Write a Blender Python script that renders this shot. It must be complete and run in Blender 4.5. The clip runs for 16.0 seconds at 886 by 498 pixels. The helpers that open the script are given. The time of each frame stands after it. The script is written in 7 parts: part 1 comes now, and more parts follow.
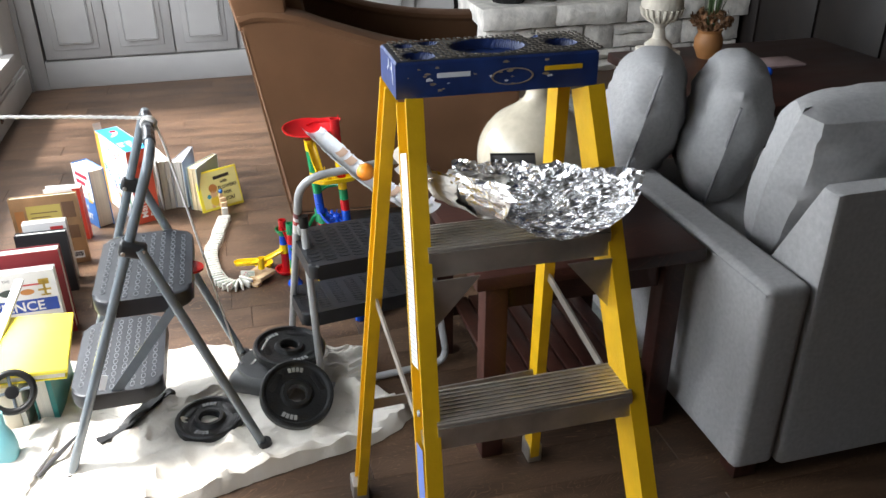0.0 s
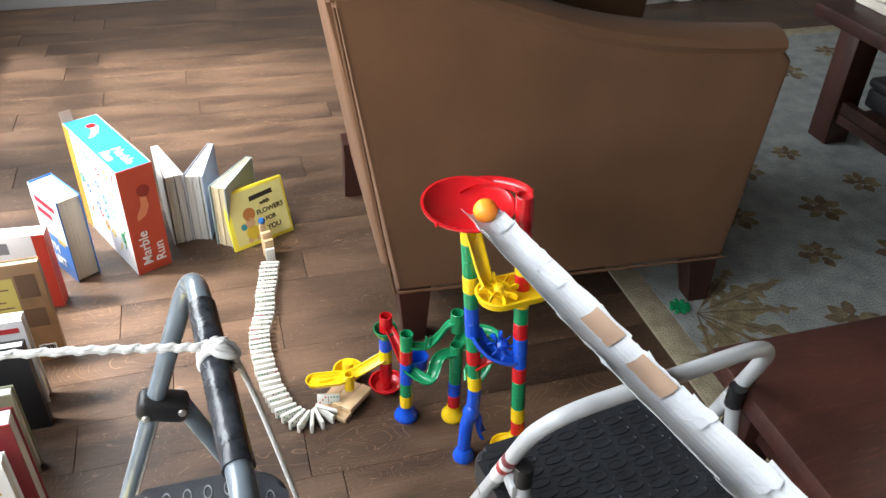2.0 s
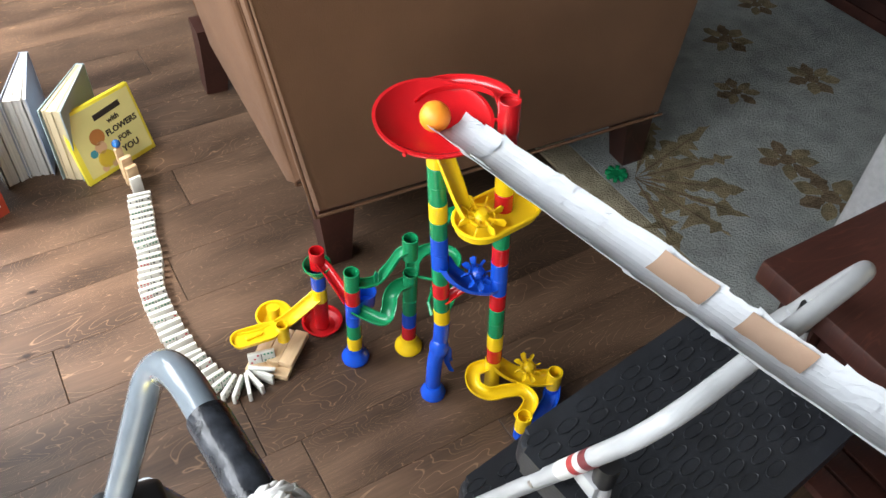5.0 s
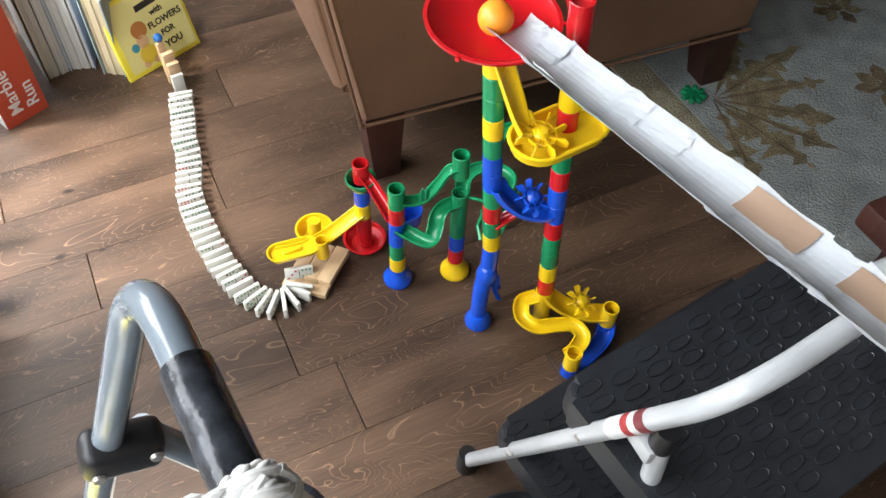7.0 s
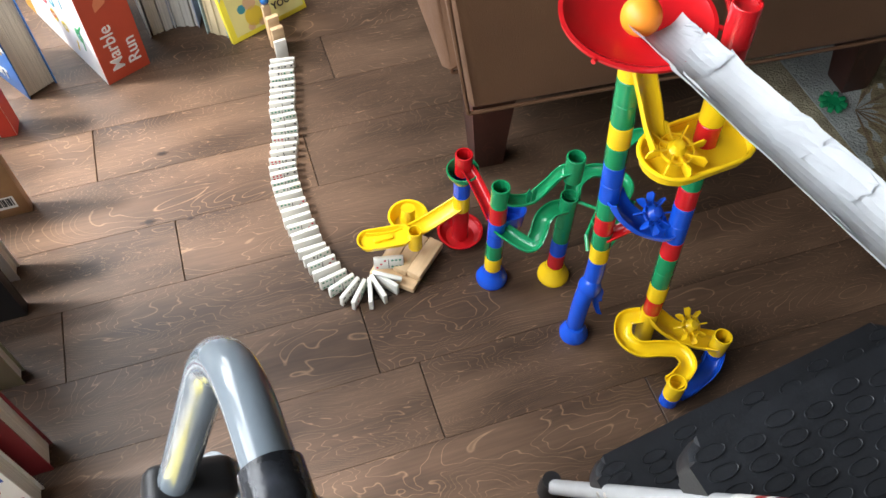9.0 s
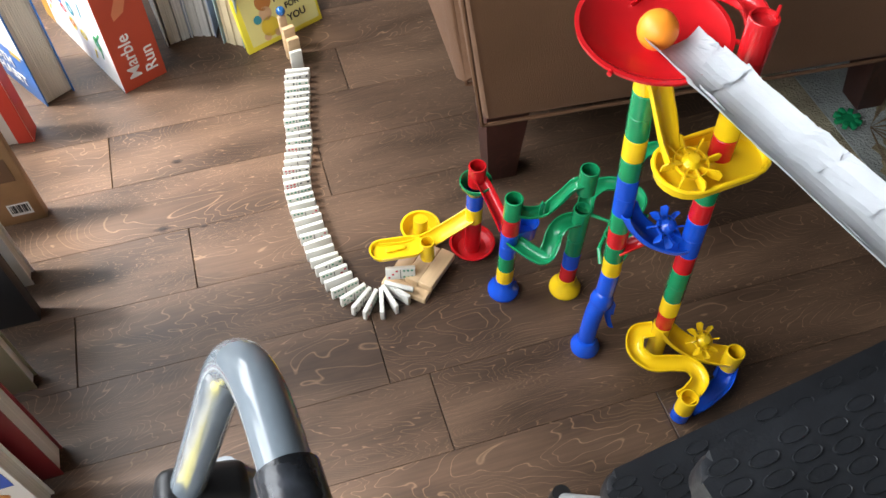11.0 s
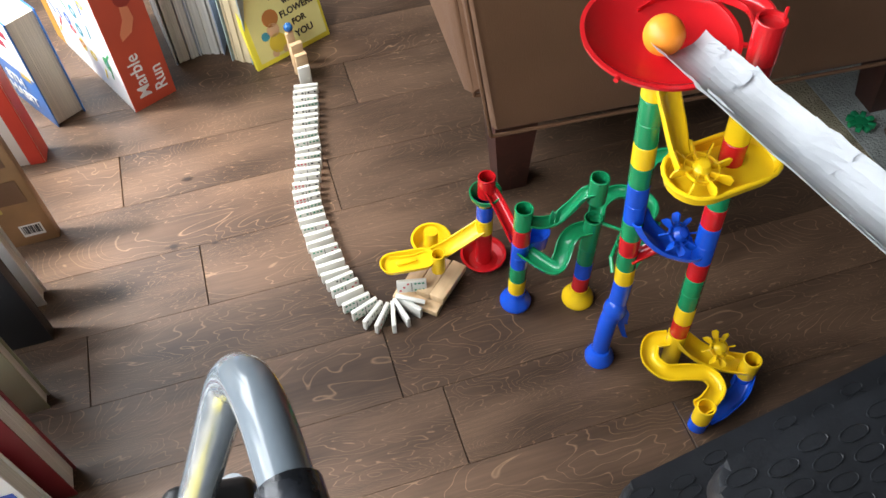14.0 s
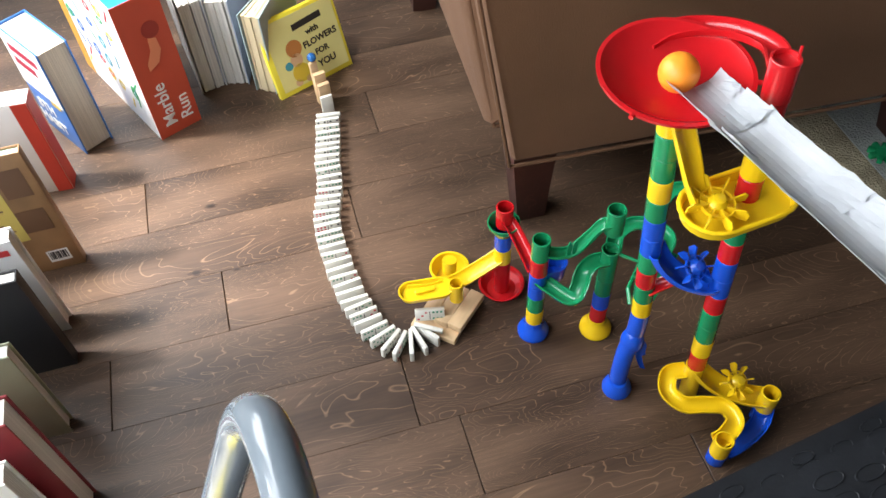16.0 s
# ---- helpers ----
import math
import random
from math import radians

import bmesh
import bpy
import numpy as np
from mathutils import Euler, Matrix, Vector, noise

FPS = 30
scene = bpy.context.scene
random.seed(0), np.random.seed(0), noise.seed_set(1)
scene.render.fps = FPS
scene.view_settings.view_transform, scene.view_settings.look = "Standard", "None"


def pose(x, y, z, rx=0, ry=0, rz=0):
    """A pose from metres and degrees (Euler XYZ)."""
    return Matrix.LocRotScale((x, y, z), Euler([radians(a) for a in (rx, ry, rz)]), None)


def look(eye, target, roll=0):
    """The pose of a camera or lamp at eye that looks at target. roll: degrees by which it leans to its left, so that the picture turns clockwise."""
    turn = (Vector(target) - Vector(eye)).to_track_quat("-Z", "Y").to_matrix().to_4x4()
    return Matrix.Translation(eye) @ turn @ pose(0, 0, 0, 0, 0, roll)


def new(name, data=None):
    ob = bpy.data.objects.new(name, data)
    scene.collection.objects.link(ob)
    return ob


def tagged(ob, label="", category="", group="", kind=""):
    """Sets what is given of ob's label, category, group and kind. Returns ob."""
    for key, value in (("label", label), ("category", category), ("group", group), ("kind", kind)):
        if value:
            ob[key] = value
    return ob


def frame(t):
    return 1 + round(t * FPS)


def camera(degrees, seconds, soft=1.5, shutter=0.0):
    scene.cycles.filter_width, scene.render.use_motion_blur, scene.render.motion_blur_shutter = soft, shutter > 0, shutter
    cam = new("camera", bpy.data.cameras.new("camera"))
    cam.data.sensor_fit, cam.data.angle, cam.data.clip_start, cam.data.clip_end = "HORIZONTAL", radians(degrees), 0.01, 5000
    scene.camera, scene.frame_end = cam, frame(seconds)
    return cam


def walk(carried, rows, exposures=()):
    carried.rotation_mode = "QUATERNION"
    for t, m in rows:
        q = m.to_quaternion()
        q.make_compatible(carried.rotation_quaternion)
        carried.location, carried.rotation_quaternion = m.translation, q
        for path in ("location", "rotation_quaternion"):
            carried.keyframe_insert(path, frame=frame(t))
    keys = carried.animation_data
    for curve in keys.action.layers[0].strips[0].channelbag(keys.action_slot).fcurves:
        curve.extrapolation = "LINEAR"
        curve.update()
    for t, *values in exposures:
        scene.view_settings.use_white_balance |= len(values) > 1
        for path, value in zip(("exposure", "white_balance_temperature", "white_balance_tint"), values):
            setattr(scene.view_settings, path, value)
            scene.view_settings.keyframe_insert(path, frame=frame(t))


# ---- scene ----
cam = camera(57.2, 16.0)
PATH = [
    (0, (0.156, 0.264, 1.384), (0.612, 1.98, 0.463), -0.2),
    (0.2, (0.156, 0.427, 1.388), (0.55, 2.162, 0.476), 0.7),
    (0.3, (0.155, 0.508, 1.39), (0.539, 2.236, 0.459), 1.3),
    (0.5, (0.152, 0.667, 1.392), (0.523, 2.381, 0.431), 1.9),
    (1, (0.103, 1.033, 1.374), (0.53, 2.723, 0.393), 1.7),
    (1.5, (0.053, 1.326, 1.328), (0.342, 2.979, 0.24), 0.8),
    (2, (0.0, 1.569, 1.295), (0.479, 3.118, 0.125), 2.0),
    (2.5, (-0.063, 1.749, 1.29), (0.582, 3.207, 0.083), 1.8),
    (3, (-0.037, 1.845, 1.281), (0.607, 3.27, 0.034), 3.6),
    (3.5, (-0.025, 1.872, 1.27), (0.647, 3.258, -0.005), 4.0),
    (4, (-0.044, 1.895, 1.262), (0.693, 3.212, -0.05), 4.1),
    (4.5, (-0.066, 1.896, 1.24), (0.686, 3.123, -0.149), 4.1),
    (5, (-0.072, 1.914, 1.213), (0.69, 3.067, -0.232), 4.0),
    (5.2, (-0.083, 1.923, 1.209), (0.681, 3.05, -0.257), 4.1),
    (7.3, (-0.021, 1.978, 1.137), (0.529, 3.056, -0.455), 2.9),
    (7.5, (-0.027, 1.979, 1.137), (0.514, 3.06, -0.457), 3.0),
    (8, (-0.029, 1.997, 1.132), (0.455, 3.084, -0.476), 2.4),
    (8.5, (-0.023, 2.035, 1.112), (0.392, 3.128, -0.51), 1.4),
    (9, (-0.016, 2.072, 1.099), (0.353, 3.158, -0.54), 0.9),
    (11.5, (-0.021, 2.07, 1.097), (0.33, 3.197, -0.518), 0.5),
    (12, (-0.02, 2.074, 1.094), (0.326, 3.207, -0.518), 0.2),
    (12.5, (-0.021, 2.075, 1.099), (0.324, 3.209, -0.512), 0.1),
    (13, (-0.022, 2.072, 1.093), (0.312, 3.219, -0.51), -0.7),
    (13.5, (-0.014, 2.072, 1.092), (0.314, 3.226, -0.508), -1.5),
    (14, (-0.015, 2.071, 1.091), (0.314, 3.225, -0.51), -1.7),
    (14.5, (-0.016, 2.069, 1.09), (0.334, 3.212, -0.514), -0.7),
    (15, (-0.016, 2.077, 1.09), (0.275, 3.251, -0.502), -2.8),
    (15.5, (-0.017, 2.071, 1.097), (0.258, 3.289, -0.466), -3.9),
    (16, (-0.009, 2.071, 1.105), (0.282, 3.282, -0.46), -3.1),
]
walk(cam, [(t, look(eye, target, roll)) for t, eye, target, roll in PATH], [(0.0, 0.68), (2.0, 0.60), (5.0, 0.52), (8.0, 0.46), (16.0, 0.38)])

# ---- light ----
world = bpy.data.worlds.new("daylight")
scene.world = world
world.use_nodes = True
wn = world.node_tree
sky = wn.nodes.new("ShaderNodeTexSky")
sky.sky_type, sky.sun_disc = "NISHITA", False
SUN_WAY = Vector((1.0, -0.22, -1.62)).normalized()
sky.sun_elevation = math.asin(-SUN_WAY.z)
sky.sun_rotation = math.atan2(-SUN_WAY.x, -SUN_WAY.y)
wn.nodes["Background"].inputs[1].default_value = 0.12
wn.links.new(sky.outputs[0], wn.nodes["Background"].inputs[0])
sun = new("sun", bpy.data.lights.new("sun", "SUN"))
sun.data.energy, sun.data.angle, sun.data.color = 7.5, radians(8.0), (1.0, 0.95, 0.90)
sun.matrix_world = look((-6, 4, 8), Vector((-6, 4, 8)) + SUN_WAY)
WALL_X, BACK_Y = -1.0, 5.46
HEAD_Z, CEIL_Z = 2.55, 4.4
WINDOWS = [(4.14, 5.04, 46.0), (3.0, 3.98, 38.0), (1.75, 2.79, 30.0), (0.45, 1.55, 20.0)]   # y from, y to, lamp watts
SILL_Z = 0.31
for y0, y1, watts in WINDOWS:
    lamp = new("window_light", bpy.data.lights.new("window_light", "AREA"))
    lamp.data.shape, lamp.data.size, lamp.data.size_y = "RECTANGLE", HEAD_Z - SILL_Z - 0.1, y1 - y0 - 0.1
    lamp.data.energy, lamp.data.color = watts, (0.91, 0.955, 1.0)
    mid = (SILL_Z + HEAD_Z) / 2
    lamp.matrix_world = look((WALL_X - 0.02, (y0 + y1) / 2, mid), (WALL_X + 1, (y0 + y1) / 2, mid - 0.3))
    lamp.data.spread = radians(175)


# ---- materials ----
def mat(name, color, rough=0.6, metal=0.0, vary=0.15, scale=8.0, bump=0.0, bump_scale=60.0, spec=0.5, dark=None, random=0.0, coat=0.0, sheen=0.0, stretch=(1, 1, 1)):
    m = bpy.data.materials.new(name)
    m.use_nodes = True
    nt = m.node_tree
    bs = nt.nodes["Principled BSDF"]
    bs.inputs["Roughness"].default_value = rough
    bs.inputs["Metallic"].default_value = metal
    bs.inputs["Specular IOR Level"].default_value = spec
    bs.inputs["Coat Weight"].default_value = coat
    bs.inputs["Sheen Weight"].default_value = sheen
    tc = nt.nodes.new("ShaderNodeTexCoord")
    mp = nt.nodes.new("ShaderNodeMapping")
    mp.inputs["Scale"].default_value = stretch
    nt.links.new(tc.outputs["Object"], mp.inputs[0])
    n1 = nt.nodes.new("ShaderNodeTexNoise")
    n1.inputs["Scale"].default_value = scale
    n1.inputs["Detail"].default_value = 6
    nt.links.new(mp.outputs[0], n1.inputs["Vector"])
    ramp = nt.nodes.new("ShaderNodeValToRGB")
    lo = dark or tuple(c * (1 - vary) for c in color)
    hi = tuple(min(1.0, c * (1 + vary * 0.6)) for c in color)
    ramp.color_ramp.elements[0].position, ramp.color_ramp.elements[1].position = 0.3, 0.7
    ramp.color_ramp.elements[0].color = (*lo, 1)
    ramp.color_ramp.elements[1].color = (*hi, 1)
    nt.links.new(n1.outputs[0], ramp.inputs[0])
    out = ramp.outputs[0]
    if random:
        oi = nt.nodes.new("ShaderNodeObjectInfo")
        hs = nt.nodes.new("ShaderNodeHueSaturation")
        mr = nt.nodes.new("ShaderNodeMapRange")
        mr.inputs["To Min"].default_value, mr.inputs["To Max"].default_value = 1 - random, 1 + random
        nt.links.new(oi.outputs["Random"], mr.inputs[0])
        nt.links.new(mr.outputs[0], hs.inputs["Value"])
        nt.links.new(out, hs.inputs["Color"])
        out = hs.outputs[0]
    nt.links.new(out, bs.inputs["Base Color"])
    if bump:
        n2 = nt.nodes.new("ShaderNodeTexNoise")
        n2.inputs["Scale"].default_value = bump_scale
        n2.inputs["Detail"].default_value = 4
        nt.links.new(mp.outputs[0], n2.inputs["Vector"])
        bp = nt.nodes.new("ShaderNodeBump")
        bp.inputs["Strength"].default_value = bump
        bp.inputs["Distance"].default_value = 0.01
        nt.links.new(n2.outputs[0], bp.inputs["Height"])
        nt.links.new(bp.outputs[0], bs.inputs["Normal"])
    return m


def wood_plank_mat(name, tones, rough=0.38, ring=9.0, knots=True, spec=0.5):
    """Stained hardwood: long grain along x, figure lines, dark knots, and a tone of its own for each board."""
    m = bpy.data.materials.new(name)
    m.use_nodes = True
    nt = m.node_tree
    bs = nt.nodes["Principled BSDF"]
    bs.inputs["Specular IOR Level"].default_value = spec
    tc = nt.nodes.new("ShaderNodeTexCoord")
    oi = nt.nodes.new("ShaderNodeObjectInfo")
    off = nt.nodes.new("ShaderNodeVectorMath")
    off.operation = "MULTIPLY_ADD"
    sc = nt.nodes.new("ShaderNodeVectorMath")
    sc.operation = "SCALE"
    sc.inputs[0].default_value = (37.0, 21.0, 5.0)
    nt.links.new(oi.outputs["Random"], sc.inputs["Scale"])
    off.inputs[1].default_value = (1.0, 3.4, 1.0)
    nt.links.new(tc.outputs["Object"], off.inputs[0])
    nt.links.new(sc.outputs[0], off.inputs[2])
    warp = nt.nodes.new("ShaderNodeTexNoise")
    warp.inputs["Scale"].default_value, warp.inputs["Detail"].default_value = 1.9, 4
    warp.inputs["Distortion"].default_value = 0.9
    nt.links.new(off.outputs[0], warp.inputs["Vector"])
    lines = nt.nodes.new("ShaderNodeMath")
    lines.operation = "MULTIPLY"
    lines.inputs[1].default_value = ring * 6.0
    nt.links.new(warp.outputs[0], lines.inputs[0])
    sn = nt.nodes.new("ShaderNodeMath")
    sn.operation = "PINGPONG"
    sn.inputs[1].default_value = 1.0
    nt.links.new(lines.outputs[0], sn.inputs[0])
    thin = nt.nodes.new("ShaderNodeMapRange")
    thin.inputs["From Min"].default_value, thin.inputs["From Max"].default_value = 0.88, 1.0
    nt.links.new(sn.outputs[0], thin.inputs[0])
    blotch = nt.nodes.new("ShaderNodeTexNoise")
    blotch.inputs["Scale"].default_value, blotch.inputs["Detail"].default_value = 3.4, 7
    nt.links.new(off.outputs[0], blotch.inputs["Vector"])
    ramp = nt.nodes.new("ShaderNodeValToRGB")
    ramp.color_ramp.elements[0].position, ramp.color_ramp.elements[1].position = 0.33, 0.70
    ramp.color_ramp.elements[0].color, ramp.color_ramp.elements[1].color = (*tones[0], 1), (*tones[1], 1)
    nt.links.new(blotch.outputs[0], ramp.inputs[0])
    mixl = nt.nodes.new("ShaderNodeMix")
    mixl.data_type = "RGBA"
    mixl.inputs[7].default_value = (*tones[2], 1)
    amt = nt.nodes.new("ShaderNodeMath")
    amt.operation = "MULTIPLY"
    amt.inputs[1].default_value = 0.6
    nt.links.new(thin.outputs[0], amt.inputs[0])
    nt.links.new(amt.outputs[0], mixl.inputs[0])
    nt.links.new(ramp.outputs[0], mixl.inputs[6])
    pores = nt.nodes.new("ShaderNodeTexNoise")
    pores.inputs["Scale"].default_value, pores.inputs["Detail"].default_value = 11.0, 6
    pm = nt.nodes.new("ShaderNodeVectorMath")
    pm.operation = "MULTIPLY"
    pm.inputs[1].default_value = (1.0, 7.0, 1.0)
    nt.links.new(off.outputs[0], pm.inputs[0])
    nt.links.new(pm.outputs[0], pores.inputs["Vector"])
    pr_ = nt.nodes.new("ShaderNodeMapRange")
    pr_.inputs["From Min"].default_value, pr_.inputs["From Max"].default_value = 0.35, 0.65
    pr_.inputs["To Min"].default_value, pr_.inputs["To Max"].default_value = 0.84, 1.08
    nt.links.new(pores.outputs[0], pr_.inputs[0])
    hp = nt.nodes.new("ShaderNodeHueSaturation")
    nt.links.new(pr_.outputs[0], hp.inputs["Value"])
    nt.links.new(mixl.outputs[2], hp.inputs["Color"])
    col = hp.outputs[0]
    if knots:
        vo = nt.nodes.new("ShaderNodeTexVoronoi")
        vo.inputs["Scale"].default_value = 2.1
        kn = nt.nodes.new("ShaderNodeVectorMath")
        kn.operation = "MULTIPLY_ADD"
        kn.inputs[1].default_value = (1.0, 1.8, 1.0)
        nt.links.new(tc.outputs["Object"], kn.inputs[0])
        nt.links.new(sc.outputs[0], kn.inputs[2])
        nt.links.new(kn.outputs[0], vo.inputs["Vector"])
        kr = nt.nodes.new("ShaderNodeMapRange")
        kr.inputs["From Min"].default_value, kr.inputs["From Max"].default_value = 0.0, 0.11
        kr.inputs["To Min"].default_value, kr.inputs["To Max"].default_value = 0.9, 0.0
        nt.links.new(vo.outputs["Distance"], kr.inputs[0])
        mk = nt.nodes.new("ShaderNodeMix")
        mk.data_type = "RGBA"
        mk.inputs[7].default_value = (*tones[3], 1)
        nt.links.new(kr.outputs[0], mk.inputs[0])
        nt.links.new(col, mk.inputs[6])
        col = mk.outputs[2]
    hs = nt.nodes.new("ShaderNodeHueSaturation")
    mr = nt.nodes.new("ShaderNodeMapRange")
    mr.inputs["To Min"].default_value, mr.inputs["To Max"].default_value = 0.8, 1.22
    nt.links.new(oi.outputs["Random"], mr.inputs[0])
    nt.links.new(mr.outputs[0], hs.inputs["Value"])
    nt.links.new(col, hs.inputs["Color"])
    nt.links.new(hs.outputs[0], bs.inputs["Base Color"])
    rr = nt.nodes.new("ShaderNodeMapRange")
    rr.inputs["To Min"].default_value, rr.inputs["To Max"].default_value = rough - 0.08, rough + 0.14
    nt.links.new(blotch.outputs[0], rr.inputs[0])
    nt.links.new(rr.outputs[0], bs.inputs["Roughness"])
    bp = nt.nodes.new("ShaderNodeBump")
    bp.inputs["Strength"].default_value, bp.inputs["Distance"].default_value = 0.12, 0.004
    nt.links.new(blotch.outputs[0], bp.inputs["Height"])
    nt.links.new(bp.outputs[0], bs.inputs["Normal"])
    return m


M_FLOOR = wood_plank_mat("stained_floor", [(0.035, 0.0185, 0.0105), (0.112, 0.064, 0.037), (0.27, 0.168, 0.095), (0.010, 0.006, 0.0045)], rough=0.46, ring=19.0, spec=0.5)
M_SUB = mat("floor_gap", (0.015, 0.01, 0.008), 0.9)
M_WALL = mat("wall_paint", (0.24, 0.23, 0.215), 0.7, vary=0.04, bump=0.05)
M_CEIL = mat("low_bounce_ceiling", (0.20, 0.195, 0.19), 0.8, vary=0.03)
M_CAB = mat("grey_cabinet_paint", (0.33, 0.325, 0.32), 0.45, vary=0.05, bump=0.02)
M_TRIM = mat("trim_paint", (0.60, 0.585, 0.56), 0.4, vary=0.05)
M_STONE = mat("limestone", (0.70, 0.67, 0.62), 0.85, vary=0.28, scale=14, bump=1.0, bump_scale=22, random=0.14)
M_MORTAR = mat("mortar", (0.42, 0.40, 0.37), 0.95, vary=0.2, bump=0.5)
M_DARKWOOD = wood_plank_mat("dark_mahogany", [(0.020, 0.0062, 0.004), (0.052, 0.015, 0.0095), (0.07, 0.022, 0.014), (0.012, 0.005, 0.004)], rough=0.40, knots=False)
M_BLACKWOOD = wood_plank_mat("black_brown_wood", [(0.006, 0.004, 0.0035), (0.014, 0.009, 0.007), (0.02, 0.013, 0.010), (0.006, 0.004, 0.003)], rough=0.5, knots=False)
M_SUEDE = mat("brown_suede", (0.148, 0.076, 0.040), 0.95, vary=0.16, scale=5, bump=0.25, bump_scale=420, sheen=0.05, spec=0.08)
M_PIPING = mat("suede_piping", (0.12, 0.056, 0.025), 0.9, vary=0.1)
M_LINEN = mat("grey_linen", (0.40, 0.40, 0.40), 0.92, vary=0.12, scale=90, bump=0.5, bump_scale=700, spec=0.15, sheen=0.2)
M_ZIP = mat("zip", (0.2, 0.2, 0.21), 0.5)
M_CREAM = mat("cream_glaze", (0.50, 0.45, 0.35), 0.22, vary=0.1, scale=40, bump=0.12, bump_scale=60, coat=0.4)
M_RED = mat("red_plastic", (0.52, 0.010, 0.014), 0.2, vary=0.04, coat=0.3, bump=0.02, bump_scale=30)
M_YEL = mat("yellow_plastic", (0.85, 0.56, 0.010), 0.22, vary=0.04, coat=0.3, bump=0.02, bump_scale=30)
M_GRN = mat("green_plastic", (0.008, 0.23, 0.085), 0.22, vary=0.05, coat=0.3, bump=0.02, bump_scale=30)
M_BLU = mat("blue_plastic", (0.008, 0.075, 0.52), 0.2, vary=0.05, coat=0.3, bump=0.02, bump_scale=30)
M_BALL = mat("orange_celluloid", (1.0, 0.31, 0.025), 0.42, vary=0.03)
M_PAPER = mat("white_paper", (0.66, 0.68, 0.70), 0.5, vary=0.07, scale=25, bump=0.12, bump_scale=18)
M_CARD = mat("brown_cardboard", (0.48, 0.33, 0.23), 0.85, vary=0.1)
M_DOM = mat("ivory_domino", (0.66, 0.65, 0.59), 0.34, vary=0.05, coat=0.15)
M_PIP = mat("black_pip", (0.02, 0.02, 0.02), 0.5)
M_PIPR = mat("red_pip", (0.5, 0.03, 0.05), 0.5)
M_PIPG = mat("green_pip", (0.03, 0.22, 0.12), 0.5)
M_PINE = mat("light_wood", (0.60, 0.42, 0.24), 0.55, vary=0.18, scale=9, stretch=(1, 8, 8), random=0.12)
M_GREYTUBE = mat("grey_enamel", (0.15, 0.18, 0.205), 0.25, metal=0.0, vary=0.14, scale=24, coat=0.5)
M_WHITETUBE = mat("white_enamel", (0.40, 0.41, 0.415), 0.28, vary=0.1, scale=25, coat=0.2)
M_TREAD = mat("black_tread", (0.014, 0.0155, 0.0185), 0.42, vary=0.25, scale=30, bump=0.05, bump_scale=260)
M_GREYTREAD = mat("slate_tread", (0.021, 0.0235, 0.029), 0.42, vary=0.3, scale=14, bump=0.06, bump_scale=220)
M_TREADMARK = mat("tread_relief", (0.17, 0.18, 0.195), 0.42, vary=0.2)
M_BLACK = mat("black_plastic", (0.012, 0.012, 0.013), 0.4, vary=0.2)
M_TAPE = mat("black_tape", (0.030, 0.033, 0.040), 0.24, vary=0.5, scale=60, bump=0.3, bump_scale=34, dark=(0.008, 0.009, 0.011))
M_FIBRE = mat("yellow_fibreglass", (0.68, 0.40, 0.008), 0.36, vary=0.16, scale=14, bump=0.08, bump_scale=140)
M_BLUECAP = mat("blue_moulded_cap", (0.010, 0.030, 0.13), 0.42, vary=0.35, scale=18, bump=0.05, bump_scale=60)
M_GRIME = mat("black_grime", (0.020, 0.021, 0.026), 0.45, vary=0.4, scale=40, bump=0.1, bump_scale=90)
M_GRIP = mat("worn_grip", (0.10, 0.085, 0.065), 0.4, vary=0.5, scale=60)
M_DIRT = mat("paint_splatter", (0.30, 0.23, 0.15), 0.7, vary=0.4, scale=50)
M_ALU = mat("worn_aluminium", (0.55, 0.52, 0.48), 0.38, metal=0.85, vary=0.3, scale=16, bump=0.15)
M_FOIL = mat("aluminium_foil", (0.93, 0.93, 0.93), 0.20, metal=0.95, vary=0.04, bump=0.35, bump_scale=38)
M_DULLFOIL = mat("dull_foil_side", (0.62, 0.59, 0.54), 0.45, metal=0.3, vary=0.1, scale=18, bump=0.3, bump_scale=30)
M_ROPE = mat("white_rope", (0.68, 0.67, 0.64), 0.85, vary=0.15, scale=120)
M_CLOTH = mat("canvas_cloth", (0.66, 0.63, 0.57), 0.9, vary=0.12, scale=7, bump=0.35, bump_scale=40)
M_IRON = mat("black_cast_iron", (0.012, 0.013, 0.014), 0.42, vary=0.3, scale=40, bump=0.25, bump_scale=200)
M_IRONTXT = mat("raised_grey_marks", (0.30, 0.31, 0.31), 0.5)
M_RUG = mat("blue_grey_rug", (0.37, 0.39, 0.37), 0.97, vary=0.25, scale=16, bump=0.9, bump_scale=230, spec=0.1)
M_RUGEDGE = mat("beige_rug_border", (0.44, 0.38, 0.26), 0.97, vary=0.2, scale=30, bump=0.9, bump_scale=230, spec=0.1)
M_MOTIF = mat("olive_motif", (0.27, 0.22, 0.13), 0.97, vary=0.4, scale=30, bump=0.8, bump_scale=230, spec=0.1)
M_MOTIF2 = mat("umber_motif", (0.20, 0.145, 0.09), 0.97, vary=0.4, scale=30, bump=0.8, bump_scale=230, spec=0.1)
M_PAGES = mat("page_edges", (0.62, 0.56, 0.45), 0.85, vary=0.2, scale=6, stretch=(90, 90, 0.2), bump=0.5, bump_scale=8)
M_WPAGES = mat("white_page_edges", (0.72, 0.70, 0.65), 0.85, vary=0.15, scale=6, stretch=(90, 90, 0.2), bump=0.5, bump_scale=8)
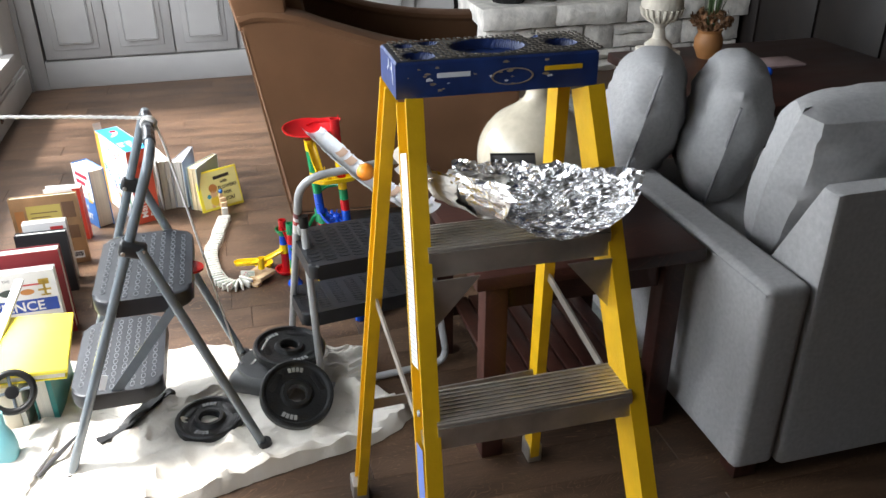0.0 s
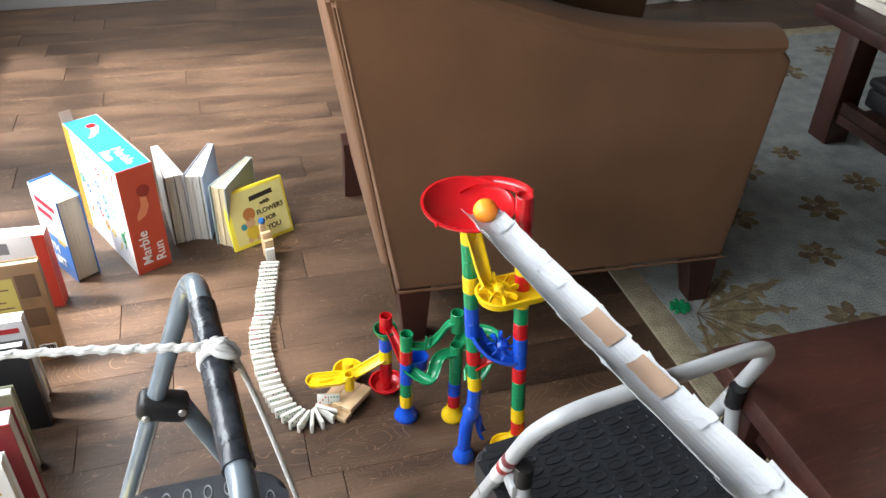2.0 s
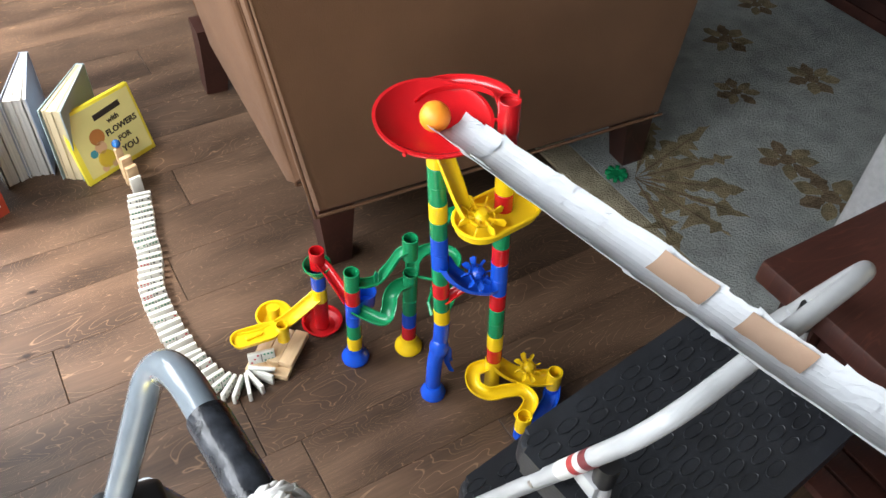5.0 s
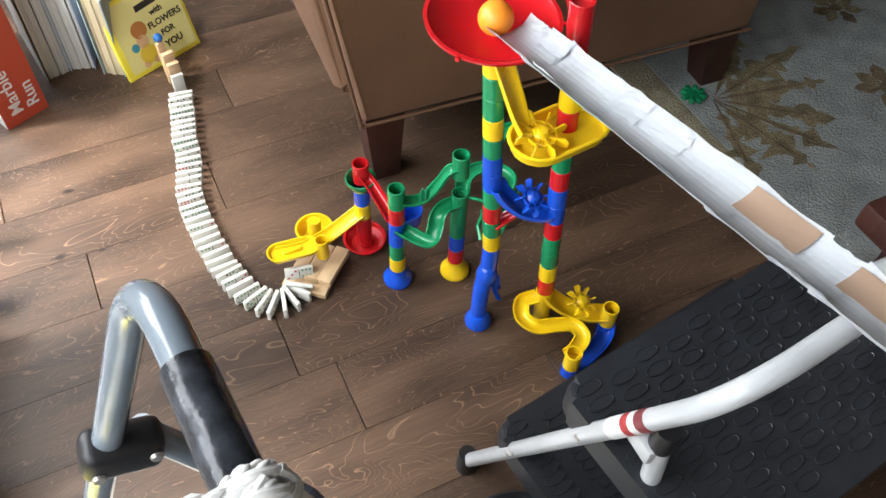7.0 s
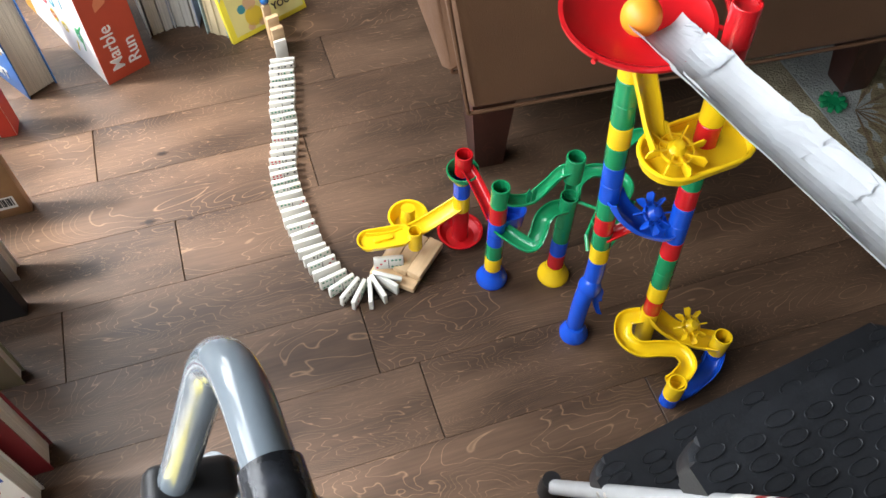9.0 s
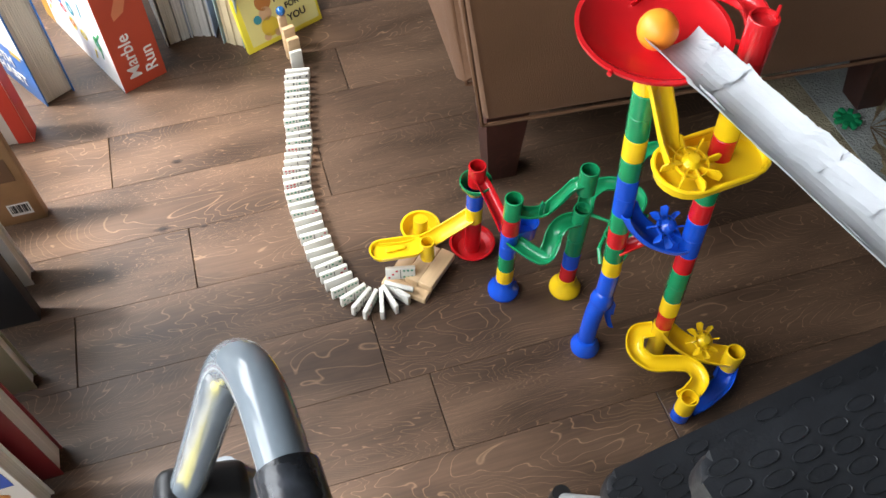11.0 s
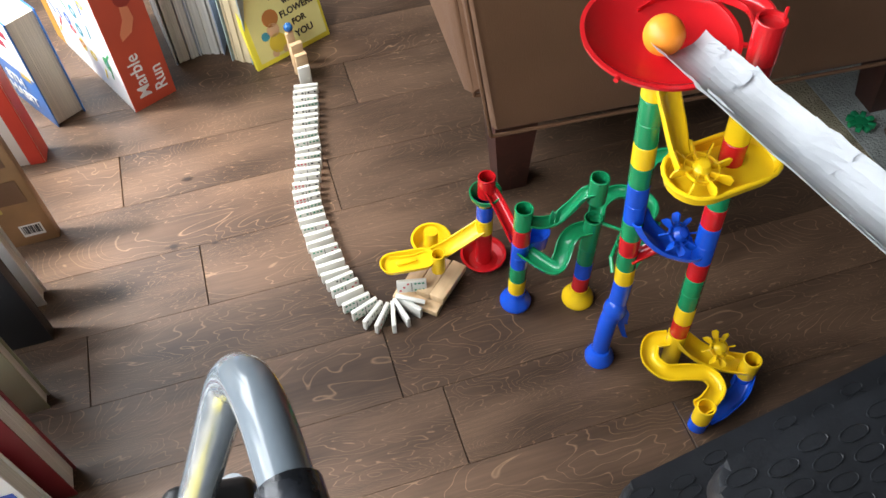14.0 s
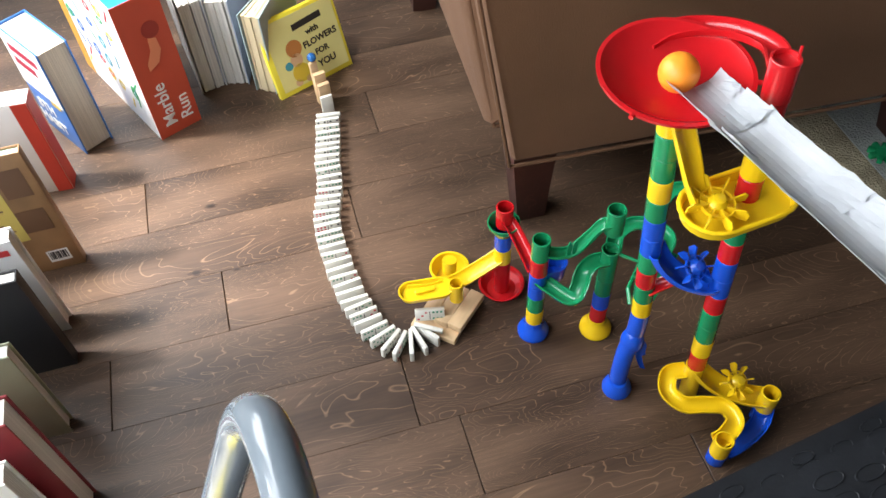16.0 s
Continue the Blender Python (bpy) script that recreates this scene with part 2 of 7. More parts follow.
M_TERRA = mat("terracotta", (0.30, 0.13, 0.04), 0.6, vary=0.2, scale=14)
M_LEAF = mat("leaf", (0.05, 0.10, 0.025), 0.6, vary=0.4)
M_BRACT = mat("dried_flower", (0.16, 0.075, 0.03), 0.8, vary=0.4, scale=30)
M_URN = mat("weathered_urn", (0.62, 0.57, 0.48), 0.75, vary=0.2, scale=12, bump=0.3)
M_GLASS = bpy.data.materials.new("window_glass")
M_GLASS.use_nodes = True
gb = M_GLASS.node_tree.nodes["Principled BSDF"]
gb.inputs["Transmission Weight"].default_value, gb.inputs["Roughness"].default_value, gb.inputs["IOR"].default_value = 1.0, 0.0, 1.02
PAINTS = {}


def paint(name, color, rough=0.5, vary=0.08, **kw):
    if name not in PAINTS:
        PAINTS[name] = mat(name, color, rough, vary=vary, **kw)
    return PAINTS[name]


# ---- building helpers ----
def finish(bm, smooth=True, angle=35):
    bmesh.ops.recalc_face_normals(bm, faces=bm.faces)
    if smooth:
        for f in bm.faces:
            f.smooth = True
        for e in bm.edges:
            if len(e.link_faces) == 2 and e.calc_face_angle(0) > radians(angle):
                e.smooth = False


def part(name, bm, material, parent=None, label="", smooth=True):
    finish(bm, smooth)
    me = bpy.data.meshes.new(name)
    bm.to_mesh(me)
    bm.free()
    me.materials.append(material)
    ob = new(name, me)
    if parent is not None:
        ob.parent = parent
    if label:
        tagged(ob, label)
    return ob


def even(ob):
    """Keeps large bevelled faces flat-shaded right up to their rounded edges."""
    w = ob.modifiers.new("even", "WEIGHTED_NORMAL")
    w.keep_sharp = True
    return ob


def thing(name, label, category, m=None, group="", kind=""):
    ob = new(name)
    ob.empty_display_size = 0.05
    if m is not None:
        ob.matrix_basis = m
    return tagged(ob, label, category, group, kind)


def box(bm, x0, x1, y0, y1, z0, z1, bevel=0.0, m=None, seg=2):
    made = bmesh.ops.create_cube(bm, size=1.0)["verts"]
    bmesh.ops.transform(bm, matrix=Matrix.Translation(((x0 + x1) / 2, (y0 + y1) / 2, (z0 + z1) / 2)) @ Matrix.Diagonal((x1 - x0, y1 - y0, z1 - z0, 1)), verts=made)
    if bevel:
        edges = list({e for v in made for e in v.link_edges})
        made = list({v for f in bmesh.ops.bevel(bm, geom=edges, offset=bevel, segments=seg, profile=0.5, affect="EDGES")["faces"] for v in f.verts} | {v for v in made if v.is_valid})
    if m is not None:
        bmesh.ops.transform(bm, matrix=m, verts=[v for v in made if v.is_valid])
    return bm


def a_box(*args, **kw):
    return box(bmesh.new(), *args, **kw)


def lathe(profile, m=None, seg=32, closed=False, bm=None):
    """A solid turned about z from (radius, z) points."""
    bm = bm or bmesh.new()
    rings = []
    m = m or Matrix()
    for r, z in profile:
        if r < 1e-6:
            rings.append([bm.verts.new(m @ Vector((0, 0, z)))])
        else:
            rings.append([bm.verts.new(m @ Vector((r * math.cos(2 * math.pi * k / seg), r * math.sin(2 * math.pi * k / seg), z))) for k in range(seg)])
    pairs = list(zip(rings, rings[1:]))
    if closed:
        pairs.append((rings[-1], rings[0]))
    for a, b in pairs:
        for k in range(seg):
            q = [a[k % len(a)], a[(k + 1) % seg % len(a)], b[(k + 1) % seg % len(b)], b[k % len(b)]]
            q = list(dict.fromkeys(q))
            if len(q) > 2:
                bm.faces.new(q)
    return bm


def curve_pts(pts, n=8):
    """Points of a smooth line through pts."""
    P = [Vector(p) for p in pts]
    if len(P) < 3:
        return P
    out = []
    for i in range(len(P) - 1):
        a, b, c, d = P[max(i - 1, 0)], P[i], P[i + 1], P[min(i + 2, len(P) - 1)]
        for k in range(n):
            t = k / n
            out.append(0.5 * (2 * b + (c - a) * t + (2 * a - 5 * b + 4 * c - d) * t * t + (3 * b - a - 3 * c + d) * t ** 3))
    out.append(P[-1])
    return out


def bent(pts, radius=0.05, n=6):
    """A line with straight legs and rounded corners."""
    P = [Vector(p) for p in pts]
    out = [P[0]]
    for a, b, c in zip(P, P[1:], P[2:]):
        r = min(radius, (a - b).length * 0.45, (c - b).length * 0.45)
        s, e = b + (a - b).normalized() * r, b + (c - b).normalized() * r
        for k in range(n + 1):
            t = k / n
            out.append(s * (1 - t) ** 2 + b * 2 * t * (1 - t) + e * t * t)
    out.append(P[-1])
    return out


def sweep(pts, profile, closed=True, up=(0, 0, 1), caps=True, bm=None, scale=None):
    """A profile (side, up) drawn along a line."""
    bm = bm or bmesh.new()
    P = [Vector(p) for p in pts]
    rings, side = [], None
    for i, p in enumerate(P):
        d = (P[min(i + 1, len(P) - 1)] - P[max(i - 1, 0)]).normalized()
        u = Vector(up)
        s = d.cross(u)
        if s.length < 0.05:
            s = side.copy() if side is not None else d.cross(Vector((1, 0, 0)))
        s.normalize()
        if side is not None and s.dot(side) < 0:
            s = -s
        side = s
        v = s.cross(d).normalized()
        k = scale[i] if scale else 1.0
        rings.append([bm.verts.new(p + s * (a * k) + v * (b * k)) for a, b in profile])
    n = len(profile)
    for a, b in zip(rings, rings[1:]):
        for k in range(n if closed else n - 1):
            bm.faces.new((a[k], a[(k + 1) % n], b[(k + 1) % n], b[k]))
    if caps and closed:
        bm.faces.new(rings[0])
        bm.faces.new(rings[-1][::-1])
    return bm


def circle(r, n=12):
    return [(r * math.cos(2 * math.pi * k / n), r * math.sin(2 * math.pi * k / n)) for k in range(n)]


def rod(pts, r, n=14, bm=None, scale=None):
    return sweep(pts, circle(r, n), bm=bm, scale=scale)


def gutter(w, h, wall, n=10):
    """The section of an open trough: w wide, h deep, of that wall thickness."""
    outer = [(-w / 2 * math.cos(math.pi * k / n), -h * math.sin(math.pi * k / n) ** 0.8) for k in range(n + 1)]
    inner = [((w / 2 - wall) * math.cos(math.pi * k / n), -(h - wall) * math.sin(math.pi * k / n) ** 0.8) for k in range(n + 1)]
    return outer + inner


def panel(pts, thick, axis_m, bevel=0.0, bm=None):
    """A flat outline (x, y) given thickness along z, placed by axis_m."""
    bm = bm or bmesh.new()
    lo = [bm.verts.new(axis_m @ Vector((x, y, 0))) for x, y in pts]
    hi = [bm.verts.new(axis_m @ Vector((x, y, thick))) for x, y in pts]
    top, bot = bm.faces.new(hi), bm.faces.new(lo[::-1])
    n = len(pts)
    for k in range(n):
        bm.faces.new((lo[k], lo[(k + 1) % n], hi[(k + 1) % n], hi[k]))
    if bevel:
        bmesh.ops.bevel(bm, geom=list(top.edges) + list(bot.edges), offset=bevel, segments=2, profile=0.5, affect="EDGES")
    return bm


def letters(text, size, m, material, parent, name="lettering", depth=0.0004, align="LEFT", label="", bold=0.0, shear=0.0):
    cu = bpy.data.curves.new(name, "FONT")
    cu.body, cu.size, cu.extrude, cu.align_x, cu.offset, cu.shear = text, size, depth, align, bold, shear
    cu.resolution_u = 3
    tmp = new(name + "_outline", cu)
    bpy.context.view_layer.update()
    me = bpy.data.meshes.new_from_object(tmp.evaluated_get(bpy.context.evaluated_depsgraph_get()))
    bpy.data.objects.remove(tmp)
    me.materials.clear()
    me.materials.append(material)
    ob = new(name, me)
    ob.parent = parent
    ob.matrix_basis = m
    if label:
        tagged(ob, label)
    return ob


# ---- the room ----
def wall(name, x0, x1, y0, y1, z0, z1, material=None):
    ob = part(name, a_box(x0, x1, y0, y1, z0, z1), material or M_WALL, smooth=False)
    return tagged(ob, "plain painted room wall", "wall", kind="structure")


def window_wall():
    w = thing("wall_west", "light painted window wall with tall windows to a low sill", "wall", kind="structure")
    edges = [-1.6] + [v for y0, y1, h in WINDOWS[::-1] for v in (y0, y1)] + [BACK_Y + 0.7]
    x0, x1 = WALL_X - 0.16, WALL_X
    part("wall_base", a_box(x0, x1, -1.6, BACK_Y + 0.7, -0.02, SILL_Z - 0.03), M_TRIM, w, smooth=False)
    part("wall_head", a_box(x0, x1, -1.6, BACK_Y + 0.7, HEAD_Z, CEIL_Z), M_WALL, w, smooth=False)
    for a, b in zip(edges[::2], edges[1::2]):
        part("wall_pier", a_box(x0, x1, a, b, SILL_Z - 0.03, HEAD_Z), M_TRIM, w, smooth=False)
    base = part("baseboard", a_box(x1, x1 + 0.018, -1.5, BACK_Y, 0.0, 0.14, bevel=0.006), M_TRIM)
    tagged(base, "painted tall baseboard along the window wall", "baseboard", kind="structure")
    part("baseboard_cap", a_box(x1, x1 + 0.010, -1.5, BACK_Y, 0.1402, 0.165, bevel=0.004), M_TRIM, base)
    for n, (y0, y1, _) in enumerate(WINDOWS):
        win = thing("window_%d" % (n + 1), "white-framed sash window with a deep sill, bright daylight behind", "window", kind="structure")
        part("window_sill", a_box(x0 + 0.02, x1 + 0.05, y0 - 0.04, y1 + 0.04, SILL_Z - 0.03, SILL_Z, bevel=0.006), M_TRIM, win)
        fx0, fx1 = x0 + 0.04, x0 + 0.09
        part("window_frame", a_box(fx0, fx1, y0, y0 + 0.045, SILL_Z, HEAD_Z, bevel=0.004), M_TRIM, win)
        part("window_frame", a_box(fx0, fx1, y1 - 0.045, y1, SILL_Z, HEAD_Z, bevel=0.004), M_TRIM, win)
        part("window_frame", a_box(fx0, fx1, y0 + 0.045, y1 - 0.045, SILL_Z, SILL_Z + 0.05, bevel=0.004), M_TRIM, win)
        part("window_frame", a_box(fx0, fx1, y0 + 0.045, y1 - 0.045, HEAD_Z - 0.05, HEAD_Z, bevel=0.004), M_TRIM, win)
        rail = 0.93
        part("meeting_rail", a_box(fx0 + 0.003, fx1 + 0.006, y0 + 0.045, y1 - 0.045, rail, rail + 0.06, bevel=0.004), M_TRIM, win)
        for za, zb in ((SILL_Z + 0.05, rail), (rail + 0.06, HEAD_Z - 0.05)):
            p = part("pane", a_box(fx0 + 0.02, fx0 + 0.024, y0 + 0.045, y1 - 0.045, za, zb), M_GLASS, win, smooth=False)
            p.visible_shadow = False


window_wall()
wall("wall_north", WALL_X - 0.16, 4.5, BACK_Y + 0.62, BACK_Y + 0.72, 0.0, CEIL_Z)
# Unseen east and south walls, coloured dark brown so they bounce less light.
wall("wall_east", 4.4, 4.5, -1.7, BACK_Y + 0.62, 0.0, CEIL_Z, paint("low_bounce_brown", (0.09, 0.075, 0.065), 0.75))
wall("wall_south", WALL_X - 0.16, 4.5, -1.7, -1.6, 0.0, CEIL_Z, paint("low_bounce_brown", (0.09, 0.075, 0.065), 0.75))
# Out-of-view ceiling, set high and coloured dark to keep bounced light low.
ceil = part("ceiling", a_box(WALL_X - 0.16, 4.5, -1.7, BACK_Y + 0.72, CEIL_Z, CEIL_Z + 0.1), M_CEIL, smooth=False)
tagged(ceil, "plain unseen ceiling, darkened to cut bounced light", "ceiling", kind="structure")
# Added sun blocker, out of view; its depth sets how far sun reaches indoors.
eave = part("eave", a_box(WALL_X - 0.60, WALL_X - 0.16, -1.7, 4.05, 2.66, 2.74), M_TRIM, smooth=False)
tagged(eave, "unseen overhang added outside the windows to block high sun", "eave", kind="structure")
ground = part("ground", a_box(-60, -1.17, -40, 50, -0.6, -0.45), mat("pale_paving", (0.20, 0.19, 0.17), 0.9, vary=0.2, scale=2), smooth=False)
tagged(ground, "pale sunlit paving outside the windows", "ground", kind="structure")


def cabinets():
    y = BACK_Y
    carc = thing("cabinet_run", "grey painted built-in base cabinets with raised panel doors", "cabinet")
    part("body", a_box(-0.87, 1.62, y + 0.022, y + 0.6, 0.165, 0.88), M_CAB, carc, smooth=False)
    part("plinth", a_box(-0.97, 1.62, y, y + 0.6, 0.0, 0.162, bevel=0.004), M_CAB, carc)
    part("pilaster", a_box(-0.97, -0.885, y - 0.012, y + 0.6, 0.0, 0.9, bevel=0.004), M_CAB, carc)
    part("corner_filler", a_box(-1.0, -0.97, y - 0.03, y + 0.6, 0.0, 0.9), M_CAB, carc, smooth=False)
    part("worktop", a_box(-1.0, 1.62, y - 0.03, y + 0.61, 0.905, 0.94, bevel=0.006), M_DARKWOOD, carc)
    for k in range(6):
        x0 = -0.872 + 0.3685 * k + (0.0 if k < 3 else 0.02)
        x1 = x0 + 0.362
        door = part("door", a_box(x0, x1, y + 0.0, y + 0.02, 0.175, 0.87, bevel=0.003), M_CAB, carc)
        b = a_box(x0 + 0.055, x1 - 0.055, y - 0.006, y + 0.0, 0.228, 0.815, bevel=0.004)
        part("moulding", b, M_CAB, door)
        b = a_box(x0 + 0.085, x1 - 0.085, y - 0.016, y - 0.006, 0.262, 0.78, bevel=0.009, seg=1)
        part("raised_panel", b, M_CAB, door)
        part("knob", lathe([(0.0, 0), (0.006, 0), (0.005, 0.012), (0.013, 0.02), (0.012, 0.028), (0, 0.031)], pose(x1 - 0.028 if k % 2 == 0 else x0 + 0.028, y, 0.80, 90), seg=14), M_BLACK, door)


cabinets()


def rough_stone(w, h, d, rng, amp=0.012):
    bm = bmesh.new()
    nx, nz = max(2, int(w / 0.05)), max(2, int(h / 0.04))
    seed = Vector((rng.random() * 50, rng.random() * 50, rng.random() * 50))
    grid = []
    for j in range(nz + 1):
        row = []
        for i in range(nx + 1):
            u, v = i / nx, j / nz
            edge = min(u, 1 - u, v, 1 - v)
            x = u * w + (rng.random() - 0.5) * 0.012
            z = v * h + (rng.random() - 0.5) * 0.010
            out = 0.0 if edge == 0 else 0.012 + amp * (noise.noise(seed + Vector((x * 16, z * 16, 0))) + 0.6)
            row.append(bm.verts.new((x, -out, z)))
        grid.append(row)
    for j in range(nz):
        for i in range(nx):
            bm.faces.new((grid[j][i], grid[j][i + 1], grid[j + 1][i + 1], grid[j + 1][i]))
    loop = grid[0] + [r[-1] for r in grid[1:-1]] + grid[-1][::-1] + [r[0] for r in grid[1:-1]][::-1]
    back = [bm.verts.new((v.co.x, d, v.co.z)) for v in loop]
    n = len(loop)
    for k in range(n):
        bm.faces.new((loop[k], back[k], back[(k + 1) % n], loop[(k + 1) % n]))
    return bm


HX0, HX1, HY, HZ = 1.68, 3.42, 4.97, 0.425


def hearth():
    rng = random.Random(4)
    h = thing("fireplace_hearth", "raised hearth of rough white limestone blocks", "hearth", kind="structure")
    part("core", a_box(HX0 + 0.03, HX1 - 0.03, HY + 0.03, BACK_Y + 0.6, 0.0, 0.30), M_MORTAR, h, smooth=False)
    z = 0.0
    for course, (ch, gap) in enumerate(((0.135, 0.01), (0.145, 0.01))):
        x = HX0
        while x < HX1 - 0.02:
            w = min(rng.uniform(0.13, 0.34), HX1 - x)
            if HX1 - x - w < 0.09:
                w = HX1 - x
            if w > 0.2 and rng.random() < 0.35:
                for zz, hh in ((z, ch * 0.52), (z + ch * 0.52 + 0.006, ch * 0.48 - 0.006)):
                    s = part("stone", rough_stone(w - gap, hh, 0.05, rng), M_STONE, h)
                    s.location = (x, HY, zz)
            else:
                s = part("stone", rough_stone(w - gap, ch, 0.05, rng), M_STONE, h)
                s.location = (x, HY, z)
            x += w
        z += ch + gap
    x = HX0 - 0.03
    while x < HX1:
        w = min(rng.uniform(0.3, 0.6), HX1 + 0.03 - x)
        s = part("capstone", rough_stone(w - 0.006, 0.125, 0.55, rng, 0.014), M_STONE, h)
        s.location = (x, HY - 0.035, 0.305)
        x += w
    for k in range(3):
        s = part("stone", rough_stone(0.18, 0.135, 0.04, rng), M_STONE, h)
        s.matrix_basis = pose(HX0 + 0.01, HY + 0.02 + 0.19 * (k + 1), 0.0 if k % 2 else 0.15, 0, 0, -90)
    back = part("fireplace_surround", a_box(HX0 + 0.1, HX1 + 0.3, BACK_Y + 0.1, BACK_Y + 0.61, 0.432, CEIL_Z - 0.02), M_MORTAR, smooth=False)
    tagged(back, "stone chimney breast behind the hearth", "fireplace", kind="structure")
    m = pose(1.87, 5.13, 0.431)
    b = thing("wire_basket", "black openwork wire basket on the hearth", "basket", m)
    part("shell", lathe([(0.0, 0), (0.09, 0), (0.125, 0.07), (0.135, 0.13), (0.128, 0.13), (0.118, 0.07), (0.085, 0.008), (0, 0.008)]), M_IRON, b)
    for k in range(16):
        a = k * math.pi / 8
        part("rib", rod([(0.092 * math.cos(a), 0.092 * math.sin(a), 0.0), (0.132 * math.cos(a + 0.2), 0.132 * math.sin(a + 0.2), 0.07), (0.141 * math.cos(a), 0.141 * math.sin(a), 0.13)], 0.004, 6), M_IRON, b)
    jar = part("storage_jar", lathe([(0, 0), (0.06, 0), (0.066, 0.03), (0.066, 0.12), (0.05, 0.145), (0.05, 0.16), (0, 0.16)], pose(2.13, 5.13, 0.431)), mat("olive_glaze", (0.06, 0.06, 0.04), 0.3))
    tagged(jar, "dark olive glazed jar on the hearth", "jar")


hearth()
tv = thing("media_cabinet", "dark brown wooden media cabinet by the hearth", "cabinet")
part("body", a_box(3.47, 4.38, 3.2, 5.4, 0.04, 0.62, bevel=0.005), M_BLACKWOOD, tv)
part("top", a_box(3.45, 4.39, 3.18, 5.42, 0.622, 0.66, bevel=0.006), M_BLACKWOOD, tv)
for k in range(4):
    part("door", a_box(3.452, 3.469, 3.24 + 0.54 * k, 3.75 + 0.54 * k, 0.08, 0.59, bevel=0.004), M_BLACKWOOD, tv)

RX0, RX1, RY0, RY1 = 0.925, 3.3, 2.05, 4.52


def rug():
    r = thing("area_rug", "grey-blue wool rug with olive floral motifs and beige border", "rug")
    part("field", a_box(RX0 + 0.075, RX1 - 0.075, RY0 + 0.075, RY1 - 0.075, 0.0, 0.011), M_RUG, r, smooth=False)
    w = 0.075
    for x0, x1, y0, y1 in ((RX0, RX0 + w, RY0, RY1), (RX1 - w, RX1, RY0, RY1), (RX0 + w, RX1 - w, RY0, RY0 + w), (RX0 + w, RX1 - w, RY1 - w, RY1)):
        part("border", a_box(x0, x1, y0, y1, 0.0, 0.010, bevel=0.003), M_RUGEDGE, r)
    rng = random.Random(7)

    def leaf(bm, x, y, a, length, width, jag=0.25, n=7, lift=0.0):
        pts = []
        for k in range(n):
            t = k / (n - 1)
            pts.append((t * length, width * math.sin(math.pi * t) ** 0.8 * (1 + jag * rng.uniform(-1, 1))))
        for k in range(n - 2, 0, -1):
            pts.append((pts[k][0], -pts[k][1] * (1 + jag * rng.uniform(-1, 1))))
        panel(pts, 0.0013, pose(x, y, 0.0100 + lift + 0.0008 * rng.random(), 0, 0, math.degrees(a)), bm=bm)

    olive, umber = bmesh.new(), bmesh.new()

    def spray(x, y, a0, size):
        for k in range(7):
            a = a0 + (k - 3) * 0.42 + rng.uniform(-0.1, 0.1)
            ln = size * rng.uniform(0.6, 1.05)
            px, py = x + 0.03 * math.cos(a), y + 0.03 * math.sin(a)
            leaf(olive, px, py, a, ln, 0.026, 0.75, 19)
            leaf(umber, x, y, a, ln * 0.95, 0.0035, 0.4, 11, 0.0008)

    def flower(x, y, size):
        for k in range(7):
            a = k * 2 * math.pi / 7 + rng.random() * 0.4
            leaf(umber if k % 2 else olive, x + math.cos(a) * size * 0.25, y + math.sin(a) * size * 0.25, a, size, size * 0.3)
        leaf(umber, x - size * 0.4, y, 0.1, size * 0.8, size * 0.3)

    spray(1.06, 2.86, -0.55, 0.3)
    spray(1.35, 4.05, 0.3, 0.3)
    spray(1.75, 4.2, -0.4, 0.22)
    for x, y, s in ((1.43, 2.74, 0.06), (1.42, 2.60, 0.07), (1.40, 3.22, 0.055), (1.58, 3.45, 0.05), (1.78, 3.52, 0.04), (1.68, 3.2, 0.06), (1.52, 3.0, 0.05), (1.75, 2.95, 0.06), (1.9, 3.3, 0.05), (1.3, 3.7, 0.05), (1.62, 3.78, 0.06), (1.9, 3.95, 0.05), (2.2, 4.1, 0.06), (2.5, 4.25, 0.05), (1.18, 2.45, 0.05), (1.7, 2.45, 0.06), (2.3, 3.2, 0.06), (2.6, 3.8, 0.06), (1.2, 3.3, 0.045)):
        flower(x, y, s)
    tagged(part("motif", olive, M_MOTIF, r, "olive leaf pattern", smooth=False), kind="stuff")
    tagged(part("motif", umber, M_MOTIF2, r, "umber flower pattern", smooth=False), kind="stuff")


rug()


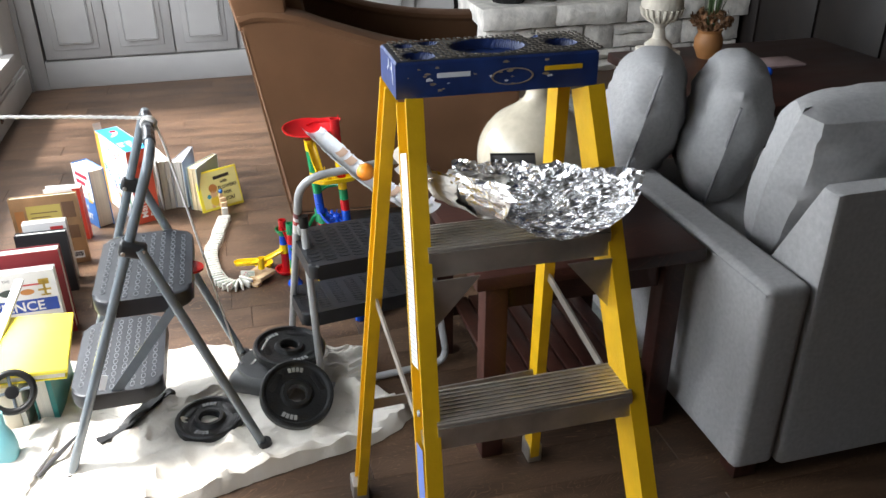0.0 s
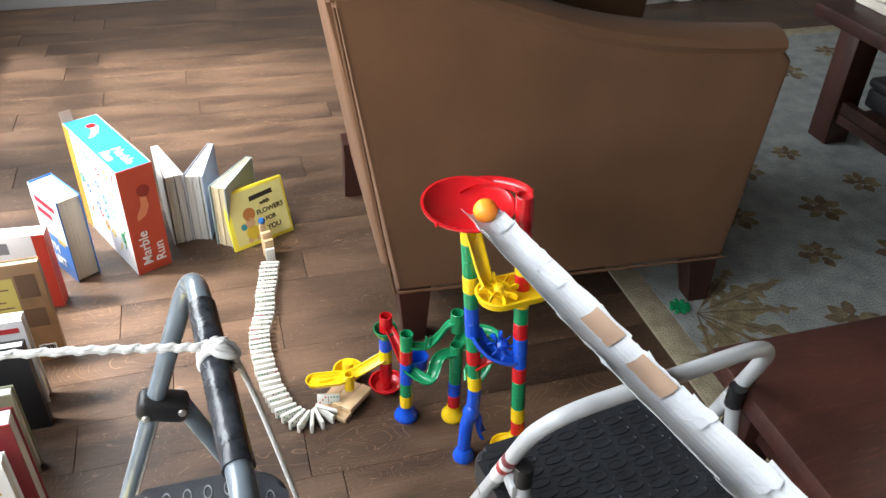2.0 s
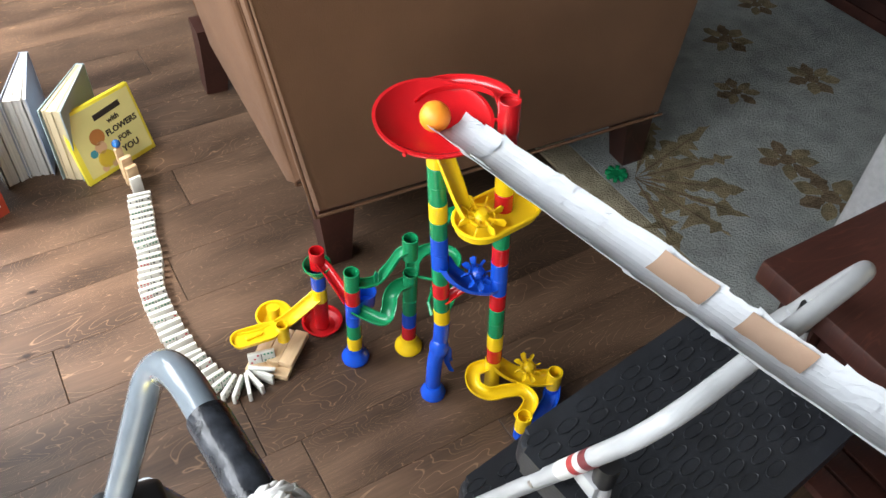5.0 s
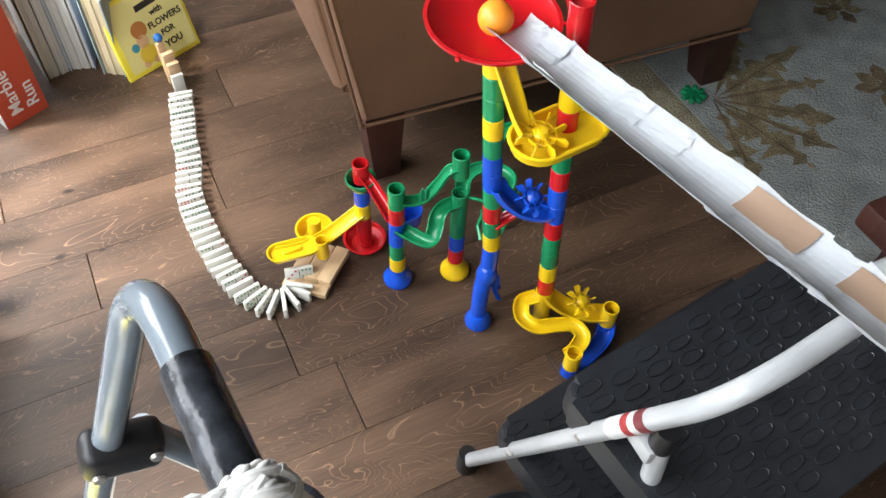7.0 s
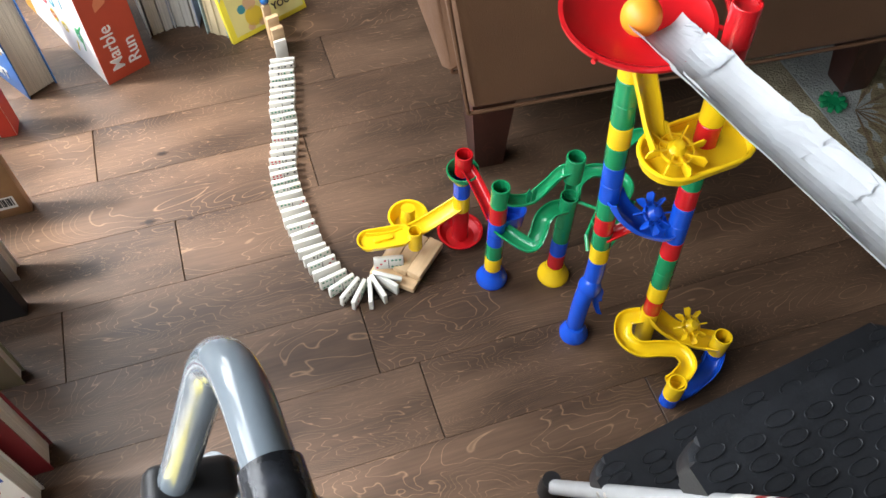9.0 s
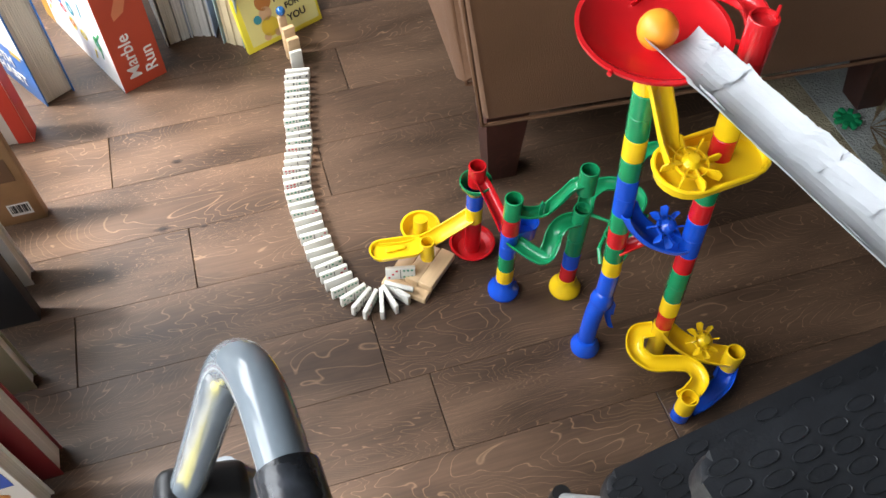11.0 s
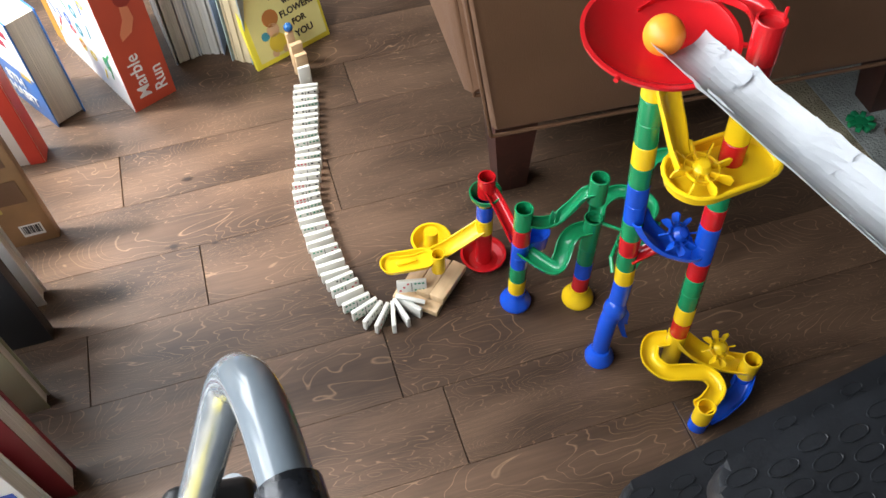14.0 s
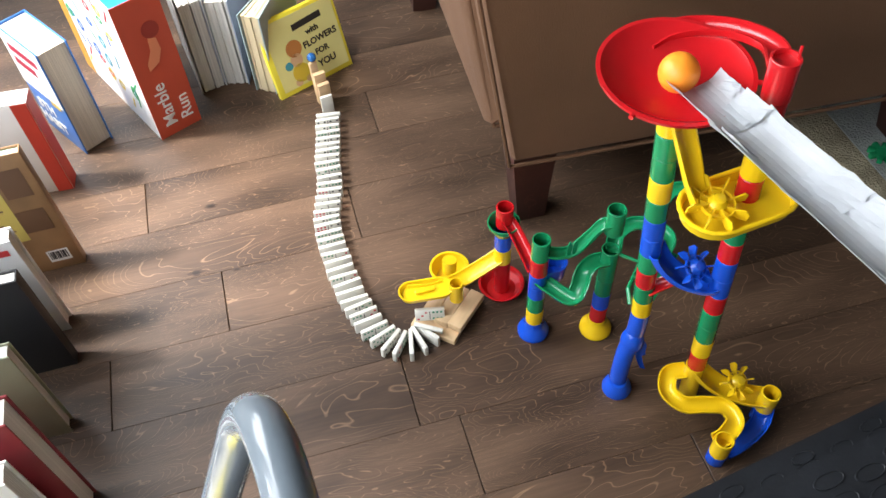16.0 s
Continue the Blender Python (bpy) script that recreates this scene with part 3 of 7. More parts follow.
# ---- armchair ----
def armchair():
    # x: back (0) to front (0.84); y: near side (0) to far side (0.74)
    ch = thing("armchair", "brown suede armchair with swooping arms and dark wooden legs", "armchair", pose(0.30, 2.925, 0.012, 0, 0, -3.2))
    z0 = 0.158
    top_pts = [(-0.095, 0.828), (-0.03, 0.842), (0.08, 0.826), (0.165, 0.795), (0.29, 0.752), (0.42, 0.715), (0.58, 0.688), (0.72, 0.676), (0.815, 0.672)]
    prof = [(v.x, v.y) for v in curve_pts([Vector((x, z, 0)) for x, z in top_pts], 5)]
    outline = [(0.02, z0), (0.81, z0 - 0.01), (0.845, 0.64)] + prof[::-1]
    for nm, y, t in (("arm", 0.0, 0.095), ("arm", 0.65, 0.095)):
        bm = panel(outline, t, Matrix.Translation((0, y + t, 0)) @ pose(0, 0, 0, 90), bevel=0.018)
        arm = even(part(nm, bm, M_SUEDE, ch))
        line = [(x, y + 0.047, z + 0.004) for x, z in prof]
        part("arm_roll", sweep(line, [(0.056 * math.cos(2 * math.pi * k / 12), 0.026 * math.sin(2 * math.pi * k / 12)) for k in range(12)]), M_SUEDE, arm)
        for yy in (y - 0.001, y + 0.096):
            part("piping", rod([(0.012, yy, z0), (-0.09, yy, 0.80)], 0.0035, 6), M_PIPING, arm)
            part("piping", rod([(0.012, yy, z0), (0.81, yy, z0 - 0.008)], 0.0035, 6), M_PIPING, arm)
    back = panel([(0.0, z0), (0.14, z0), (0.16, 0.55), (0.10, 0.95), (0.02, 1.06), (-0.11, 1.07), (-0.15, 1.03), (-0.10, 0.80)], 0.57, Matrix.Translation((0.0, 0.655, 0)) @ pose(0, 0, 0, 90), bevel=0.03)
    even(part("backrest", back, M_SUEDE, ch))
    for y in (0.045, 0.655):
        part("back_wing", panel([(-0.10, 0.80), (0.06, 0.80), (0.05, 0.93), (0.0, 1.04), (-0.12, 1.05), (-0.145, 1.0)], 0.09, Matrix.Translation((0, y + 0.045, 0)) @ pose(0, 0, 0, 90), bevel=0.025), M_SUEDE, ch)
    part("seat_deck", a_box(0.10, 0.80, 0.10, 0.645, z0 + 0.002, 0.33, bevel=0.02), M_SUEDE, ch)
    part("seat_cushion", a_box(0.165, 0.85, 0.105, 0.64, 0.335, 0.47, bevel=0.04, seg=4), M_SUEDE, ch)
    for x, y, k in ((0.060, 0.05, 0.004), (0.020, 0.705, -0.012), (0.77, 0.05, 0.02), (0.77, 0.69, 0.02)):
        part("leg", sweep([(x + k, y, -0.012), (x + k * 0.5, y, 0.06), (x, y, 0.13), (x, y, z0 + 0.01)], [(-0.035, -0.035), (0.035, -0.035), (0.035, 0.035), (-0.035, 0.035)], up=(1, 0, 0), scale=[0.72, 0.85, 1.0, 1.05]), M_DARKWOOD, ch, smooth=False)


armchair()


# ---- end table, coffee table ----
def end_table():
    t = thing("end_table", "dark mahogany end table with slatted lower shelf", "table")
    x0, x1, y0, y1, z = 0.612, 1.165, 1.70, 2.268, 0.53
    part("tabletop", a_box(x0, x1, y0, y1, z - 0.035, z, bevel=0.006), M_DARKWOOD, t)
    for x in (x0 + 0.03, x1 - 0.085):
        for y in (y0 + 0.03, y1 - 0.085):
            part("leg", a_box(x, x + 0.055, y, y + 0.055, 0.0, z - 0.036, bevel=0.004), M_DARKWOOD, t)
    part("apron", a_box(x0 + 0.045, x0 + 0.065, y0 + 0.09, y1 - 0.09, z - 0.11, z - 0.036), M_DARKWOOD, t, smooth=False)
    part("apron", a_box(x1 - 0.065, x1 - 0.045, y0 + 0.09, y1 - 0.09, z - 0.11, z - 0.036), M_DARKWOOD, t, smooth=False)
    part("apron", a_box(x0 + 0.09, x1 - 0.09, y0 + 0.045, y0 + 0.065, z - 0.11, z - 0.036), M_DARKWOOD, t, smooth=False)
    part("apron", a_box(x0 + 0.09, x1 - 0.09, y1 - 0.065, y1 - 0.045, z - 0.11, z - 0.036), M_DARKWOOD, t, smooth=False)
    for y in (y0 + 0.045, y1 - 0.065):
        part("shelf_rail", a_box(x0 + 0.088, x1 - 0.088, y, y + 0.025, 0.12, 0.155), M_DARKWOOD, t, smooth=False)
    n = 8
    for k in range(n):
        xa = x0 + 0.092 + k * (x1 - x0 - 0.184) / n
        part("slat", a_box(xa, xa + (x1 - x0 - 0.184) / n - 0.006, y0 + 0.05, y1 - 0.05, 0.156, 0.172, bevel=0.002), M_DARKWOOD, t)
    # vase and black organiser
    v = thing("floor_vase", "large cream crackle-glazed round vase on the end table", "vase", pose(0.862, 2.03, z + 0.001) @ Matrix.Diagonal((0.91, 0.91, 0.865, 1)))
    prof = [(0, 0), (0.065, 0), (0.085, 0.010), (0.135, 0.065), (0.158, 0.14), (0.150, 0.21), (0.115, 0.265), (0.068, 0.298), (0.038, 0.325), (0.029, 0.36), (0.0275, 0.388), (0.030, 0.402), (0.027, 0.404), (0.022, 0.385), (0.022, 0.34), (0, 0.33)]
    sm = [(p.x, p.y) for p in curve_pts([Vector((r, zz, 0)) for r, zz in prof[1:12]], 4)]
    part("vessel", lathe([(0, 0)] + sm + prof[12:], seg=48), M_CREAM, v)
    g = thing("desk_organiser", "small black wire mesh organiser beside the vase", "organiser", pose(0.738, 1.845, z + 0.001, 0, 0, -14))
    part("back_plate", a_box(-0.05, 0.05, 0.025, 0.03, 0.0, 0.205, bevel=0.002), paint("grey_mesh", (0.09, 0.09, 0.092), 0.5), g)
    part("tray", a_box(-0.05, 0.05, -0.03, 0.024, 0.0, 0.012, bevel=0.002), M_BLACK, g)
    for k in range(5):
        part("wire", rod([(-0.048 + 0.024 * k, -0.028, 0.01), (-0.048 + 0.024 * k, -0.026, 0.165)], 0.0015, 6), M_IRON, g)
    part("wire", rod([(-0.05, 0.0275, 0.206), (0.05, 0.0275, 0.206)], 0.0028, 6), M_BLACK, g)
    for e in (-1, 1):
        part("side_panel", panel([(-0.028, 0.0), (0.024, 0.0), (0.024, 0.205), (-0.028, 0.165)], 0.0012, pose(e * 0.049, 0, 0, 90, 0, 90)), M_BLACK, g, smooth=False)
    part("wire", rod([(-0.05, -0.026, 0.165), (0.05, -0.026, 0.165)], 0.002, 6), M_IRON, g)


end_table()


def coffee_table():
    t = thing("coffee_table", "dark wooden coffee table with a low shelf on the rug", "table")
    x0, x1, y0, y1, z = 1.84, 2.95, 2.75, 3.66, 0.47
    part("tabletop", a_box(x0, x1, y0, y1, z - 0.045, z, bevel=0.008), M_DARKWOOD, t)
    for x in (x0 + 0.10, x1 - 0.19):
        for y in (y0 + 0.03, y1 - 0.12):
            part("leg", a_box(x, x + 0.09, y, y + 0.09, 0.0115, z - 0.046, bevel=0.005), M_DARKWOOD, t)
    part("shelf", a_box(x0 + 0.11, x1 - 0.11, y0 + 0.12, y1 - 0.13, 0.10, 0.13), M_DARKWOOD, t, smooth=False)
    part("shelf_rail", a_box(x0 + 0.115, x0 + 0.14, y0 + 0.125, y1 - 0.125, 0.131, 0.17), M_DARKWOOD, t, smooth=False)
    case = thing("storage_case", "black leather storage case on the coffee table shelf", "case")
    part("body", a_box(2.0, 2.45, 2.95, 3.50, 0.1705, 0.235, bevel=0.012), M_BLACK, case)
    part("lid", a_box(1.995, 2.455, 2.945, 3.505, 0.2355, 0.27, bevel=0.014), M_BLACK, case)
    part("emblem", a_box(2.12, 2.3, 3.1, 3.3, 0.2702, 0.272), M_IRONTXT, case, smooth=False)
    u = thing("pedestal_urn", "weathered cream pedestal urn on the coffee table", "urn", pose(2.03, 3.55, z + 0.001))
    part("base", a_box(-0.075, 0.075, -0.075, 0.075, 0, 0.03, bevel=0.006), M_URN, u)
    pr = [(0.0, 0.031), (0.065, 0.031), (0.06, 0.05), (0.03, 0.075), (0.022, 0.12), (0.03, 0.135), (0.05, 0.15), (0.08, 0.175), (0.092, 0.22), (0.086, 0.29), (0.10, 0.315), (0.094, 0.318), (0.078, 0.29), (0, 0.2)]
    part("bowl", lathe(pr, seg=36), M_URN, u)
    for k in range(20):
        a = k * math.pi / 10
        part("flute", rod([(0.052 * math.cos(a), 0.052 * math.sin(a), 0.152), (0.084 * math.cos(a), 0.084 * math.sin(a), 0.18), (0.092 * math.cos(a), 0.092 * math.sin(a), 0.21)], 0.007, 6), M_URN, u)
    p = thing("potted_plant", "terracotta pot with dried hydrangea and green blades", "plant", pose(2.22, 3.45, z + 0.001))
    part("pot", lathe([(0, 0), (0.04, 0), (0.062, 0.05), (0.062, 0.08), (0.05, 0.11), (0.056, 0.125), (0.048, 0.125), (0.042, 0.10), (0, 0.095)], seg=28), M_TERRA, p)
    rng = random.Random(3)
    bm = bmesh.new()
    for k in range(260):
        d = Vector((rng.gauss(0, 1), rng.gauss(0, 1), rng.gauss(0, 1))).normalized() * rng.uniform(0.6, 1.0)
        c = Vector((0, 0, 0.165)) + Vector((d.x * 0.095, d.y * 0.095, d.z * 0.05))
        mm = Matrix.Translation(c) @ Euler((rng.random() * 6, rng.random() * 6, rng.random() * 6)).to_matrix().to_4x4()
        panel([(-0.012, 0), (0, -0.009), (0.012, 0), (0, 0.009)], 0.001, mm, bm=bm)
    part("flower_head", bm, M_BRACT, p, smooth=False)
    for k in range(26):
        a, r, hh = rng.random() * 6.28, rng.uniform(0.02, 0.16), rng.uniform(0.2, 0.42)
        pts = curve_pts([(0.02 * math.cos(a), 0.02 * math.sin(a), 0.11), (r * 0.4 * math.cos(a), r * 0.4 * math.sin(a), 0.11 + hh * 0.7), (r * math.cos(a), r * math.sin(a), 0.11 + hh * rng.uniform(0.75, 1.0))], 4)
        part("blade", sweep(pts, [(-0.004, 0), (0, -0.001), (0.004, 0), (0, 0.001)], scale=[1 - 0.8 * i / (len(pts) - 1) for i in range(len(pts))]), M_LEAF, p)
    bk = part("magazine", a_box(2.35, 2.55, 3.2, 3.34, z + 0.001, z + 0.012, bevel=0.002), paint("pink_cover", (0.35, 0.25, 0.24)))
    tagged(bk, "pale pink magazine lying on the coffee table", "magazine")
    ty = thing("toy_cluster", "small bright green, yellow and blue toy balls", "toy", pose(2.24, 3.12, z + 0.001))
    for x, y, zz, r, c in ((0, 0, 0.022, 0.022, M_GRN), (-0.05, 0.03, 0.03, 0.03, paint("lime_plastic", (0.5, 0.62, 0.1))), (0.05, -0.02, 0.02, 0.02, M_BLU), (0.0, 0.06, 0.022, 0.022, M_RED), (-0.04, 0.02, 0.075, 0.02, paint("lime_plastic", (0.5, 0.62, 0.1)))):
        bm = bmesh.new()
        bmesh.ops.create_icosphere(bm, subdivisions=3, radius=r, matrix=Matrix.Translation((x, y, zz)))
        part("toy_ball", bm, c, ty)


coffee_table()


# ---- sofa ----
def pillow(bm, w, h, d, m, power=0.42, pinch=0.19, seed=0):
    """A stuffed cushion, w wide, h high, d thick, standing in its x-z plane."""
    n = 26
    front, back = {}, {}
    for i in range(n + 1):
        for j in range(n + 1):
            u, v = 2 * i / n - 1, 2 * j / n - 1
            bulge = max(0.0, (1 - u * u) * (1 - v * v)) ** power
            pull = 1 - pinch * (abs(u * v)) ** 1.3
            wob = noise.noise(Vector((u * 1.7 + seed, v * 1.7, seed * 0.37))) * 0.25 + 0.10 * noise.noise(Vector((u * 4 + seed, v * 4, 3))) - 0.10 * max(0.0, 0.3 - abs(noise.noise(Vector((u * 3 + v * 2 + seed, v * 5 - u, 7))))) / 0.3
            x, z = u * w / 2 * pull, v * h / 2 * pull
            front[i, j] = bm.verts.new(m @ Vector((x, -d / 2 * bulge * (1 + wob), z)))
            if i in (0, n) or j in (0, n):
                back[i, j] = front[i, j]
            else:
                back[i, j] = bm.verts.new(m @ Vector((x, d / 2 * bulge * (1 - wob), z)))
    for i in range(n):
        for j in range(n):
            bm.faces.new((front[i, j], front[i + 1, j], front[i + 1, j + 1], front[i, j + 1]))
            bm.faces.new((back[i, j], back[i, j + 1], back[i + 1, j + 1], back[i + 1, j]))
    return bm


def sofa():
    s = thing("sofa", "grey linen sofa seen from its back corner", "sofa")
    x0, y0 = 1.18, 1.487
    even(part("arm", a_box(x0, x0 + 0.112, y0 + 0.002, y0 + 0.98, 0.04, 0.53, bevel=0.022, seg=3), M_LINEN, s))
    back = part("back", panel([(0.0, 0.04), (0.16, 0.04), (0.18, 0.50), (0.055, 0.735), (0.0, 0.735)], 1.886, Matrix(((0, 0, 1, x0 + 0.114), (1, 0, 0, y0), (0, 1, 0, 0), (0, 0, 0, 1))), bevel=0.018), M_LINEN, s)
    even(back)
    part("seat_base", a_box(x0 + 0.114, x0 + 2.0, y0 + 0.162, y0 + 0.95, 0.04, 0.30, bevel=0.015), M_LINEN, s)
    for k in range(2):
        part("seat_cushion", a_box(x0 + 0.118 + 0.90 * k, x0 + 1.01 + 0.90 * k, y0 + 0.17, y0 + 0.99, 0.302, 0.44, bevel=0.045, seg=4), M_LINEN, s)
    for x, y in ((x0 + 0.05, y0 + 0.05), (x0 + 0.05, y0 + 0.9), (x0 + 1.9, y0 + 0.05), (x0 + 1.9, y0 + 0.9)):
        part("leg", a_box(x - 0.03, x + 0.03, y - 0.03, y + 0.03, 0.0, 0.039, bevel=0.003), M_DARKWOOD, s)
    part("seam", rod([(x0 + 0.001, y0 + 0.01, 0.53 - 0.016), (x0 + 0.001, y0 + 0.97, 0.53 - 0.016)], 0.003, 6), M_LINEN, s)
    for k, (m, w, h, d) in enumerate(((pose(1.665, 1.775, 0.645, 14, 0, 2), 0.66, 0.43, 0.25), (pose(2.34, 1.775, 0.65, 14, 0, -2), 0.66, 0.43, 0.25))):
        c = part("back_cushion", pillow(bmesh.new(), w, h, d, m, power=0.24, pinch=0.07, seed=k * 3.1), M_LINEN)
        tagged(c, "plump creased grey linen back cushion on the sofa", "cushion", group="sofa cushions")
    for k, m in enumerate((pose(1.325, 2.36, 0.622, 14, 8, 62), pose(1.525, 2.24, 0.615, 10, -6, 58))):
        c = part("throw_pillow", pillow(bmesh.new(), 0.46, 0.42, 0.235, m, seed=9 + k * 2.3), M_LINEN)
        tagged(c, "grey linen throw pillow with a zip, propped by the sofa arm", "pillow", group="sofa pillows")
        part("zip", rod([m @ Vector((-0.222, 0, v)) for v in (-0.15, -0.05, 0.05, 0.15)], 0.004, 6), M_ZIP, c)


sofa()


# ---- marble run ----
TR = 0.0135
COLOURS = {"r": M_RED, "y": M_YEL, "g": M_GRN, "b": M_BLU}


LEAN_A, LEAN_B = (-0.09, -0.02), (-0.055, 0.02)


def band(parent, x, y, z0, z1, c, r=TR, name="tube", lean=(0, 0)):
    w = 0.0022
    m = Matrix(((1, 0, lean[0], x), (0, 1, lean[1], y), (0, 0, 1, 0), (0, 0, 0, 1)))
    pr = [(r - w, z0 + 0.0004), (r - 0.0006, z0 + 0.0004), (r, z0 + 0.001), (r, z1 - 0.001), (r - 0.0006, z1 - 0.0002), (r - w, z1 - 0.0002)]
    return part(name, lathe(pr, m, seg=24, closed=True), COLOURS[c], parent)


def cup_base(parent, x, y, c, r=0.024):
    pr = [(0, 0), (r, 0), (r + 0.0015, 0.003), (r + 0.001, 0.009), (r - 0.003, 0.015), (TR + 0.003, 0.021), (TR + 0.001, 0.026), (TR + 0.001, 0.034), (0, 0.034)]
    return part("base", lathe(pr, pose(x, y, 0), seg=28), COLOURS[c], parent)


def dish(parent, x, y, z, r, c, name="dish", h=0.017):
    pr = [(0, 0), (r * 0.7, 0), (r * 0.95, h * 0.5), (r, h), (r + 0.002, h), (r + 0.0015, h + 0.0015), (r - 0.002, h + 0.0015), (r * 0.9, h * 0.6), (r * 0.66, 0.003), (0, 0.003)]
    return part(name, lathe(pr, pose(x, y, z), seg=36), COLOURS[c], parent)


def chute(parent, pts, c, w=0.024, h=0.011, name="chute"):
    return part(name, sweep(curve_pts(pts, 7), gutter(w, h, 0.0022)), COLOURS[c], parent)


def paddle_wheel(parent, m, c, r=0.03, n=8):
    bm = lathe([(0, -0.004), (0.0095, -0.004), (0.0105, 0.004), (0.008, 0.007), (0.0065, 0.011), (0, 0.013)], m, seg=18)
    hub = part("wheel", bm, COLOURS[c], parent)
    for k in range(n):
        mm = m @ pose(0, 0, 0, 0, 0, 360 * k / n)
        pts = [(0.008, -0.003), (r * 0.75, -0.006), (r, -0.004), (r, 0.006), (r * 0.85, 0.010), (r * 0.5, 0.004), (0.008, 0.005)]
        part("paddle", panel(pts, 0.002, mm @ pose(0, 0.001, 0, 90), bevel=0.0005), COLOURS[c], hub)
    ring = lathe([(r * 0.52, 0.0), (r * 0.56, 0.0), (r * 0.56, 0.004), (r * 0.52, 0.004)], m, seg=24, closed=True)
    part("ring", ring, COLOURS[c], hub)
    return hub


def stadium(a, b, r, n=10):
    """The outline round two points at distance r."""
    ax = Vector((b[0] - a[0], b[1] - a[1]))
    th = math.atan2(ax.y, ax.x)
    out = [(b[0] + r * math.cos(th - math.pi / 2 + math.pi * k / n), b[1] + r * math.sin(th - math.pi / 2 + math.pi * k / n)) for k in range(n + 1)]
    out += [(a[0] + r * math.cos(th + math.pi / 2 + math.pi * k / n), a[1] + r * math.sin(th + math.pi / 2 + math.pi * k / n)) for k in range(n + 1)]
    return out


def tray(parent, a, b, r, z, c, rim=0.010, name="wheel_tray"):
    bm = panel(stadium(a, b, r), 0.003, pose(0, 0, z))
    out, inn = stadium(a, b, r), stadium(a, b, r - 0.003)
    n = len(out)
    lo = [bm.verts.new((x, y, z)) for x, y in out]
    hi = [bm.verts.new((x, y, z + rim)) for x, y in stadium(a, b, r + 0.003)]
    hi2 = [bm.verts.new((x, y, z + rim)) for x, y in stadium(a, b, r + 0.0005)]
    lo2 = [bm.verts.new((x, y, z + 0.0025)) for x, y in inn]
    for p, q in ((lo, hi), (hi, hi2), (hi2, lo2)):
        for k in range(n):
            bm.faces.new((p[k], p[(k + 1) % n], q[(k + 1) % n], q[k]))
    return part(name, bm, COLOURS[c], parent)


AX, AY, BX, BY = 0.376, 2.599, 0.458, 2.551
CX, CY, DX, DY, EX, EY = 0.288, 2.722, 0.384, 2.697, 0.266, 2.816
FX, FY, FZ, FR = 0.364, 2.618, 0.566, 0.072


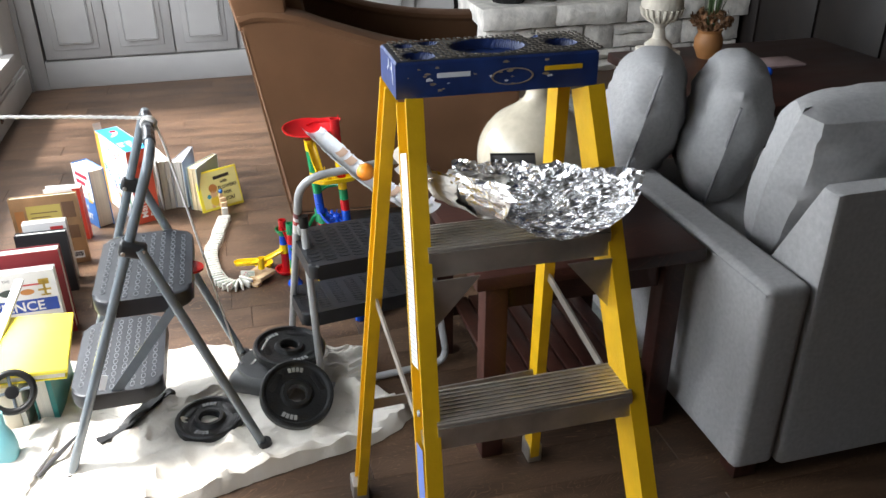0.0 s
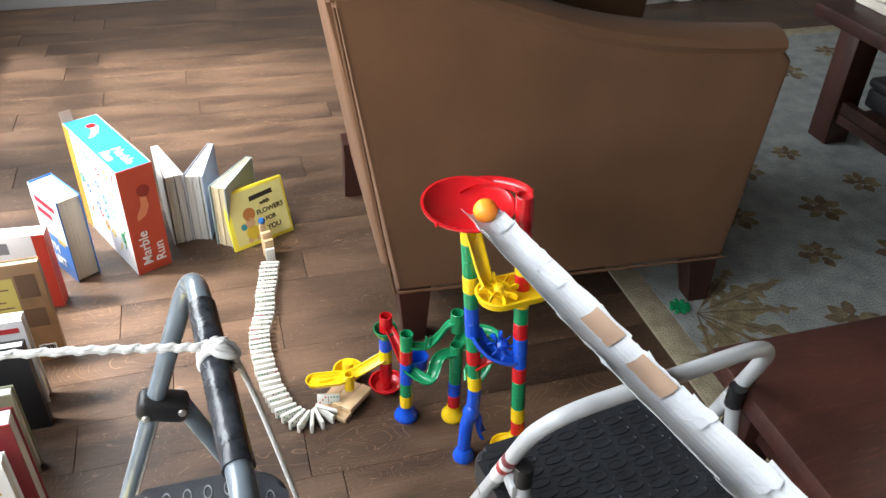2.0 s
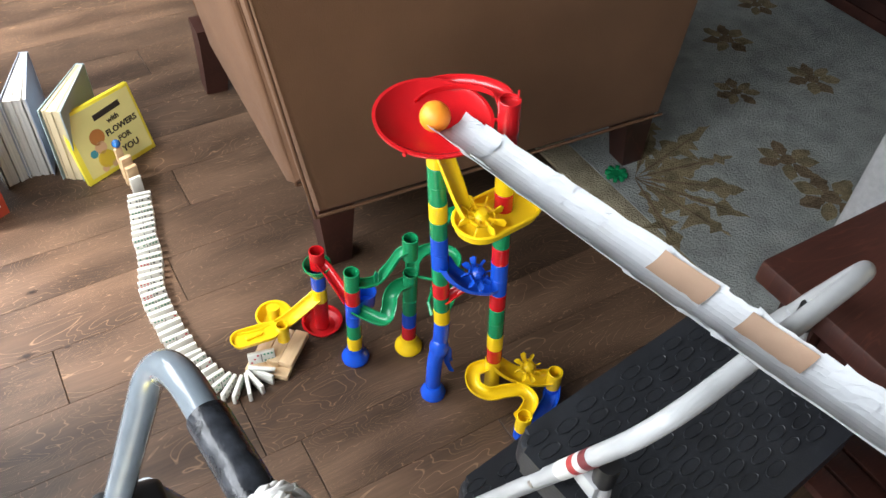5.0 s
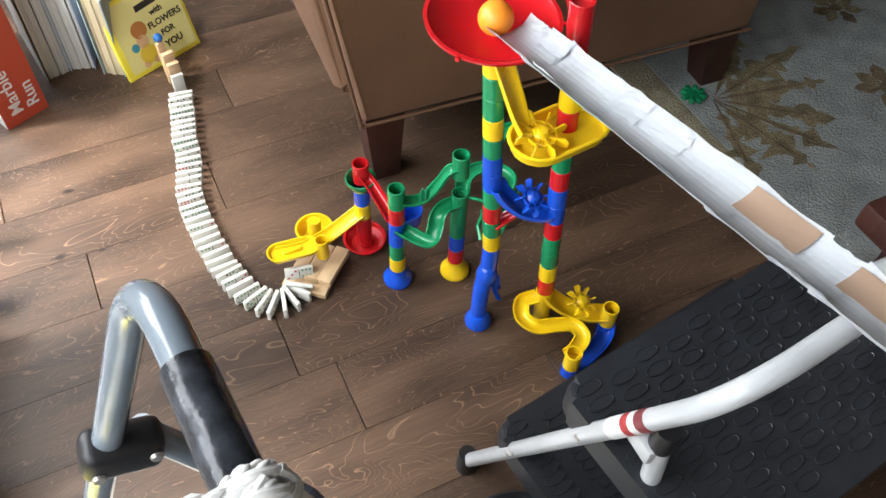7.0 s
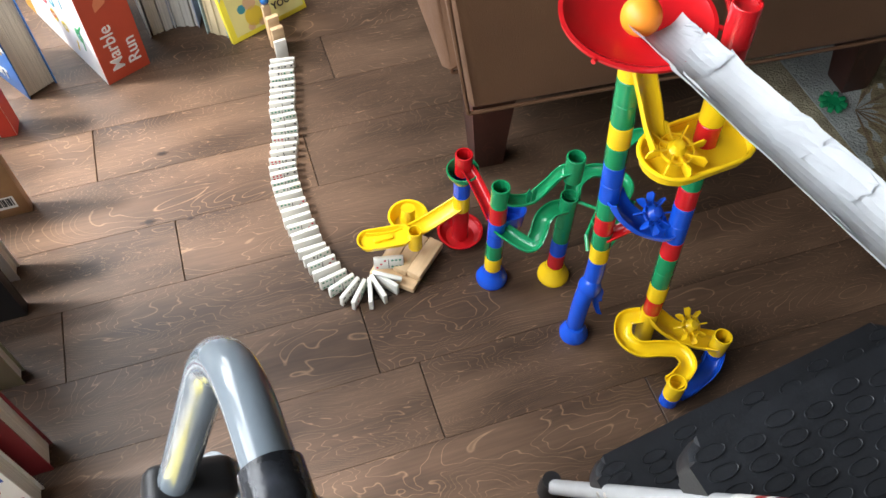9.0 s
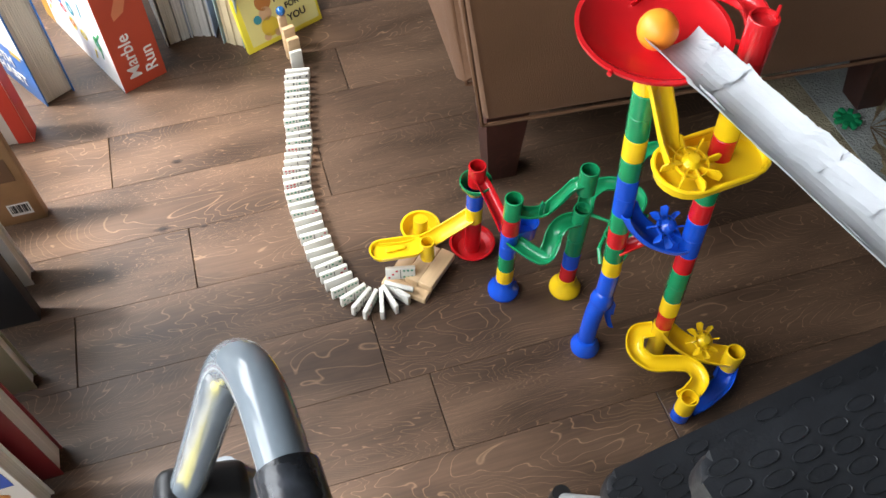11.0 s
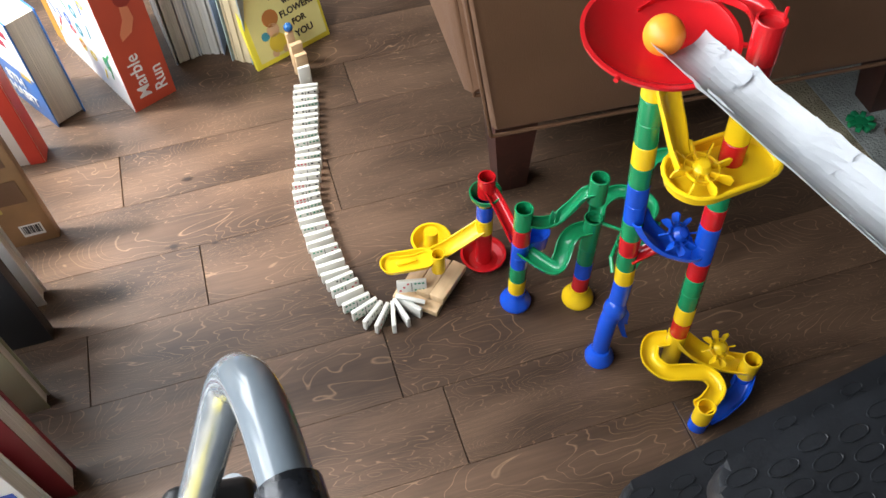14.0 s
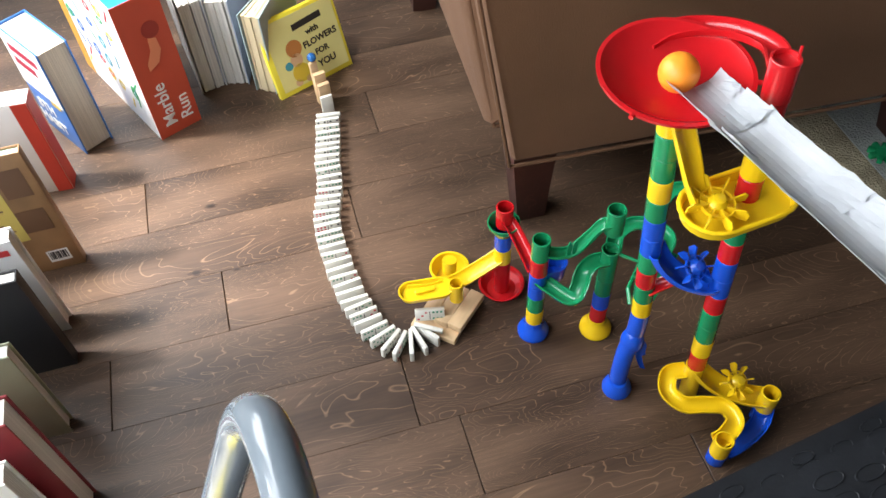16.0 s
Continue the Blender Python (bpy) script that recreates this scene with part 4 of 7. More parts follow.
def marble_run():
    t = thing("marble_run", "red, yellow, green and blue plastic marble run towers", "toy")
    u = 0.0352
    # tall column A
    z = 0.169
    for c, n in (("y", 1), ("g", 1), ("r", 1), ("g", 1), ("b", 1), ("b", 1), ("g", 1), ("y", 1), ("g", 1), ("g", 1), ("y", 1)):
        band(t, AX + 0.034, AY + 0.013, z, z + u * n, c, lean=LEAN_A)
        z += u * n
    # blue forked foot
    part("fork", rod(curve_pts([(AX + 0.0188, AY + 0.0095, 0.170), (AX + 0.017, AY + 0.007, 0.13), (AX + 0.012, AY + 0.003, 0.10)], 5), TR, 22), M_BLU, t)
    part("fork", rod(curve_pts([(AX + 0.014, AY + 0.004, 0.118), (AX + 0.004, AY - 0.001, 0.088), (AX, AY - 0.005, 0.05), (AX - 0.001, AY - 0.007, 0.0)], 6), TR, 22), M_BLU, t)
    elbow = bmesh.new()
    bmesh.ops.create_uvsphere(elbow, u_segments=24, v_segments=14, radius=0.0172, matrix=pose(AX + 0.0125, AY + 0.003, 0.108) @ Matrix.Diagonal((1, 1, 1.35, 1)))
    part("elbow", elbow, M_BLU, t)
    part("foot", lathe([(0, 0), (0.022, 0), (0.0225, 0.008), (0.017, 0.018), (TR, 0.023), (0, 0.023)], pose(AX - 0.002, AY - 0.01, 0), seg=28), M_BLU, t)
    chute(t, [(AX + 0.022, AY + 0.006, 0.122), (AX + 0.033, AY + 0.005, 0.10), (AX + 0.036, AY + 0.004, 0.065), (AX + 0.044, AY, 0.038)], "b", 0.026, 0.012)
    # column B
    z = 0.09
    for c, n in (("r", 1), ("y", 1), ("g", 1), ("g", 1), ("r", 1), ("b", 1), ("b", 1), ("r", 1), ("g", 1), ("y", 1), ("r", 1), ("y", 1), ("b", 1), ("r", 1)):
        band(t, BX + 0.013, BY - 0.005, z, z + u * n, c, lean=LEAN_B)
        z += u * n
    band(t, BX + 0.013, BY - 0.005, z, z + 0.046, "r", TR + 0.001, lean=LEAN_B)
    ztop = z + 0.046
    band(t, BX + 0.011, BY - 0.005, 0.0, 0.0898, "y", lean=LEAN_B)
    # funnel
    fz = FZ
    pr = [(0.0, -0.004), (0.012, -0.004), (0.014, -0.02), (0.017, -0.02), (0.017, -0.003), (0.05, 0.006), (FR, 0.016), (FR + 0.005, 0.020), (FR + 0.0055, 0.0235), (FR + 0.001, 0.0235), (FR - 0.004, 0.019), (0.05, 0.009), (0.02, 0.001), (0.0, 0.0)]
    f = part("funnel", lathe(pr, pose(FX, FY, fz, 3, 0, 0), seg=64), M_RED, t)
    for a in (100, 215, 330):
        part("lug", rod([(FX + (FR + 0.004) * math.cos(radians(a)), FY + (FR + 0.004) * math.sin(radians(a)), fz + 0.019), (FX + (FR + 0.010) * math.cos(radians(a)), FY + (FR + 0.010) * math.sin(radians(a)), fz + 0.019)], 0.0027, 8), M_RED, f)
    arc = [(FX + r * math.cos(radians(a)), FY + r * math.sin(radians(a)), fz + dz) for r, a, dz in ((0.092, -38, 0.053), (0.088, -12, 0.048), (0.081, 16, 0.038), (0.073, 44, 0.029), (0.066, 70, 0.022), (0.059, 92, 0.016))]
    part("tube_cap", lathe([(0, ztop - 0.008), (TR - 0.001, ztop - 0.008), (TR - 0.001, ztop - 0.005), (0, ztop - 0.005)], pose(BX + 0.013 + LEAN_B[0] * ztop, BY - 0.005 + LEAN_B[1] * ztop, 0), seg=20), M_RED, t)
    part("tab", panel([(-0.004, 0), (0.004, 0), (0.003, 0.010), (-0.001, 0.013)], 0.002, pose(BX + 0.024 + LEAN_B[0] * ztop, BY - 0.005 + LEAN_B[1] * ztop, ztop - 0.002, 90, 0, 60)), M_RED, t)
    chute(t, arc, "r", 0.026, 0.014)
    # yellow slide with wheel
    chute(t, [(AX - 0.010, AY - 0.011, 0.550), (AX - 0.004, AY - 0.028, 0.520), (AX + 0.003, AY - 0.043, 0.488), (AX + 0.011, AY - 0.053, 0.463)], "y", 0.028, 0.013)
    tr = tray(t, (AX + 0.022, AY - 0.058), (BX + 0.000, BY - 0.004), 0.034, 0.443, "y", 0.012)
    part("rim", rod([(x, y, 0.4565) for x, y in stadium((AX + 0.022, AY - 0.058), (BX + 0.000, BY - 0.004), 0.0362)] + [Vector((*stadium((AX + 0.022, AY - 0.058), (BX + 0.000, BY - 0.004), 0.0362)[0], 0.4565))], 0.0028, 8), M_YEL, tr)
    paddle_wheel(tr, pose(AX + 0.022, AY - 0.060, 0.464, 10, 3, 0), "y", 0.0345, 8)
    # blue wheel chute
    bc = chute(t, [(AX + 0.012, AY - 0.006, 0.325), (AX + 0.022, AY - 0.014, 0.305), (AX + 0.040, AY - 0.026, 0.288), (AX + 0.062, AY - 0.040, 0.284), (BX - 0.010, BY + 0.006, 0.287)], "b", 0.034, 0.016)
    paddle_wheel(bc, pose(AX + 0.048, AY - 0.03, 0.307, 30, 20, 0), "b", 0.027, 8)
    # bottom yellow wheel chute and S chute
    yc = chute(t, [(BX + 0.010, BY - 0.002, 0.088), (BX + 0.024, BY - 0.012, 0.068), (BX + 0.044, BY - 0.028, 0.052), (BX + 0.066, BY - 0.046, 0.050), (0.552, 2.487, 0.054)], "y", 0.034, 0.016)
    paddle_wheel(yc, pose(0.517, 2.516, 0.068, 25, 15, 0), "y", 0.027, 8)
    band(t, 0.553, 2.484, 0.030, 0.072, "y")
    chute(t, [(0.552, 2.482, 0.036), (0.535, 2.464, 0.024), (0.50, 2.450, 0.016), (0.476, 2.446, 0.013)], "b", 0.028, 0.012)
    band(t, 0.553, 2.484, 0.0, 0.0298, "b")
    chute(t, [(BX - 0.004, BY, 0.076), (BX - 0.026, BY + 0.004, 0.070), (BX - 0.038, BY - 0.018, 0.064), (BX - 0.024, BY - 0.042, 0.060), (BX + 0.006, BY - 0.050, 0.057), (BX + 0.032, BY - 0.060, 0.054), (BX + 0.036, BY - 0.082, 0.051), (BX + 0.014, BY - 0.098, 0.050), (BX - 0.002, BY - 0.102, 0.049)], "y", 0.026, 0.012)
    band(t, 0.462, 2.443, 0.022, 0.060, "y")
    band(t, 0.462, 2.443, 0.0, 0.0218, "b", TR + 0.0006)
    # column C
    cup_base(t, CX, CY, "b")
    for c, a, b in (("y", 0.0342, 0.066), ("g", 0.0662, 0.101), ("b", 0.1012, 0.128), ("b", 0.1282, 0.157), ("r", 0.1572, 0.192), ("g", 0.1922, 0.232)):
        band(t, CX, CY, a, b, c)
    tr = tray(t, (CX + 0.014, CY + 0.012), (CX + 0.03, CY + 0.012), 0.016, 0.125, "b", 0.03, name="side_cup")
    # column D
    cup_base(t, DX, DY, "y")
    for c, a, b in (("r", 0.0342, 0.068), ("b", 0.0682, 0.103), ("g", 0.1032, 0.14), ("g", 0.1402, 0.205)):
        band(t, DX, DY, a, b, c)
    band(t, DX, DY + 0.004, 0.238, 0.284, "g")
    # column E with red dish and arm
    dish(t, EX, EY, 0.0, 0.036, "r", "base")
    band(t, EX, EY, 0.004, 0.078, "r")
    for c, a, b in (("y", 0.0782, 0.112), ("b", 0.1122, 0.147)):
        band(t, EX, EY, a, b, c)
    part("collar", lathe([(0.0145, 0.147), (0.016, 0.152), (0.025, 0.166), (0.025, 0.172), (0.023, 0.172), (0.014, 0.154), (0.0125, 0.147)], pose(EX, EY, 0), seg=28, closed=True), M_GRN, t)
    band(t, EX + 0.002, EY + 0.002, 0.162, 0.203, "r")
    chute(t, [(EX + 0.002, EY, 0.184), (EX + 0.008, EY - 0.02, 0.178), (EX + 0.015, EY - 0.055, 0.163), (CX - 0.003, CY + 0.008, 0.152)], "r", 0.022, 0.010)
    chute(t, [(CX + 0.008, CY - 0.002, 0.205), (CX + 0.024, CY - 0.008, 0.203), (CX + 0.042, CY - 0.012, 0.207), (CX + 0.060, CY - 0.014, 0.228), (CX + 0.076, CY - 0.018, 0.256), (DX - 0.003, DY + 0.003, 0.262)], "g", 0.021, 0.010)
    for dx in (0.034, 0.042):
        part("prong", panel([(0, 0), (0.006, 0), (0.007, 0.02), (0.003, 0.03), (0.0, 0.022)], 0.002, pose(CX + dx, CY - 0.013, 0.2, 90)), M_GRN, t)
    chute(t, [(DX - 0.006, DY - 0.003, 0.190), (DX - 0.028, DY - 0.004, 0.190), (DX - 0.044, DY - 0.012, 0.182), (DX - 0.053, DY - 0.022, 0.164), (DX - 0.066, DY - 0.026, 0.150), (CX + 0.010, CY - 0.018, 0.145), (CX + 0.002, CY - 0.004, 0.146)], "g", 0.026, 0.012)
    chute(t, [(DX + 0.004, DY, 0.2), (DX + 0.018, DY + 0.022, 0.206), (DX + 0.046, DY + 0.028, 0.214), (DX + 0.070, DY + 0.006, 0.222), (DX + 0.066, DY - 0.03, 0.23), (AX + 0.012, AY + 0.02, 0.238)], "g", 0.024, 0.011)
    part("strut", rod([(DX + 0.01, DY - 0.006, 0.196), (DX + 0.03, DY - 0.03, 0.2), (AX + 0.004, AY + 0.03, 0.2), (AX, AY + 0.012, 0.19)], 0.003, 8), M_GRN, t)
    chute(t, [(AX + 0.012, AY + 0.008, 0.17), (AX + 0.045, AY + 0.03, 0.195), (AX + 0.075, AY + 0.055, 0.225)], "g", 0.02, 0.009)
    chute(t, [(AX + 0.012, AY, 0.235), (AX + 0.05, AY - 0.01, 0.262), (BX - 0.008, BY + 0.012, 0.27)], "r", 0.02, 0.009)
    chute(t, [(AX + 0.004, AY + 0.012, 0.385), (AX + 0.03, AY + 0.03, 0.39), (BX - 0.02, BY + 0.06, 0.40), (BX - 0.004, BY + 0.012, 0.41)], "g", 0.02, 0.009)
    # yellow see-saw arm with its dish
    arm = chute(t, [(EX - 0.008, EY - 0.002, 0.094), (EX - 0.045, EY - 0.006, 0.078), (0.190, 2.806, 0.068), (0.150, 2.800, 0.066), (0.108, 2.806, 0.068)], "y", 0.03, 0.010, name="see_saw_arm")
    tray(t, (0.112, 2.806), (0.160, 2.801), 0.017, 0.060, "y", 0.010, name="arm_pan")
    part("slot", a_box(0.118, 0.150, 2.800, 2.808, 0.0635, 0.068, bevel=0.002), M_YEL, arm)
    band(t, 0.182, 2.792, 0.040, 0.082, "y", 0.0115)
    part("dish_post", rod([(0.19, 2.862, 0.02), (0.192, 2.866, 0.045)], 0.012, 16), M_YEL, t)
    dish(t, 0.192, 2.868, 0.0, 0.032, "y", "base", 0.022)
    return t


marble_run()

bm = bmesh.new()
bmesh.ops.create_uvsphere(bm, u_segments=40, v_segments=24, radius=0.02)
ball = part("table_tennis_ball", bm, M_BALL)
tagged(ball, "plain orange table tennis ball rolling to the funnel", "ball")
BALL_PATH = [
    (0.0, 0.424, 1.945, 0.700, 0), (0.5, 0.407, 2.174, 0.659, 60), (1.0, 0.398, 2.308, 0.636, 110), (1.5, 0.390, 2.450, 0.613, 150),
    (2.0, 0.381, 2.580, 0.594, 190), (2.2, 0.350, 2.622, 0.594, 220), (2.4, 0.322, 2.658, 0.598, 250), (2.55, 0.328, 2.664, 0.598, 240),
    (2.7, 0.335, 2.635, 0.598, 220), (2.9, 0.360, 2.612, 0.594, 195), (3.1, 0.352, 2.606, 0.594, 200), (3.5, 0.356, 2.624, 0.591, 205), (4.5, 0.364, 2.613, 0.591, 205), (16.0, 0.363, 2.609, 0.591, 205),
]
gear = part("toy_gear", lathe([(0, 0), (0.014, 0), (0.015, 0.008), (0, 0.008)], pose(1.026, 2.886, 0.0125), seg=16), M_GRN)
tagged(gear, "small green plastic toy gear lying on the rug", "toy")
for k in range(8):
    a = k * math.pi / 4
    part("tooth", a_box(0.012, 0.026, -0.005, 0.005, 0.0, 0.011, bevel=0.002, m=pose(1.026, 2.886, 0.0125, 0, 0, 45 * k)), M_GRN, gear)


# ---- paper half-pipe ----
def half_pipe():
    axis = curve_pts([(0.373, 2.600, 0.600), (0.397, 2.2, 0.665), (0.429, 1.8, 0.735), (0.446, 1.47, 0.83)], 20)

    def along(s):
        f = min(max(s, 0.0), 0.9999) * (len(axis) - 1)
        return axis[int(f)].lerp(axis[int(f) + 1], f - int(f))

    g = thing("paper_track", "half-pipe track of taped white paper tubes showing brown cardboard", "track")
    rng = random.Random(11)
    cuts = [0.0, 0.085, 0.165, 0.285, 0.338, 0.37, 0.425, 0.53, 0.62, 0.70, 0.735, 0.86, 1.0]
    brown = {3, 5, 9}
    for k, (s0, s1) in enumerate(zip(cuts, cuts[1:])):
        R = 0.0312 + (0.0008 if k % 2 else 0.0)
        n, rows = 13, 8
        bm = bmesh.new()
        grid = []
        tilt = rng.uniform(-5, 5)
        for i in range(rows + 1):
            s = s0 + (s1 - s0 + 0.006) * i / rows
            c = along(s)
            flap = 9.0 * max(0.0, 1 - i / 2.2) * (k % 2) + 5.0 * max(0.0, (i - 5.5) / 2.5) * ((k + 1) % 2)
            ring = []
            lim0, lim1 = 26 + tilt - flap + rng.uniform(-1.5, 1.5), 154 + tilt + 0.7 * flap + rng.uniform(-1.5, 1.5)
            for j in range(n + 1):
                th = radians(lim0 + (lim1 - lim0) * j / n)
                rr = R * (1 + 0.022 * noise.noise(Vector((s * 40, th * 1.5, k))) + 0.05 * max(0.0, 1 - i / 1.6) * (0.6 + noise.noise(Vector((th * 2.5, k, 1)))))
                ring.append(bm.verts.new(c + Vector((-rr * math.cos(th), 0, -rr * math.sin(th) + 0.008))))
            grid.append(ring)
        for i in range(rows):
            for j in range(n):
                bm.faces.new((grid[i][j], grid[i + 1][j], grid[i + 1][j + 1], grid[i][j + 1]))
        bmesh.ops.solidify(bm, geom=bm.faces[:], thickness=0.0012)
        part("paper_sleeve", bm, M_PAPER, g, smooth=False)
        if k in brown:
            R = R - 0.0030
            bm, grid = bmesh.new(), []
            for i in range(9):
                s = s0 + (s1 - s0) * i / 8
                c = along(s)
                start = 97 + 5 * noise.noise(Vector((i * 0.6, k, 2)))
                grid.append([bm.verts.new(c + Vector((-R * math.cos(th), 0, -R * math.sin(th) + 0.008))) for th in [radians(start + (149 + tilt - start) * j / 10) for j in range(11)]])
            for i in range(8):
                for j in range(10):
                    bm.faces.new((grid[i][j], grid[i + 1][j], grid[i + 1][j + 1], grid[i][j + 1]))
            bmesh.ops.solidify(bm, geom=bm.faces[:], thickness=0.0008)
            part("bare_cardboard", bm, M_CARD, g, "brown cardboard left bare between paper wraps")
    for k in range(22):
        s0, t0, t1 = 0.02 + 0.042 * k + rng.uniform(-0.01, 0.01), rng.uniform(100, 128), rng.uniform(150, 163)
        if k % 3 == 2:
            t0, t1 = rng.uniform(18, 26), rng.uniform(48, 70)
        s1 = s0 + rng.uniform(0.022, 0.040)
        if k % 3 != 2 and any(s0 < b and s1 > a for a, b in ((0.285, 0.338), (0.37, 0.425), (0.70, 0.735))):
            continue
        bm, grid = bmesh.new(), []
        for i in range(5):
            ring = []
            for j in range(6):
                s, th = s0 + (s1 - s0) * (i / 4 + 0.10 * rng.uniform(-1, 1)), radians(t0 + (t1 - t0) * (j / 5 + 0.05 * rng.uniform(-1, 1)))
                r = 0.0292 - rng.uniform(0.0, 0.0009) + (0.0014 if th > radians(148) or th < radians(28) else 0.0)
                ring.append(bm.verts.new(along(s) + Vector((-r * math.cos(th), 0, -r * math.sin(th) + 0.008))))
            grid.append(ring)
        for i in range(4):
            for j in range(5):
                bm.faces.new((grid[i][j], grid[i + 1][j], grid[i + 1][j + 1], grid[i][j + 1]))
        bmesh.ops.solidify(bm, geom=bm.faces[:], thickness=0.0005)
        part("tape_patch", bm, M_PAPER, g, smooth=False)


half_pipe()


# ---- crumpled foil chute ----
def foil_chute():
    a, b = Vector((0.452, 1.475, 0.868)), Vector((0.578, 1.165, 0.942))
    g = thing("foil_chute", "crumpled aluminium foil and paper chute on the ladder step", "chute")
    def shell(name, s0, s1, t0, t1, rows, n, material, amp, grow=0.0):
        bm, grid = bmesh.new(), []
        for i in range(rows + 1):
            s = s0 + (s1 - s0) * i / rows
            c = a + (b - a) * s
            R = 0.042 + 0.052 * max(s, 0.0) ** 0.8 + grow
            lift = 0.055 * max(0.0, 1 - abs(s - 0.10) / 0.25)
            ring = []
            for j in range(n + 1):
                th = radians(t0 + (t1 - t0) * j / n)
                q = Vector((s * 9, th * 3.2, 1.7 + grow * 300))
                w = noise.noise(q) * 0.5 + noise.noise(q * 2.7) * 0.24 + amp * (1 - 2.4 * abs(noise.noise(q * 3.1))) + 0.5 * amp * (1 - 2.4 * abs(noise.noise(q * 6.3)))
                rr = R * (1 + 0.28 * w)
                up = 0.02 + lift * max(0.0, math.cos(th)) - 0.012 * max(0.0, s - 0.8)
                ring.append(bm.verts.new(c + Vector((-rr * math.cos(th), 0.028 * w, -0.72 * rr * math.sin(th) + up))))
            grid.append(ring)
        for i in range(rows):
            for j in range(n):
                bm.faces.new((grid[i][j], grid[i + 1][j], grid[i + 1][j + 1], grid[i][j + 1]))
        return part(name, bm, material, g, smooth=False)

    shell("foil_sheet", 0.0, 1.0, -15, 195, 52, 46, M_FOIL, 0.16)
    shell("dull_fold", -0.04, 0.62, -12, 74, 26, 22, M_DULLFOIL, 0.10, grow=0.006)
    shell("dull_lining", 0.0, 0.36, -10, 165, 20, 30, M_DULLFOIL, 0.08, grow=-0.005)
    shell("paper_liner", -0.05, 0.30, 30, 150, 14, 18, M_PAPER, 0.05, grow=0.009)


foil_chute()


# ---- yellow ladder ----
def channel(w, d, t):
    """A C-shaped rail section, open to +side."""
    return [(-w / 2, -d / 2), (w / 2, -d / 2), (w / 2, -d / 2 + t), (-w / 2 + t, -d / 2 + t), (-w / 2 + t, d / 2 - t), (w / 2, d / 2 - t), (w / 2, d / 2), (-w / 2, d / 2)]


LTOP = 1.092
C_LABEL = paint("label_paper", (0.62, 0.62, 0.60), 0.5)
C_PRINT = paint("faded_print", (0.36, 0.36, 0.37), 0.6)


def yellow_ladder():
    L = thing("stepladder", "yellow fibreglass stepladder with a worn blue plastic top", "ladder")
    FL, FR_ = (Vector((0.404, 1.381, 1.0)), Vector((0.355, 1.0, 0.0))), (Vector((0.688, 1.378, 1.0)), Vector((0.758, 1.0, 0.0)))
    RL, RR = (Vector((0.395, 1.50, 1.0)), Vector((0.332, 1.69, 0.0))), (Vector((0.684, 1.495, 1.0)), Vector((0.765, 1.71, 0.0)))
    at = lambda rail, z: rail[1] + (rail[0] - rail[1]) * z
    for rail, sgn, w, d in ((FL, 1, 0.026, 0.068), (FR_, -1, 0.026, 0.068), (RL, 1, 0.022, 0.042), (RR, -1, 0.022, 0.042)):
        prof = [(sgn * x, y) for x, y in channel(w, d, 0.0045)]
        if sgn < 0:
            prof = prof[::-1]
        bm = sweep([at(rail, 0.004), at(rail, 1.03)], prof, up=(0, 1, 0))
        r = part("rail", bm, M_FIBRE, L, smooth=False)
        c = at(rail, 0.0)
        part("foot", a_box(c.x - 0.018, c.x + 0.018, c.y - d / 2 - 0.004, c.y + d / 2 + 0.004, 0.0, 0.05, bevel=0.004), M_BLACK if rail in (FL, FR_) else M_ALU, r)
    for z in (0.30, 0.595, 0.84):
        p, q = at(FL, z), at(FR_, z)
        d = (q - p).normalized()
        m = Matrix.Translation((p + q) / 2) @ pose(0, 0, 0, 0, 0, math.degrees(math.atan2(d.y, d.x)))
        half = (q - p).length / 2 - 0.008
        step = part("step", a_box(-half, half, -0.042, 0.042, -0.006, 0.0, bevel=0.001, m=m), M_ALU, L)
        part("step_lip", a_box(-half, half, -0.044, -0.039, -0.045, -0.0062, m=m), M_ALU, step, smooth=False)
        part("step_lip", a_box(-half, half, 0.039, 0.044, -0.045, -0.0062, m=m), M_ALU, step, smooth=False)
        for k in range(9):
            y = -0.036 + 0.009 * k
            part("grip_ridge", a_box(-half, half, y - 0.0015, y + 0.0015, 0.0, 0.0018, m=m), M_ALU, step, smooth=False)
        for e in (-1, 1):
            for y in (-0.02, 0.02):
                part("rivet", lathe([(0, 0), (0.006, 0), (0.005, 0.003), (0, 0.004)], m @ pose(e * (half + 0.014), y, -0.022, 0, e * 90), seg=12), M_IRONTXT, step)
    for z in (0.30,):
        p, q = at(RL, z), at(RR, z)
        part("rear_brace", sweep([p, q], [(-0.012, -0.002), (0.012, -0.002), (0.012, 0.002), (-0.012, 0.002)], up=(0, 1, 0)), M_ALU, L, smooth=False)
    for f, r in ((FL, RL), (FR_, RR)):
        p, q = at(f, 0.53), at(r, 0.60)
        part("spreader", sweep([p, q], [(-0.002, -0.009), (0.002, -0.009), (0.002, 0.009), (-0.002, 0.009)]), M_ALU, L, smooth=False)
    for z in (0.84,):
        for f, e in ((FL, 1), (FR_, -1)):
            p = at(f, z - 0.045)
            tri_ = [(e * 0.012, 0.0), (e * 0.085, 0.0), (e * 0.012, -0.085)]
            part("gusset", panel(tri_ if e > 0 else tri_[::-1], 0.003, Matrix.Translation(p + Vector((0, -0.036, 0))) @ pose(0, 0, 0, 90)), M_ALU, L, smooth=False)
    up_ = (FL[0] - FL[1]).normalized()
    out_ = (Vector((-1, 0, 0)) - up_ * up_.dot(Vector((-1, 0, 0)))).normalized()
    side_ = up_.cross(out_)
